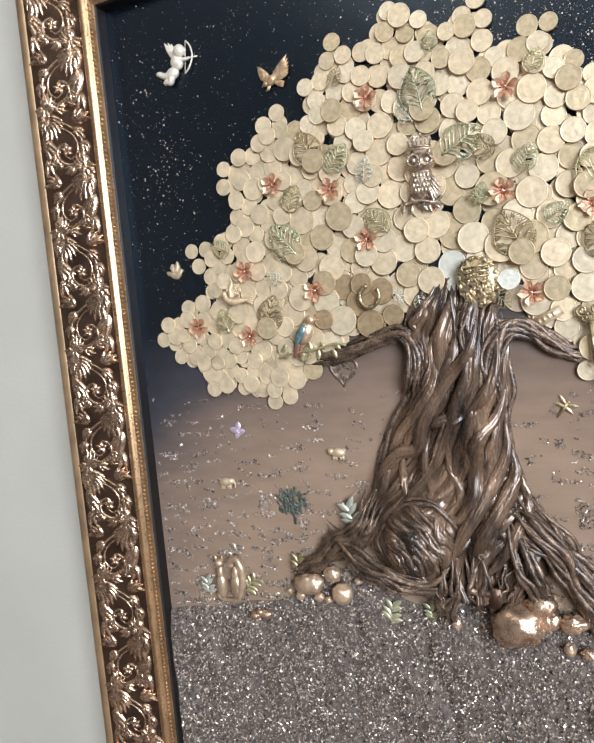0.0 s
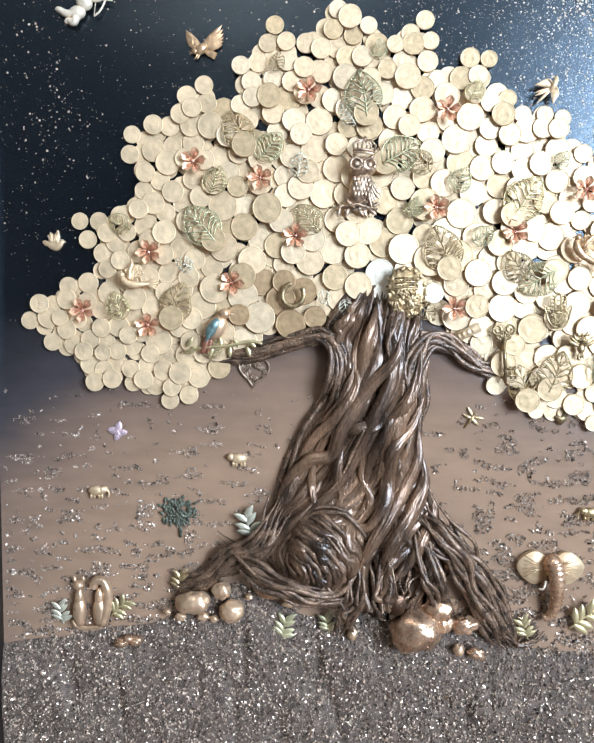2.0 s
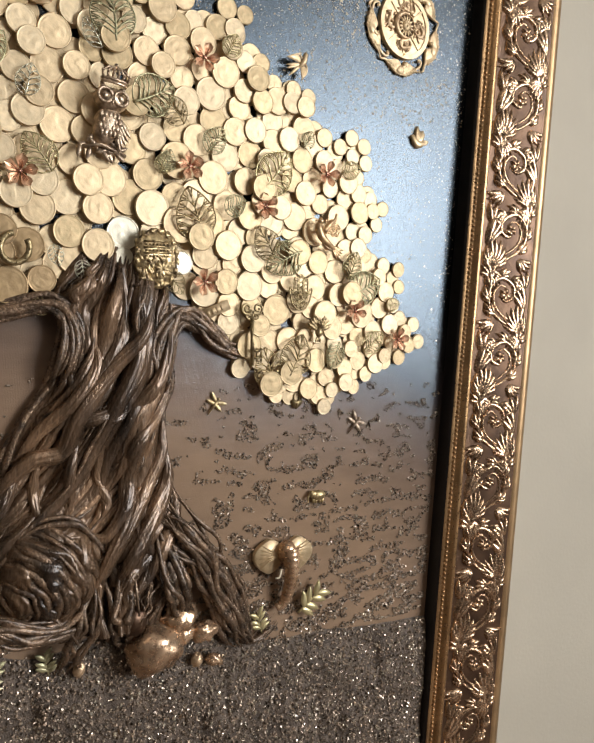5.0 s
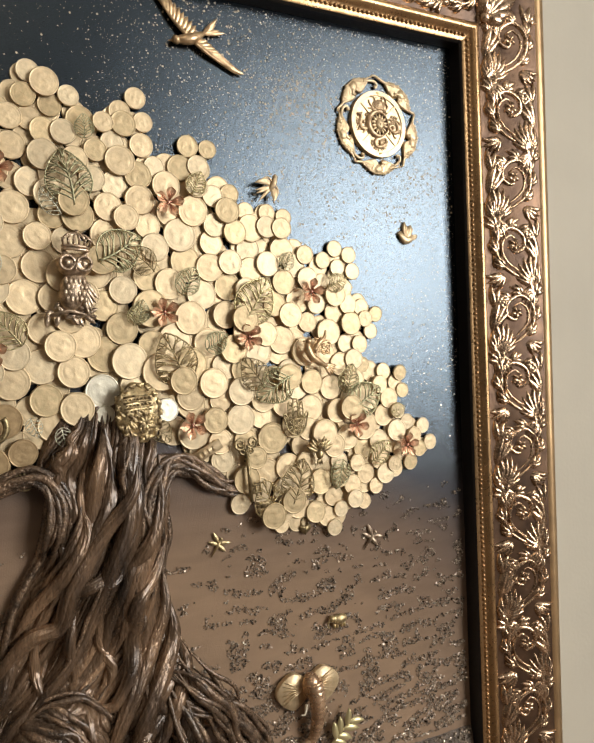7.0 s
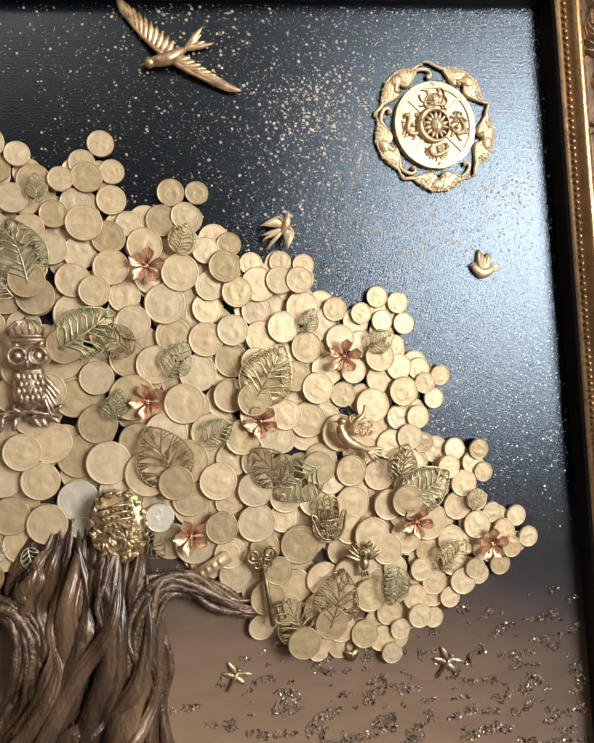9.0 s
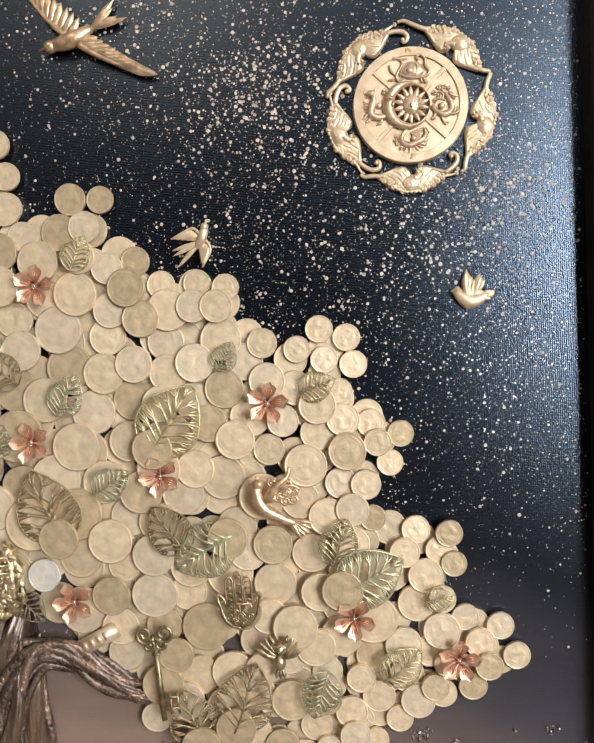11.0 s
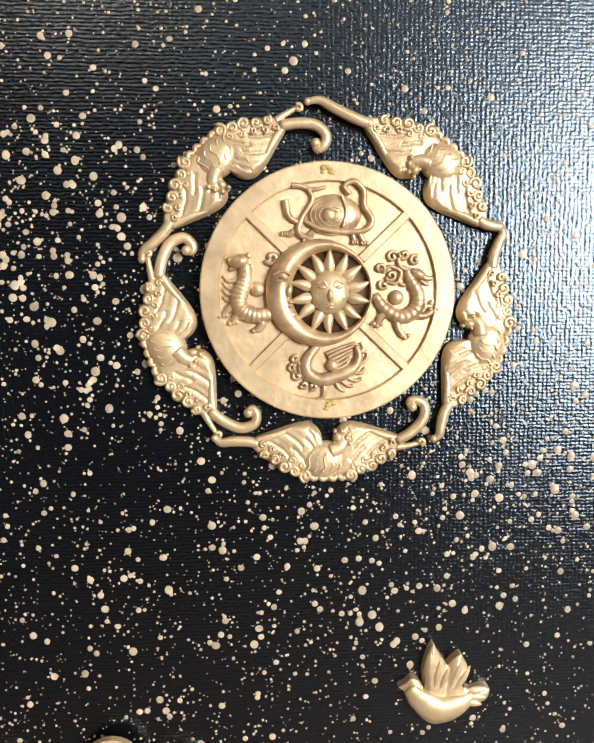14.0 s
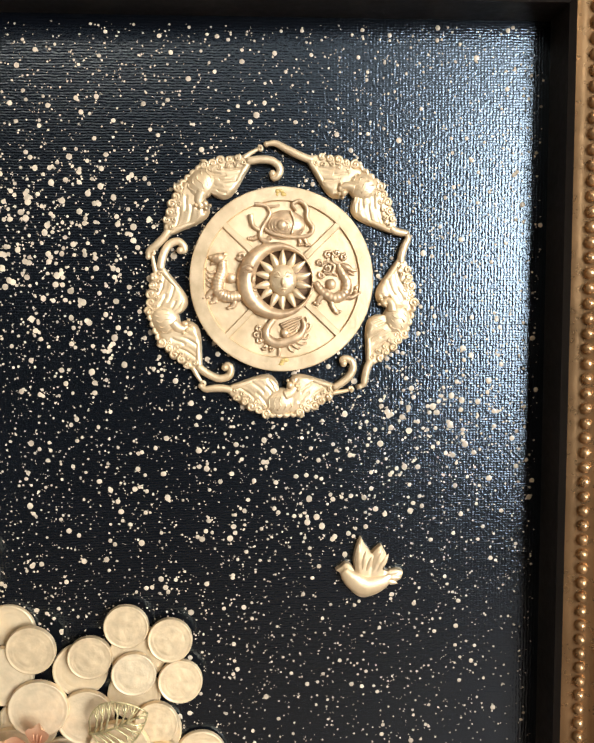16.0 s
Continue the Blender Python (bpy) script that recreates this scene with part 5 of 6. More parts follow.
# ---- birds ----
DOVE = ((-11.2, 1.2), (-9.4, 2.4), (-8.2, 3.6), (-6.4, 3.2), (-5.0, 1.8), (-5.4, 4.6), (-5.0, 8.2), (-3.6, 12.4), (-2.2, 10.4), (-.6, 8.6), (.4, 7.4), (1.6, 8.8), (3.4, 10.2), (4.4, 8.8), (5.4, 7.0), (5.0, 3.6), (4.6, 2.2), (6.8, 1.4), (9.2, 2.2), (11.2, 1.8), (11.2, .4), (10.4, -1.2), (7.6, -2.4), (5.2, -3.8), (3.0, -5.8), (.4, -7.4), (-2.4, -7.6), (-5, -6.2), (-7, -3.8), (-8.4, -.8))


def dove(u, v, flip, size, turn):
    """A flat cast dove with two raised wings."""
    bm = bmesh.new()
    f = -1 if flip else 1
    outline = smooth_line([(x * .001 * f, 0, z * .001) for x, z in DOVE + DOVE[:1]], 180)[:-1]
    plate(bm, [(q.x, q.z) for q in outline], .0026, 0.0, 0.0)
    tube(bm, smooth_line([(f * x * .001, -.0022, z * .001) for x, z in ((-8.6, 1.2), (-5.6, -1.6), (-1, -4.0), (4, -2.4), (7.5, .2))], 24), taper(.0016, .0010, 24, .0022), 12, .55)
    for x, z, a, m in ((-3.4, 1.8, 94, 9.2), (-2.2, 1.6, 84, 7.6), (-.8, 1.2, 74, 6.4), (1.6, 1.4, 72, 8.0), (2.8, 1.2, 62, 7.0), (5.6, .4, 16, 5.2), (5.8, -.6, 2, 5.0), (5.4, -1.6, -10, 4.4)):
        lobe(bm, f * x * .001, .0023, z * .001, a if f > 0 else 180 - a, m * .001, .0021, .0007)
    return place(tagged(part("dove", bm, M_GOLD), "pale gold flying dove charm glued on the sky", "dove charm"), u, v, .0, turn, size)


dove(.2625, 1.4045, False, 1.0, -4)
dove(-.3070, 1.3050, True, .92, 0)


def swallow(u, v, size, head, tail, wing_a, wing_b, label, material, w=.001):
    """A swallow seen from above: the directions (degrees) of head, tail and both narrow wings."""
    bm = bmesh.new()

    def at(r, a):
        return r * math.cos(radians(a)), r * math.sin(radians(a))
    hx, hz = at(.012, head)
    tx, tz = at(.012, tail)
    q = smooth_line([(hx, -.0034, hz), (0, -.0042, 0), (tx, -.0028, tz)], 16)
    tube(bm, q, taper(.0026, .0018, 16, .0022), 10, .8)
    blob(bm, hx, .0036, hz, .0036, .0032, .0034)
    bx, bz = at(.0185, head)
    tube(bm, [(hx, -.0034, hz), (bx, -.003, bz)], [.0014, .0003], 6)
    back = Vector(at(1.0, tail))
    for a in (wing_a, wing_b):
        out = Vector(at(1.0, a))
        p = .003 * out
        edge = [p.copy()]
        n = 11
        for k in range(n):
            t = k / (n - 1)
            d = (out * (.40 + .60 * t) + back * (1 - .50 * t)).normalized()
            lobe(bm, p.x, .0036 - .0012 * t, p.y, math.degrees(math.atan2(d.y, d.x)), .0115 + .0040 * t, .0048, .0014)
            p = p + .0030 * (out + .38 * t * back).normalized()
            edge.append(p.copy())
        tube(bm, [(q.x, -.0040 + .0012 * i / n, q.y) for i, q in enumerate(edge)], taper(.0019, .0007, n + 1), 7, .8)
    for k in (-2, -1, 0, 1, 2):
        lobe(bm, tx, .0024, tz, tail + 9 * k, .0100 + .0046 * abs(k), .0036, .0010)
    return place(tagged(part("swallow", bm, material), label, "swallow charm"), u, v, w, 0, size)


swallow(.0615, 1.5455, 1.0, 192, 30, 141, -36, "large brown gold swallow with spread wings on the sky", M_STONE_GOLD)


def diving_swallow(u, v, w):
    """A small cast swallow with arched, ribbed wings and a long forked tail."""
    bm = bmesh.new()
    mm = .001
    q = smooth_line([(1.6 * mm, -.0036, 7.0 * mm), (.4 * mm, -.0044, 2.0 * mm), (-2.6 * mm, -.0036, -3.0 * mm), (-6.0 * mm, -.0024, -6.0 * mm)], 16)
    tube(bm, q, taper(.0027, .0012, 16, .0010), 10, .8)
    blob(bm, 1.8 * mm, .0040, 8.0 * mm, .0027, .0026, .0027)
    tube(bm, [(2.2 * mm, -.0038, 9.6 * mm), (2.8 * mm, -.0030, 12.2 * mm)], [.0011, .0003], 6)

    def feather(x, z, x_tip, z_tip, width, height):
        lobe(bm, x * mm, height, z * mm, math.degrees(math.atan2(z_tip - z, x_tip - x)), math.hypot(x_tip - x, z_tip - z) * mm, width * mm, .0013)
    for k in range(5):
        t = k / 4
        feather(-6.4 + 4.2 * t, 5.8 - 3.6 * t, -21 + 13 * t, 1.0 - 1.6 * t, 3.6, .0034 - .0008 * t)
        feather(4.0 - 3.2 * t, -5.0 + 2.6 * t, -1.0 - 1.8 * t, -18.5 + 10 * t, 3.6, .0034 - .0008 * t)
    for line in (((-2, 3.4), (-4.6, 6.6), (-8.6, 7.0), (-21, 1.0)), ((2.2, -1), (4.6, -4.6), (4.4, -9.6), (-1, -18.5))):
        e = smooth_line([(x * mm, -.0038, z * mm) for x, z in line], 14)
        tube(bm, e, taper(.0012, .0006, 14), 7, .8)
    for x, z in ((-21, -6.6), (-20.5, -10.2), (-18, -18.2)):
        feather(-1.6, -1.6, x, z, 3.2, .0030)
    return place(tagged(part("swallow", bm, M_GOLD), "small gold swallow charm above the coins", "swallow charm"), u, v, w, 0, .78)


diving_swallow(.1252, 1.4390, .0055)


def eagle(u, v):
    bm = bmesh.new()
    blob(bm, 0, .003, -.002, .0062, .0034, .0044, 35)
    blob(bm, -.0058, .0034, -.0040, .0030, .0026, .0026)
    tube(bm, [(-.008, -.003, -.0045), (-.0100, -.0026, -.0062)], [.0011, .0003], 6)
    for k in range(6):
        lobe(bm, .001 + .0006 * k, .0026, .001 - .0006 * k, 42 - 6 * k, .024 - .0018 * k, .0050, .0016, 8)
        lobe(bm, -.001 - .0004 * k, .0026, .001 - .0004 * k, 138 + 4 * k, .018 - .0016 * k, .0046, .0016, -8)
    for k in range(4):
        lobe(bm, .003, .0024, -.004, -8 - 9 * k, .011, .0030, .0012)
    for k in (0, 1):
        tube(bm, [(-.002 + .002 * k, -.003, -.005), (-.005 + .002 * k, -.003, -.0095), (-.0065 + .003 * k, -.003, -.0105)], .0007, 6)
    place(tagged(part("eagle", bm, M_STONE_GOLD), "bronze gold eagle charm with raised wings", "eagle charm"), u, v)


eagle(-.1755, 1.4735)


def cupid(u, v):
    """A small winged figurine with a bow, as one plain shape."""
    bm = bmesh.new()
    blob(bm, .004, .006, .013, .0068, .0055, .0070)
    blob(bm, -.001, .005, .002, .0078, .0050, .0085, 30)
    blob(bm, -.008, .005, -.008, .0085, .0052, .0064, 15)
    for pts, r in ((((-.011, -.009), (-.018, -.009), (-.025, -.0055), (-.027, -.007)), .0036), (((-.008, -.012), (-.011, -.017), (-.016, -.0155), (-.019, -.0175)), .0036), (((.003, .004), (.010, .003), (.016, .0035)), .0022)):
        q = smooth_line([(a, -.006, b) for a, b in pts], 14)
        tube(bm, q, taper(r, r * .5, 14, .0006), 9)
    for k in range(4):
        lobe(bm, -.005, .003, .006, 118 - 11 * k, .024 - .003 * k, .0055, .002)
    q = smooth_line([(.012, -.005, .022), (.017, -.005, .016), (.019, -.005, .005), (.014, -.005, -.006), (.008, -.005, -.011)], 18)
    tube(bm, q, .0010, 6)
    tube(bm, [(.012, -.005, .022), (.008, -.005, -.011)], .0005, 5)
    tube(bm, [(.002, -.0065, .004), (.026, -.0065, .0025)], .0008, 5)
    place(tagged(part("cupid_figurine", bm, M_IVORY), "pale gold winged archer figurine glued on the sky", "figurine"), u, v, 0, 0, .92)


cupid(-.2755, 1.5085)


# ---- things on the crown ----
def leaf_mesh(material, pairs=6, wide=.40):
    """Openwork metal leaf, 1 long, that points up, with rim, midrib and veins."""
    bm = bmesh.new()

    def edge(t, s):
        return (s * wide * math.sin(math.pi * min(1, t ** .78)) ** .75, -.02 - .05 * math.sin(math.pi * t), t)
    mid = [(0.02 * math.sin(5 * t), -.05 - .06 * math.sin(math.pi * t), t) for t in (i / 11 for i in range(12))]
    tube(bm, mid, taper(.028, .012, 12), 6)
    for s in (-1, 1):
        tube(bm, [edge(i / 15, s) for i in range(16)], .015, 5)
        for k in range(pairs):
            t0 = .06 + .72 * k / (pairs - 1)
            t1 = min(.97, t0 + .20)
            a, b = mid[round(t0 * 11)], edge(t1, s)
            pts = [(a[0] + (b[0] - a[0]) * f, a[1] * (1 - f) + b[1] * f - .02 * math.sin(math.pi * f), a[2] + (b[2] - a[2]) * f + .04 * math.sin(math.pi * f)) for f in (0, .25, .5, .75, 1)]
            tube(bm, pts, taper(.021, .014, 5), 5)
            if k < pairs - 1:
                c = edge(min(.95, t1 - .06), s)
                m = pts[2]
                tube(bm, [m, ((m[0] + c[0]) / 2, m[1], (m[2] + c[2]) / 2 + .01), c], .012, 4)
                d = edge(min(.97, t1 + .05), s)
                tube(bm, [pts[1], ((m[0] + d[0]) / 2 * .9, m[1], (m[2] + d[2]) / 2), d], .011, 4)
    return mesh_of("leaf", bm, material)


LEAF = {"g": leaf_mesh(M_VERDE, 7), "o": leaf_mesh(M_LEAFGOLD, 7), "s": leaf_mesh(M_SILVER, 5, .36), "d": leaf_mesh(M_ANTIQUE)}
LEAF_LABEL = {"g": "openwork metal leaf with a green patina, glued on coins", "o": "openwork gold metal leaf glued on the coins",
              "s": "small openwork leaf in pale silvery metal on the coins", "d": "openwork leaf in dark antique gold metal"}
# middle right, up, length (mm), turn, kind
LEAVES_A = ((-.143, 1.402, 34, 25, "d"), (-.115, 1.388, 30, -40, "g"), (-.109, 1.459, 17, -25, "d"), (-.036, 1.432, 40, 10, "g"), (-.048, 1.415, 22, 35, "s"), (-.023, 1.469, 17, 0, "g"),
            (-.002, 1.383, 38, -60, "g"), (-.089, 1.373, 22, -10, "s"), (-.081, 1.327, 30, 40, "o"), (-.174, 1.321, 40, 40, "g"), (-.189, 1.287, 18, 60, "s"), (-.195, 1.254, 36, -20, "d"),
            (-.162, 1.359, 26, -20, "o"), (-.248, 1.250, 26, 20, "o"), (.011, 1.338, 18, -15, "g"), (-.066, 1.259, 15, 200, "s"), (-.047, 1.250, 16, 190, "s"), (-.076, 1.224, 18, 100, "d"), (-.246, 1.322, 22, 60, "o"), (-.165, 1.213, 20, 80, "o"))
LEAVES_B = ((.049, 1.361, 24, -30, "g"), (.008, 1.336, 17, -20, "o"), (.104, 1.346, 42, -35, "o"), (.059, 1.435, 20, -25, "o"), (.134, 1.378, 17, -30, "g"), (.181, 1.361, 20, -70, "o"), (.035, 1.302, 42, 20, "d"),
            (.070, 1.314, 22, -60, "g"), (.100, 1.288, 30, 35, "d"), (.118, 1.276, 36, 120, "g"), (.189, 1.279, 26, -20, "o"), (.204, 1.261, 38, -65, "g"), (.219, 1.213, 26, -50, "o"), (.176, 1.198, 26, 160, "g"),
            (.136, 1.197, 38, -20, "d"), (.108, 1.186, 34, 15, "d"), (.023, 1.248, 20, 220, "d"), (.240, 1.248, 16, -80, "o"), (.013, 1.376, 26, 50, "d"))
for u, v, mm, turn, kind in LEAVES_A + LEAVES_B:
    ob = tagged(new("leaf", LEAF[kind]), LEAF_LABEL[kind], "leaf", "leaves on the coin crown")
    s = mm / 1000
    ob.matrix_world = pose(u, -.0092, v, rng.uniform(-6, 6), -turn * -1 * -1, rng.uniform(-6, 6)) @ Matrix.Translation((0, 0, -s / 2)) @ Matrix.Scale(s, 4)

# dull coins that lie over the feet of the large leaves
for u, v, mm, turn, kind in LEAVES_A + LEAVES_B:
    if mm >= 34:
        ob = new("coin", COIN[5])
        ob.parent = coin_tree
        d = .00042 * mm
        ob.matrix_world = pose(u - d * math.sin(radians(-turn)), -.0118, v - d * math.cos(radians(turn)), 2, 0, -2) @ pose(0, 0, 0, 0, 7 * mm, 0) @ Matrix.Diagonal((.0108, 1, .0108, 1))


def petal_material():
    """Copper plating that pales to rose gold at the tip of a petal."""
    m = mat("petal_copper", (0.8, 0.5, 0.38), 0.6, 0.36, 0.2, 200, 0.3, 700, 0.0003)
    N, L = m.node_tree.nodes, m.node_tree.links
    tc = N.new("ShaderNodeTexCoord")
    sp = N.new("ShaderNodeSeparateXYZ")
    L.new(tc.outputs["Object"], sp.inputs[0])
    mr = N.new("ShaderNodeMapRange")
    mr.inputs["From Min"].default_value, mr.inputs["From Max"].default_value = 0.001, 0.009
    L.new(sp.outputs["Z"], mr.inputs["Value"])
    ramp = N.new("ShaderNodeValToRGB")
    e = ramp.color_ramp.elements
    e[0].color, e[1].color = (0.46, 0.17, 0.085, 1), (0.78, 0.50, 0.31, 1)
    e.new(0.55).color = (0.64, 0.32, 0.18, 1)
    L.new(mr.outputs[0], ramp.inputs[0])
    L.new(ramp.outputs[0], N["Principled BSDF"].inputs["Base Color"])
    return m


bm = bmesh.new()
rows = []
for i in range(11):
    t = i / 10
    wd = .0034 * math.sin(math.pi * (.05 + .60 * t)) ** 1.5 * (1 if t < .7 else max(.12, 1 - ((t - .7) / .3) ** 2) ** .5)
    rows.append([bm.verts.new((wd * s, -(.0008 + .0024 * t ** 1.2 + .0012 * s * s * t - .0010 * max(0, t - .8) + .0002 * abs(math.sin(6 * s))), .0006 + .0098 * t - .0010 * s * s * t ** 3)) for s in (-1, -.7, -.35, 0, .35, .7, 1)])
for r, q in zip(rows, rows[1:]):
    for k in range(6):
        bm.faces.new((r[k], r[k + 1], q[k + 1], q[k]))
for d in (-.0008, 0, .0008):
    tube(bm, [(d * .5, -.0012, .0012), (d, -.0020, .0040), (d * 1.5, -.0030, .0066)], .00020, 4)
PETAL = mesh_of("petal", bm, petal_material())
bm = bmesh.new()
blob(bm, 0, .0014, 0, .0011, .0010, .0011)
for k in range(6):
    blob(bm, .0012 * math.cos(k * 1.047), .0020, .0012 * math.sin(k * 1.047), .0004, .0006, .0004, 0, 6, 4)
HEART = mesh_of("stamens", bm, M_COPPER)
FLOWERS = ((-.082, 1.435), (-.181, 1.375), (-.123, 1.361), (-.092, 1.312), (-.220, 1.297), (-.147, 1.271), (-.279, 1.246), (-.221, 1.233), (.036, 1.419), (.029, 1.337), (.097, 1.317), (.155, 1.353), (.047, 1.251), (.195, 1.239), (.248, 1.216))
for u, v in FLOWERS:
    fl = tagged(new("flower"), "five-petalled copper metal flower glued on the coins", "flower", "flowers on the coin crown")
    new("stamens", HEART).parent = fl
    for k in range(5):
        o = new("petal", PETAL)
        o.parent = fl
        o.matrix_world = pose(0, 0, 0, 0, 72 * k, 0)
    place(fl, u, v, .0098, rng.uniform(0, 72), 1.1)


def owl(u, v, size, crown, label, material):
    bm = bmesh.new()
    blob(bm, 0, .006, -.012, .0095, .0070, .0150, -12, 16, 14)
    blob(bm, 0, .008, .005, .0122, .0068, .0085, 0, 16, 12)
    for s in (-1, 1):
        tube(bm, spiral(s * .0056, .0142, .0058, .0048, .0048, 0, 1.0, 20), .0012, 6)
        blob(bm, s * .0056, .0134, .0058, .0028, .0018, .0028)
        lobe(bm, s * .004, .010, .009, 90 - s * 38, .0080, .0040, .002)
    tube(bm, [(0, -.0150, .004), (0, -.0155, .000)], [.0013, .0004], 6)
    for r in range(4):
        for k in range(5):
            lobe(bm, -.006 + .003 * k + (.0015 if r % 2 else 0), .0115, -.004 - .004 * r, 270, .0052, .0036, .0016)
    for k in range(5):
        lobe(bm, .006, .008, -.004 - .002 * k, -55 - 6 * k, .018, .0040, .0018, 15)
    place(tagged(part("owl", bm, material), label, "owl charm"), u, v, .008, -4, size)
    if crown:
        bm = bmesh.new()
        for z, r in ((.0150, .0085), (.0172, .0088)):
            tube(bm, [(r * math.cos(a), -.014 - .004 * math.sin(a), z) for a in (math.pi * i / 16 for i in range(17))], .0011, 6)
        for k in range(6):
            x = -.0085 + .0034 * k
            tube(bm, [(x, -.0165, .0175), (x * 1.12, -.0170, .0215), (x * .7, -.0160, .0250), (0, -.0150, .0265)], .0009, 6)
            blob(bm, x * 1.1, .0178, .0215, .0011, .0010, .0011, 0, 8, 6)
        blob(bm, 0, .0150, .0275, .0016, .0014, .0016)
        place(tagged(part("crown", bm, material), "small antique silver crown above the owl", "crown charm"), u, v, .006, -4, size)
        bm = bmesh.new()
        for k in range(34):
            lobe(bm, rng.uniform(-.018, .012), .004 + rng.uniform(0, .004), -.026 + rng.uniform(-.005, .007), rng.uniform(0, 360), .0085, .0038, .0018, rng.uniform(-40, 40))
        tube(bm, [(-.018, -.006, -.030), (-.004, -.009, -.026), (.014, -.007, -.031)], .0016, 7)
        place(tagged(part("leafy_perch", bm, material), "leafy antique metal branch under the owl", "branch charm"), u, v, .006, 0, size)


M_OWL = mat("antique_rose_gold", (0.60, 0.46, 0.33), 0.8, 0.34, 0.5, 260, 0.6, 900, 0.0005, second=(0.22, 0.155, 0.105))
owl(-.036, 1.365, 1.0, True, "antique rose gold owl with round eyes on coins", M_OWL)


def small_owl(u, v):
    bm = bmesh.new()
    blob(bm, 0, .002, .0015, .0036, .0030, .0034, 0, 14, 10)
    blob(bm, 0, .002, -.0052, .0030, .0026, .0040, 0, 14, 10)
    for s in (-1, 1):
        tube(bm, spiral(s * .0016, .0050, .0024, .0013, .0013, 0, 1, 14), .0004, 5)
        for k in range(4):
            lobe(bm, s * .0020, .0022, -.0030 + .0012 * k, 90 - s * (72 - 15 * k), .0105 - .0008 * k, .0034, .0014, s * 22)
        lobe(bm, s * .0018, .0030, .0040, 90 - s * 35, .0040, .0022, .0012)
    for k in (-1, 0, 1):
        lobe(bm, .0008 * k, .0016, -.0085, 270 + 16 * k, .0052, .0022, .0010)
    tube(bm, [(0, -.0054, .0014), (0, -.0052, .0000)], [.0006, .0002], 5)
    place(tagged(part("owl", bm, M_PLAQUE), "tiny copper gold owl charm with spread wings on coins", "owl charm"), u, v, .0115, 0, 1.1)


small_owl(.1555, 1.2235)


def wreath(u, v):
    """A cast plaque with a lobed edge, a banner across it and leaves below."""
    bm = bmesh.new()
    n = 64
    plate(bm, [((.0160 + .0013 * math.sin(10 * a)) * math.copysign(abs(math.cos(a)) ** .62, math.cos(a)), (.0212 + .0014 * math.sin(12 * a + 1)) * math.copysign(abs(math.sin(a)) ** .72, math.sin(a))) for a in (2 * math.pi * i / n for i in range(n))], .0042, 0, 0)
    for k in range(34):
        a = 2 * math.pi * k / 34
        lobe(bm, .0142 * math.cos(a), .0042, .0186 * math.sin(a), math.degrees(a) + (55 if k % 2 else -45), .0052, .0030, .0013, 40 if k % 2 else -40)
    for k in range(46):
        lobe(bm, rng.uniform(-.011, .011), .0044, rng.uniform(-.0165, -.001), rng.uniform(0, 360), .0062, .0028, .0015, rng.uniform(-60, 60))
    for k in range(9):
        lobe(bm, .003, .0058, -.008, 40 * k, .0062, .0032, .0012, 12)
    for k in range(3):
        z = .0120 - .0042 * k
        tube(bm, [(-.0105, -.0044, z), (0, -.0050, z + .0008), (.0100, -.0044, z + .0004)], .0008, 6)
        for i in range(7):
            x = -.009 + .0028 * i
            box(bm, x, x + .0018, -.0054, -.0042, z - .0026, z - .0012)
    place(tagged(part("wreath_plaque", bm, M_PLAQUE), "antique gold plaque with leafy border over the trunk", "plaque"), u, v, .0120, 4)


wreath(.0050, 1.2645)


def hamsa(u, v):
    """A palm-shaped amulet: a pierced hand with three long fingers and two curled out ones."""
    bm = bmesh.new()
    for x, l in ((-.0046, .0130), (0, .0155), (.0046, .0130)):
        q = smooth_line([(x - .0017, -.0012, -.001), (x - .0018, -.0012, l - .002), (x, -.0012, l), (x + .0018, -.0012, l - .002), (x + .0017, -.0012, -.001)], 18)
        tube(bm, q, .00062, 6)
        for k in range(4):
            z = .001 + (l - .004) * k / 3
            tube(bm, [(x - .0014, -.0012, z), (x, -.0015, z + .0012), (x + .0014, -.0012, z)], .00048, 5)
    for s in (-1, 1):
        q = smooth_line([(s * .0066, -.0012, -.001), (s * .0078, -.0012, .0024), (s * .0100, -.0012, .0046), (s * .0108, -.0012, .0030), (s * .0094, -.0012, -.002), (s * .0080, -.0012, -.0070), (s * .0048, -.0012, -.0112), (0, -.0012, -.0128)], 26)
        tube(bm, q, .00075, 6)
        for x, z, r, a in ((.0046, -.0020, .0022, 90), (.0050, -.0068, .0019, 200), (.0022, -.0100, .0016, 20), (.0020, -.0045, .0014, 300), (.0082, .0010, .0010, 90)):
            tube(bm, spiral(s * x, .0013, z, r, .0004, a if s > 0 else 180 - a, 1.4 * s, 18), .00052, 5)
    for r in (.0014, .0026):
        tube(bm, spiral(0, .0014, -.0072, r, r, 0, 1, 18), .00052, 5)
    tube(bm, [(-.0070, -.0012, -.0006), (.0070, -.0012, -.0006)], .0007, 6)
    tube(bm, [(0, -.0013, -.0006), (0, -.0013, -.0125)], .00055, 5)
    place(tagged(part("palm_amulet", bm, M_ANTIQUE), "openwork palm-shaped gold amulet on the coins", "amulet"), u, v, .0105, 2, 1.05)


hamsa(.1355, 1.2490)


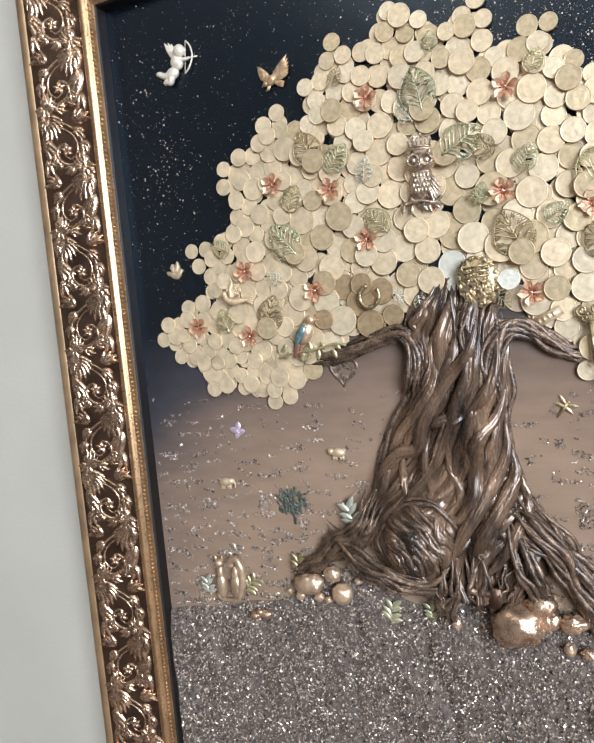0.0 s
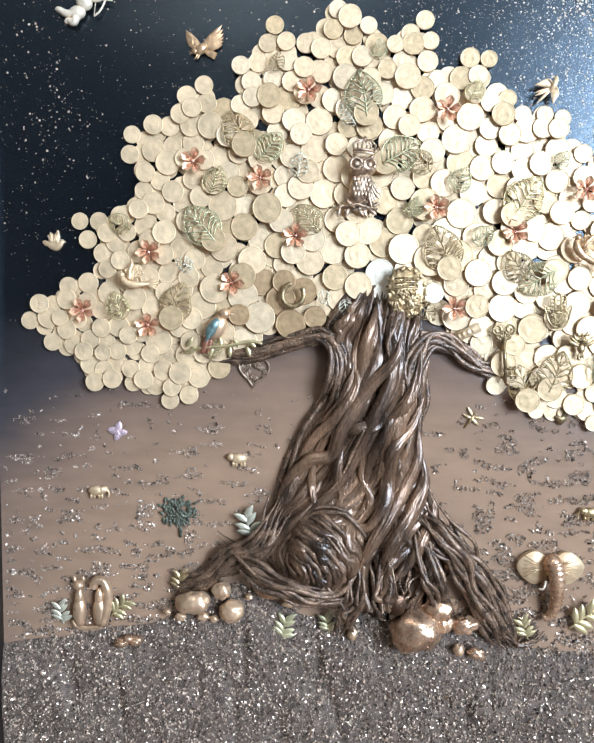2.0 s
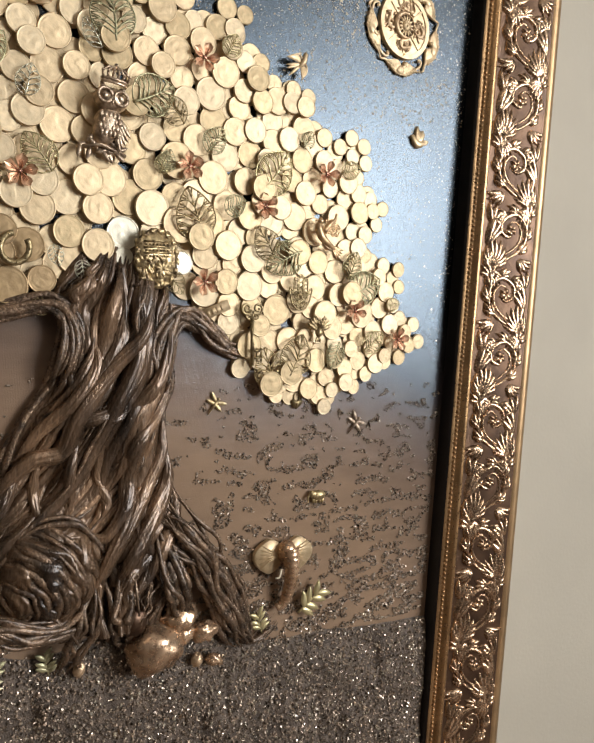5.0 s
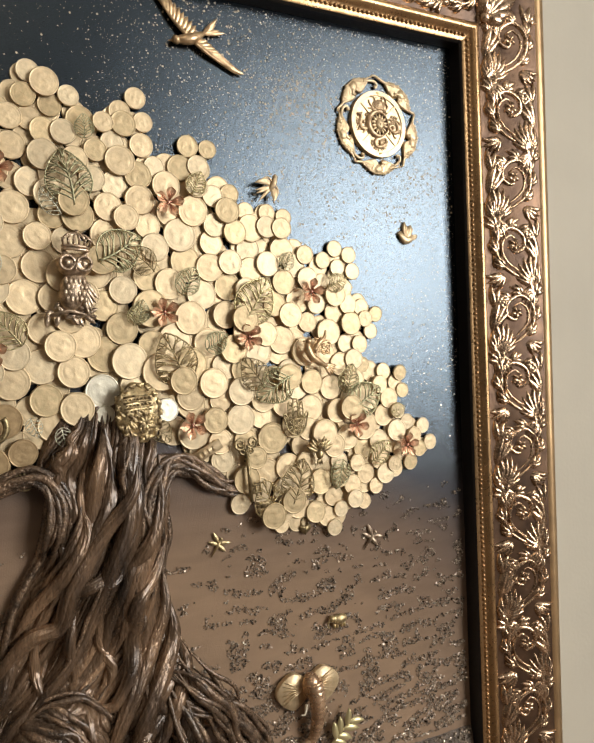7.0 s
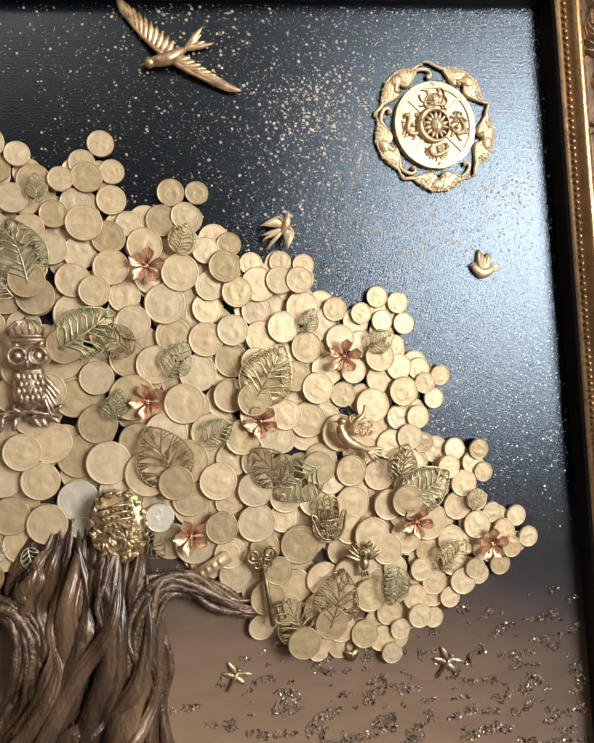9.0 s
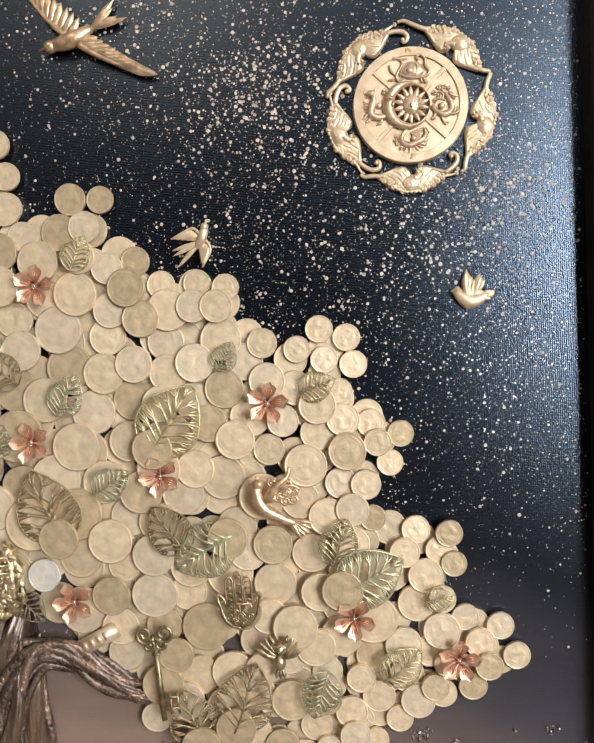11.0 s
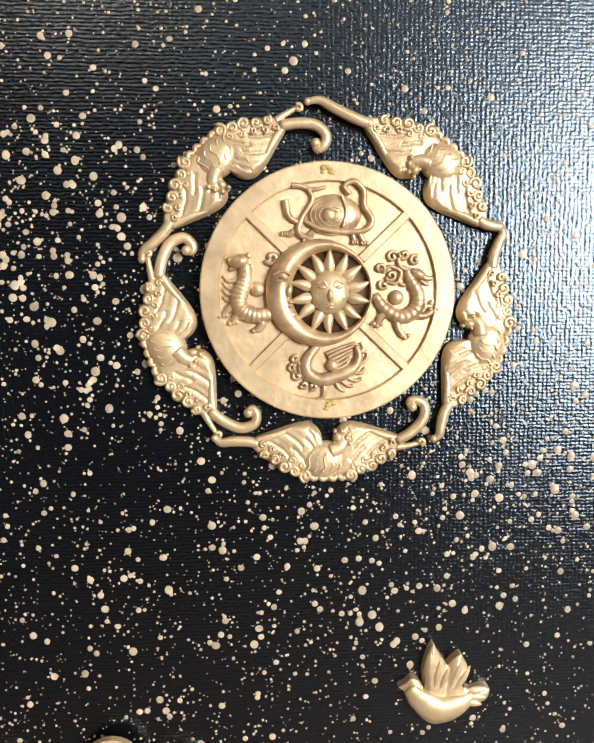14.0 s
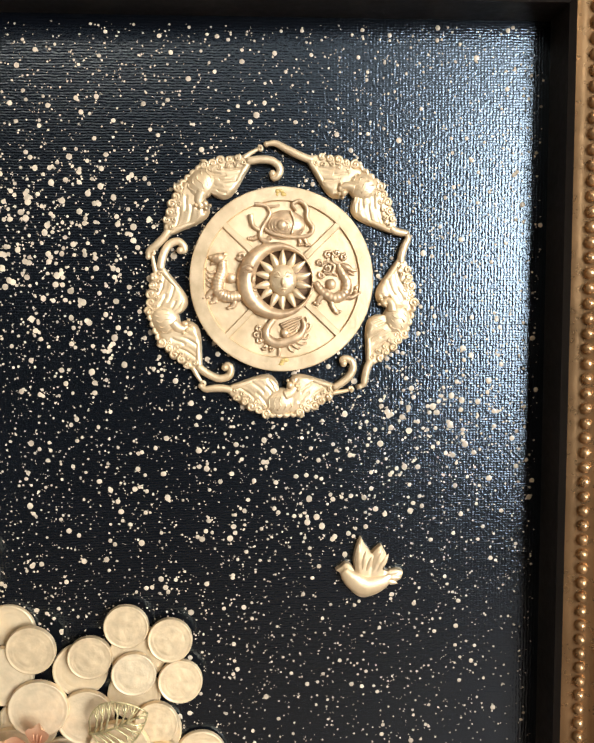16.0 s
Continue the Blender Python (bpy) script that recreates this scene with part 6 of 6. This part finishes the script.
def key(u, v):
    bm = bmesh.new()
    tube(bm, [(0, -.002, .010), (0, -.002, -.030)], .0016, 8)
    for s in (-1, 1):
        tube(bm, spiral(s * .0052, .002, .0165, .0052, .0012, 200 if s > 0 else -20, s * 1.5, 26), .0011, 6)
        tube(bm, spiral(s * .0036, .002, .0105, .0034, .0010, 90, s * 1.3, 20), .0009, 6)
    for z in (-.018, -.024):
        tube(bm, [(0, -.002, z), (.0085, -.002, z)], .0011, 6)
    for x in (.0045, .0085):
        tube(bm, [(x, -.002, -.016), (x, -.002, -.027)], .0009, 6)
    for z in (.0085, .006):
        blob(bm, 0, .002, z, .0026, .0022, .0010)
    place(tagged(part("key", bm, M_ANTIQUE), "ornate antique gold key glued over the coins", "key"), u, v, .0105, 4)


key(.0905, 1.2170)


def padlock(u, v):
    bm = bmesh.new()
    pts = [(.0050 * (math.sin(a) ** 3) * 1.15, .0052 * (0.81 * math.cos(a) - .31 * math.cos(2 * a) - .12 * math.cos(3 * a))) for a in (2 * math.pi * i / 28 for i in range(28))]
    plate(bm, pts[::-1], .0024)
    tube(bm, smooth_line([(-.0030, -.0016, .0030), (-.0030, -.0016, .0072), (0, -.0016, .0090), (.0030, -.0016, .0072), (.0030, -.0016, .0030)], 16), .0008, 6)
    blob(bm, 0, .0034, -.0004, .0011, .0006, .0016)
    place(tagged(part("padlock", bm, M_ANTIQUE), "tiny heart-shaped gold padlock below the coins", "padlock"), u, v, .001, 0)


padlock(.1445, 1.1545)


def filigree_heart(u, v):
    bm = bmesh.new()
    pts = [(.0135 * (math.sin(a) ** 3), -.0014, .0140 * (0.8125 * math.cos(a) - .3125 * math.cos(2 * a) - .125 * math.cos(3 * a) - .0625 * math.cos(4 * a))) for a in (2 * math.pi * i / 40 for i in range(41))]
    tube(bm, pts, .0010, 6)
    for k in range(46):
        x, z = rng.uniform(-.0115, .0115), rng.uniform(-.0125, .0085)
        if abs(x) < .0110 * min(1, (z + .0140) / .013) and not (abs(x) < .002 and z > .005):
            tube(bm, spiral(x, .0012, z, .0019, .0005, rng.uniform(0, 360), rng.choice((1.2, -1.2)), 12), .00055, 5)
    place(tagged(part("filigree_heart", bm, M_OWL), "openwork filigree metal heart hanging below the branch", "heart charm"), u, v, .0005, -4)


filigree_heart(-.1280, 1.1935)


def peacock(u, v, size, turn, material, label):
    bm = bmesh.new()
    q = smooth_line([(-.0095, -.005, .0085), (-.0098, -.006, .003), (-.005, -.006, -.004), (.004, -.005, -.008), (.014, -.003, -.011)], 24)
    tube(bm, q, taper(.0024, .0014, 24, .0019), 12, .8)
    for k in range(3):
        tube(bm, [(-.0095, -.006, .0110), (-.0115 + .002 * k, -.006, .0140)], [.0005, .0003], 5)
    blob(bm, -.0095, .006, .0095, .0034, .0028, .0030)
    tube(bm, [(-.0120, -.006, .0098), (-.0150, -.005, .0086)], [.0010, .0003], 6)
    for k in range(5):
        lobe(bm, .010, .003, -.0095, -52 + 13 * k, .0135, .0036, .0016)
    for k in range(11):
        tube(bm, spiral(-.0015 + .0042 * (k % 4), .0060, .0020 + .0046 * (k // 4) + .0012 * (k % 2), .0029, .0006, 60 * k, 1.5, 20), .0008, 5)
    q = smooth_line([(-.004, -.006, .001), (.001, -.007, .010), (.006, -.006, .015), (.007, -.005, .021)], 16)
    tube(bm, q, taper(.0026, .0010, 16), 8)
    q = smooth_line([(.001, -.006, .008), (.009, -.006, .011), (.014, -.005, .009)], 12)
    tube(bm, q, taper(.0018, .0008, 12), 7)
    place(tagged(part("peacock", bm, material), label, "bird charm"), u, v, .0095, turn, size)


peacock(.1560, 1.3020, .92, -8, M_STONE_GOLD, "gold peacock charm with openwork wings on coins")
peacock(-.2330, 1.2730, .80, 25, M_GOLD, "pale gold long-tailed bird charm on coins")


def parrot(u, v):
    ob = tagged(new("parrot"), "enamelled teal and orange bird perched on the branch", "bird charm")
    for nm, shapes, material, label in (
            ("body", ((0, .006, 0, .0085, .0060, .0125, -24), (.0060, .007, .0135, .0052, .0046, .0050, 0)), M_STONE_PALE, ""),
            ("wing", ((-.0030, .0095, -.001, .0052, .0040, .0105, -26),), M_PLUME, "teal enamelled wing"),
            ("tail", ((-.0090, .005, -.0165, .0036, .0022, .0100, -12), (-.0050, .005, -.0165, .0026, .0020, .0090, -8)), M_RUST, "orange enamelled tail")):
        bm = bmesh.new()
        for s in shapes:
            blob(bm, *s, 14, 12)
        if nm == "body":
            tube(bm, [(.0105, -.007, .0135), (.0150, -.0065, .0140)], [.0013, .0003], 6)
        if nm == "wing":
            for k in range(4):
                lobe(bm, -.001 - .001 * k, .0125, .004 - .003 * k, -112, .010, .0036, .0012)
        part(nm, bm, material, ob, label)
    place(ob, u, v, .0070, -6, .95)
    bm = bmesh.new()
    q = smooth_line([(-.030, -.004, -.004), (-.012, -.006, 0), (.010, -.007, .002), (.030, -.006, .006), (.040, -.005, .004)], 24)
    tube(bm, q, .0014, 7)
    for k in range(9):
        lobe(bm, -.026 + .0075 * k, .005, .001, 60 + 160 * (k % 2) + 10 * k, .0095, .0044, .0014)
    place(tagged(part("twig", bm, M_LEAFGOLD), "gold leafy twig under the enamelled bird", "twig charm"), u, v - .018, .0060, 0)


parrot(-.1600, 1.2320)


def horseshoe(u, v):
    bm = bmesh.new()
    q = [(.0092 * math.sin(a), -.0016, -.0100 * math.cos(a)) for a in (radians(-150 + 300 * i / 30) for i in range(31))]
    tube(bm, q, .0022, 8, .7)
    for i in range(2, 30, 4):
        blob(bm, q[i][0], .0032, q[i][2], .0008, .0006, .0008, 0, 8, 6)
    place(tagged(part("horseshoe", bm, M_ANTIQUE), "small antique gold horseshoe glued on the coins", "horseshoe"), u, v, .0105, -20)


horseshoe(-.0935, 1.2610)

bm = bmesh.new()
box(bm, -.0125, .0125, -.0016, 0, -.0042, .0042)
bmesh.ops.bevel(bm, geom=bm.edges[:], offset=.0005, segments=2, affect="EDGES")
for k in range(4):
    box(bm, -.0085 + .0042 * k, -.0060 + .0042 * k, -.0021, -.0015, -.0022, .0022)
place(tagged(part("nameplate", bm, M_GOLD), "small gold plate with raised marks on coins", "plate"), .0580, 1.2300, .0095, 26)


# ---- small things on the brown field ----
def dragonfly(u, v, size, turn, material, label):
    bm = bmesh.new()
    tube(bm, [(0, -.002, .006), (0, -.0022, 0), (0, -.0016, -.012)], [.0018, .0015, .0006], 7)
    blob(bm, 0, .0022, .0072, .0018, .0016, .0016)
    for s in (-1, 1):
        lobe(bm, 0, .0018, .003, 90 - s * 62, .0125, .0040, .0010)
        lobe(bm, 0, .0018, .001, 90 - s * 100, .0110, .0038, .0010)
    place(tagged(part("dragonfly", bm, material), label, "dragonfly charm"), u, v, .0002, turn, size)


dragonfly(.0660, 1.1530, .82, -35, M_ANTIQUE, "small gold dragonfly charm on the brown canvas")
dragonfly(.2110, 1.1350, .95, -40, M_OWL, "dark metal dragonfly charm on the brown canvas")


def butterfly(u, v):
    bm = bmesh.new()
    tube(bm, [(0, -.002, .004), (0, -.002, -.005)], .0010, 6)
    for s in (-1, 1):
        lobe(bm, 0, .0012, .001, 90 - s * 48, .0095, .0066, .0014)
        lobe(bm, 0, .0012, -.001, 90 - s * 118, .0080, .0056, .0014)
    place(tagged(part("butterfly", bm, M_PINK), "pearly pink butterfly charm on the brown canvas", "butterfly charm"), u, v, .0002, 35)


butterfly(-.2510, 1.1360)


def small_beast(u, v, flip, material, label, name, trunked):
    bm = bmesh.new()
    f = -1 if flip else 1
    blob(bm, 0, .0035, 0, .0085, .0040, .0052)
    blob(bm, f * .0080, .0035, .0015, .0038, .0034, .0036)
    for x in (-.0055, -.0025, .0025, .0055):
        tube(bm, [(x, -.003, -.003), (x, -.003, -.0080)], .0014, 7)
    if trunked:
        tube(bm, smooth_line([(f * .0105, -.004, .0015), (f * .0130, -.004, -.002), (f * .0122, -.004, -.0065)], 10), taper(.0014, .0008, 10), 6)
        lobe(bm, f * .0065, .006, .004, -90, .0060, .0046, .0012)
    place(tagged(part(name, bm, material), label, "animal charm"), u, v, .0, 0, .9)


small_beast(-.2710, 1.0820, False, M_GOLD, "tiny gold elephant charm on the brown canvas", "elephant_charm", True)
small_beast(-.1410, 1.1140, True, M_GOLD, "tiny gold tortoise charm on the brown canvas", "tortoise_charm", False)
small_beast(.1745, 1.0710, True, M_ANTIQUE, "tiny gold walking elephant charm on the canvas", "elephant_charm", True)


def tree_charm(u, v):
    bm = bmesh.new()
    for k in range(110):
        a, r = rng.uniform(0, 6.28), rng.random() ** .5
        lobe(bm, .0165 * r * math.cos(a), .0012 + .003 * (1 - r), .006 + .0125 * r * math.sin(a), rng.uniform(0, 360), .0050, .0026, .0014)
    for k in range(5):
        tube(bm, smooth_line([(0, -.002, -.018), (.001, -.002, -.008), (-.011 + .0055 * k, -.002, .006)], 10), taper(.0013, .0006, 10), 6)
    place(tagged(part("tree_charm", bm, mat("dark_green_patina", (0.13, 0.14, 0.10), 0.4, 0.45, 0.5, 200, .4, 700, .0004)), "small dark green tree charm on the brown canvas", "tree charm"), u, v, 0, 6)


tree_charm(-.1960, 1.0580)


def cats(u, v):
    bm = bmesh.new()
    for x, h in ((-.0105, 1.0), (.0085, 1.0)):
        blob(bm, x, .006, -.008, .0066, .0058, .0150, 0, 14, 12)
        blob(bm, x, .006, .006, .0046, .0048, .0095, 0, 12, 10)
    blob(bm, -.0105, .0075, .0175, .0056, .0054, .0052)
    for s in (-1, 1):
        lobe(bm, -.0105 + s * .0034, .008, .0205, 90 - s * 12, .0060, .0034, .0015)
    q = smooth_line([(.0105, -.006, -.020), (.0155, -.006, -.002), (.0165, -.007, .012), (.0120, -.007, .0215), (.0050, -.007, .0215), (.0025, -.007, .015)], 30)
    tube(bm, q, taper(.0050, .0042, 30), 10)
    q = smooth_line([(-.018, -.004, -.018), (-.014, -.005, -.0235), (-.002, -.005, -.0245), (.010, -.005, -.0225)], 20)
    tube(bm, q, .0020, 8)
    place(tagged(part("cat_pair", bm, M_STONE_PALE), "pair of pale gold sitting cats on the gravel", "figurine"), u, v, .001, 0, .98)


cats(-.2760, .9780)


def elephant_head(u, v):
    bm = bmesh.new()
    q = smooth_line([(.0010, -.014, .026), (.0030, -.016, .012), (.0045, -.014, -.004), (.0035, -.011, -.018), (.0005, -.008, -.028), (-.0050, -.007, -.031)], 60)
    rad = [(.0084 - .0048 * i / 59) * (1 + .05 * math.sin(i * 1.7)) for i in range(60)]
    tube(bm, q, rad, 14, .9)
    blob(bm, .0005, .010, .022, .0086, .0090, .0115, 0, 18, 12)
    head = tagged(new("elephant_figurine"), "glossy bronze elephant head with spread ears and trunk", "figurine")
    part("head", bm, M_STONE, head)
    for s in (-1, 1):
        bm = bmesh.new()
        pts = [(s * (.0150 + .0150 * math.cos(a) + .0015 * math.cos(3 * a)), .0195 + (.0145 if math.sin(a) > 0 else .0175) * math.sin(a)) for a in (2 * math.pi * i / 30 for i in range(30))]
        plate(bm, pts[::s], .0050, .002, -.35)
        for k in range(6):
            tube(bm, [(s * .006, -.0078, .019), (s * (.0260), -.0070, .008 + .0045 * k)], [.0009, .0003], 5)
        part("ear", bm, M_GOLD, head, "pale gold ribbed ear")
        bm = bmesh.new()
        tube(bm, smooth_line([(s * .006, -.013, .008), (s * .009, -.015, .001), (s * .013, -.015, .001)], 10), taper(.0014, .0005, 10), 7)
        part("tusk", bm, M_IVORY, head)
    place(head, u, v, .0, 0, .95)


elephant_head(.1400, 1.0035)


def stone(u, v, ru, rv, turn, material, seed, facets=.16):
    bm = bmesh.new()
    blob(bm, 0, 0, 0, ru, min(ru, rv) * .85, rv, 0, 26, 18)
    for p in bm.verts:
        d = p.co.normalized()
        p.co *= 1 + facets * noise.noise((2.1 * d.x + seed, 2.1 * d.y, 2.1 * d.z)) + .05 * noise.noise((6 * d.x, 6 * d.y + seed, 6 * d.z))
    place(tagged(part("stone", bm, material), "smooth gilded decorative stone lying on the gravel" if material is M_STONE else "pale gilded pebble lying among the gravel", "stone", "gilded stones"), u, v, .007 + .5 * min(ru, rv), turn)


for a in ((.0185, .9650, .0240, .0195, 8, M_STONE, 3.7, .22), (.0400, .9830, .0155, .0125, 30, M_STONE, 9, .45), (.0450, .9690, .0100, .0085, 60, M_STONE, 11, .4), (.0640, .9680, .0110, .0080, 10, M_STONE, 14, .4),
          (-.1810, .9830, .0165, .0100, 4, M_STONE_PALE, 21, .2), (-.1455, .9760, .0115, .0105, 20, M_STONE_PALE, 25, .15), (-.1080, .9945, .0165, .0070, 2, M_STONE, 31, .12),
          (-.1545, .9945, .0085, .0080, 30, M_STONE_PALE, 35, .3), (-.0850, .9890, .0070, .0050, 0, M_STONE, 38, .2), (-.1720, .9690, .0055, .0045, 0, M_STONE_PALE, 41, .3), (-.1930, .9680, .0050, .0042, 10, M_STONE_PALE, 43, .3),
          (-.1620, .9670, .0040, .0036, 0, M_STONE_PALE, 47, .3), (-.0360, .9560, .0045, .0060, 0, M_STONE_PALE, 51, .2), (.0500, 1.0230, .0045, .0060, 0, M_STONE, 53, .3), (.0760, .9410, .0080, .0050, -20, M_STONE, 57, .3),
          (.0600, .9440, .0050, .0060, 0, M_STONE_PALE, 59, .3), (-.0950, .9830, .0045, .0035, 0, M_STONE_PALE, 61, .3), (-.2050, .9720, .0035, .003, 0, M_STONE_PALE, 63, .3), (-.1300, .9880, .0035, .003, 0, M_STONE_PALE, 65, .3)):
    stone(*a)

bm = bmesh.new()
for s in (-1, 1):
    plate(bm, [(s * (.0065 + .0068 * math.cos(a)), .0045 * math.sin(a)) for a in (2 * math.pi * i / 18 for i in range(18))][::s], .0050)
    blob(bm, s * .0065, .005, .0, .0050, .0034, .0030)
blob(bm, .001, .005, .004, .0050, .004, .0032)
place(tagged(part("walnut_shell", bm, M_STONE), "small open gilded shell lying on the gravel", "shell"), -.2410, .9430, .006, 8)


def shovel(u, v):
    ob = tagged(new("shovel"), "tiny bronze garden shovel leaning on the roots", "shovel")
    bm = bmesh.new()
    tube(bm, [(-.003, -.030, .036), (.001, -.026, .006)], .0009, 7)
    tube(bm, spiral(-.0032, .0305, .0385, .0024, .0024, 0, 1, 14), .0007, 6)
    part("handle", bm, M_OWL, ob)
    bm = bmesh.new()
    plate(bm, [(-.0072, .006), (-.0078, -.004), (-.0056, -.0098), (0, -.0118), (.0056, -.0098), (.0078, -.004), (.0072, .006), (0, .0078)][::-1], .0020, .020, -.5)
    part("blade", bm, M_RAIL, ob)
    place(ob, u, v, .002, 4)


shovel(.0010, .9920)


def sprig(u, v, turn, size, material, label, leaves=7):
    bm = bmesh.new()
    stem = smooth_line([(0, -.002, -.012), (.001, -.004, 0), (.005, -.004, .014)], 12)
    tube(bm, stem, taper(.0009, .0005, 12), 6)
    for k in range(leaves):
        p = stem[min(11, 2 + int(k * 9 / leaves))]
        lobe(bm, p.x, -p.y, p.z, 75 + (62 if k % 2 else -62) * (1 - k / leaves * .5), .0130, .0056, .0018, 14 if k % 2 else -14)
    place(tagged(part("leaf_sprig", bm, material), label, "sprig"), u, v, .004, turn, size)


for a in ((-.132, 1.051, 30, 1.05, M_SILVER, "pale mint metal leaf sprig beside the root"), (-.019, .987, 25, 1.0, M_SILVER, "pale mint metal leaf sprig on the gravel"), (-.305, .966, 20, .8, M_SILVER, "pale mint metal leaf sprig on the gravel"),
          (-.252, .974, -35, .85, M_LEAFGOLD, "gold metal leaf sprig beside the cats"), (-.100, .958, 0, .9, M_VERDE, "green metal leaf sprig in the gravel"), (.168, .976, -40, 1.15, M_LEAFGOLD, "gold metal leaf sprig beside the elephant"),
          (.118, .962, 30, .8, M_LEAFGOLD, "gold metal leaf sprig beside the elephant"), (-.195, .998, 10, .8, M_ANTIQUE, "dark metal leaf sprig behind the stones"), (-.010, 1.004, -10, .8, M_ANTIQUE, "dark metal leaf sprig by the shovel"), (-.060, .962, 25, .7, M_VERDE, "green metal leaf sprig in the gravel")):
    sprig(*a)
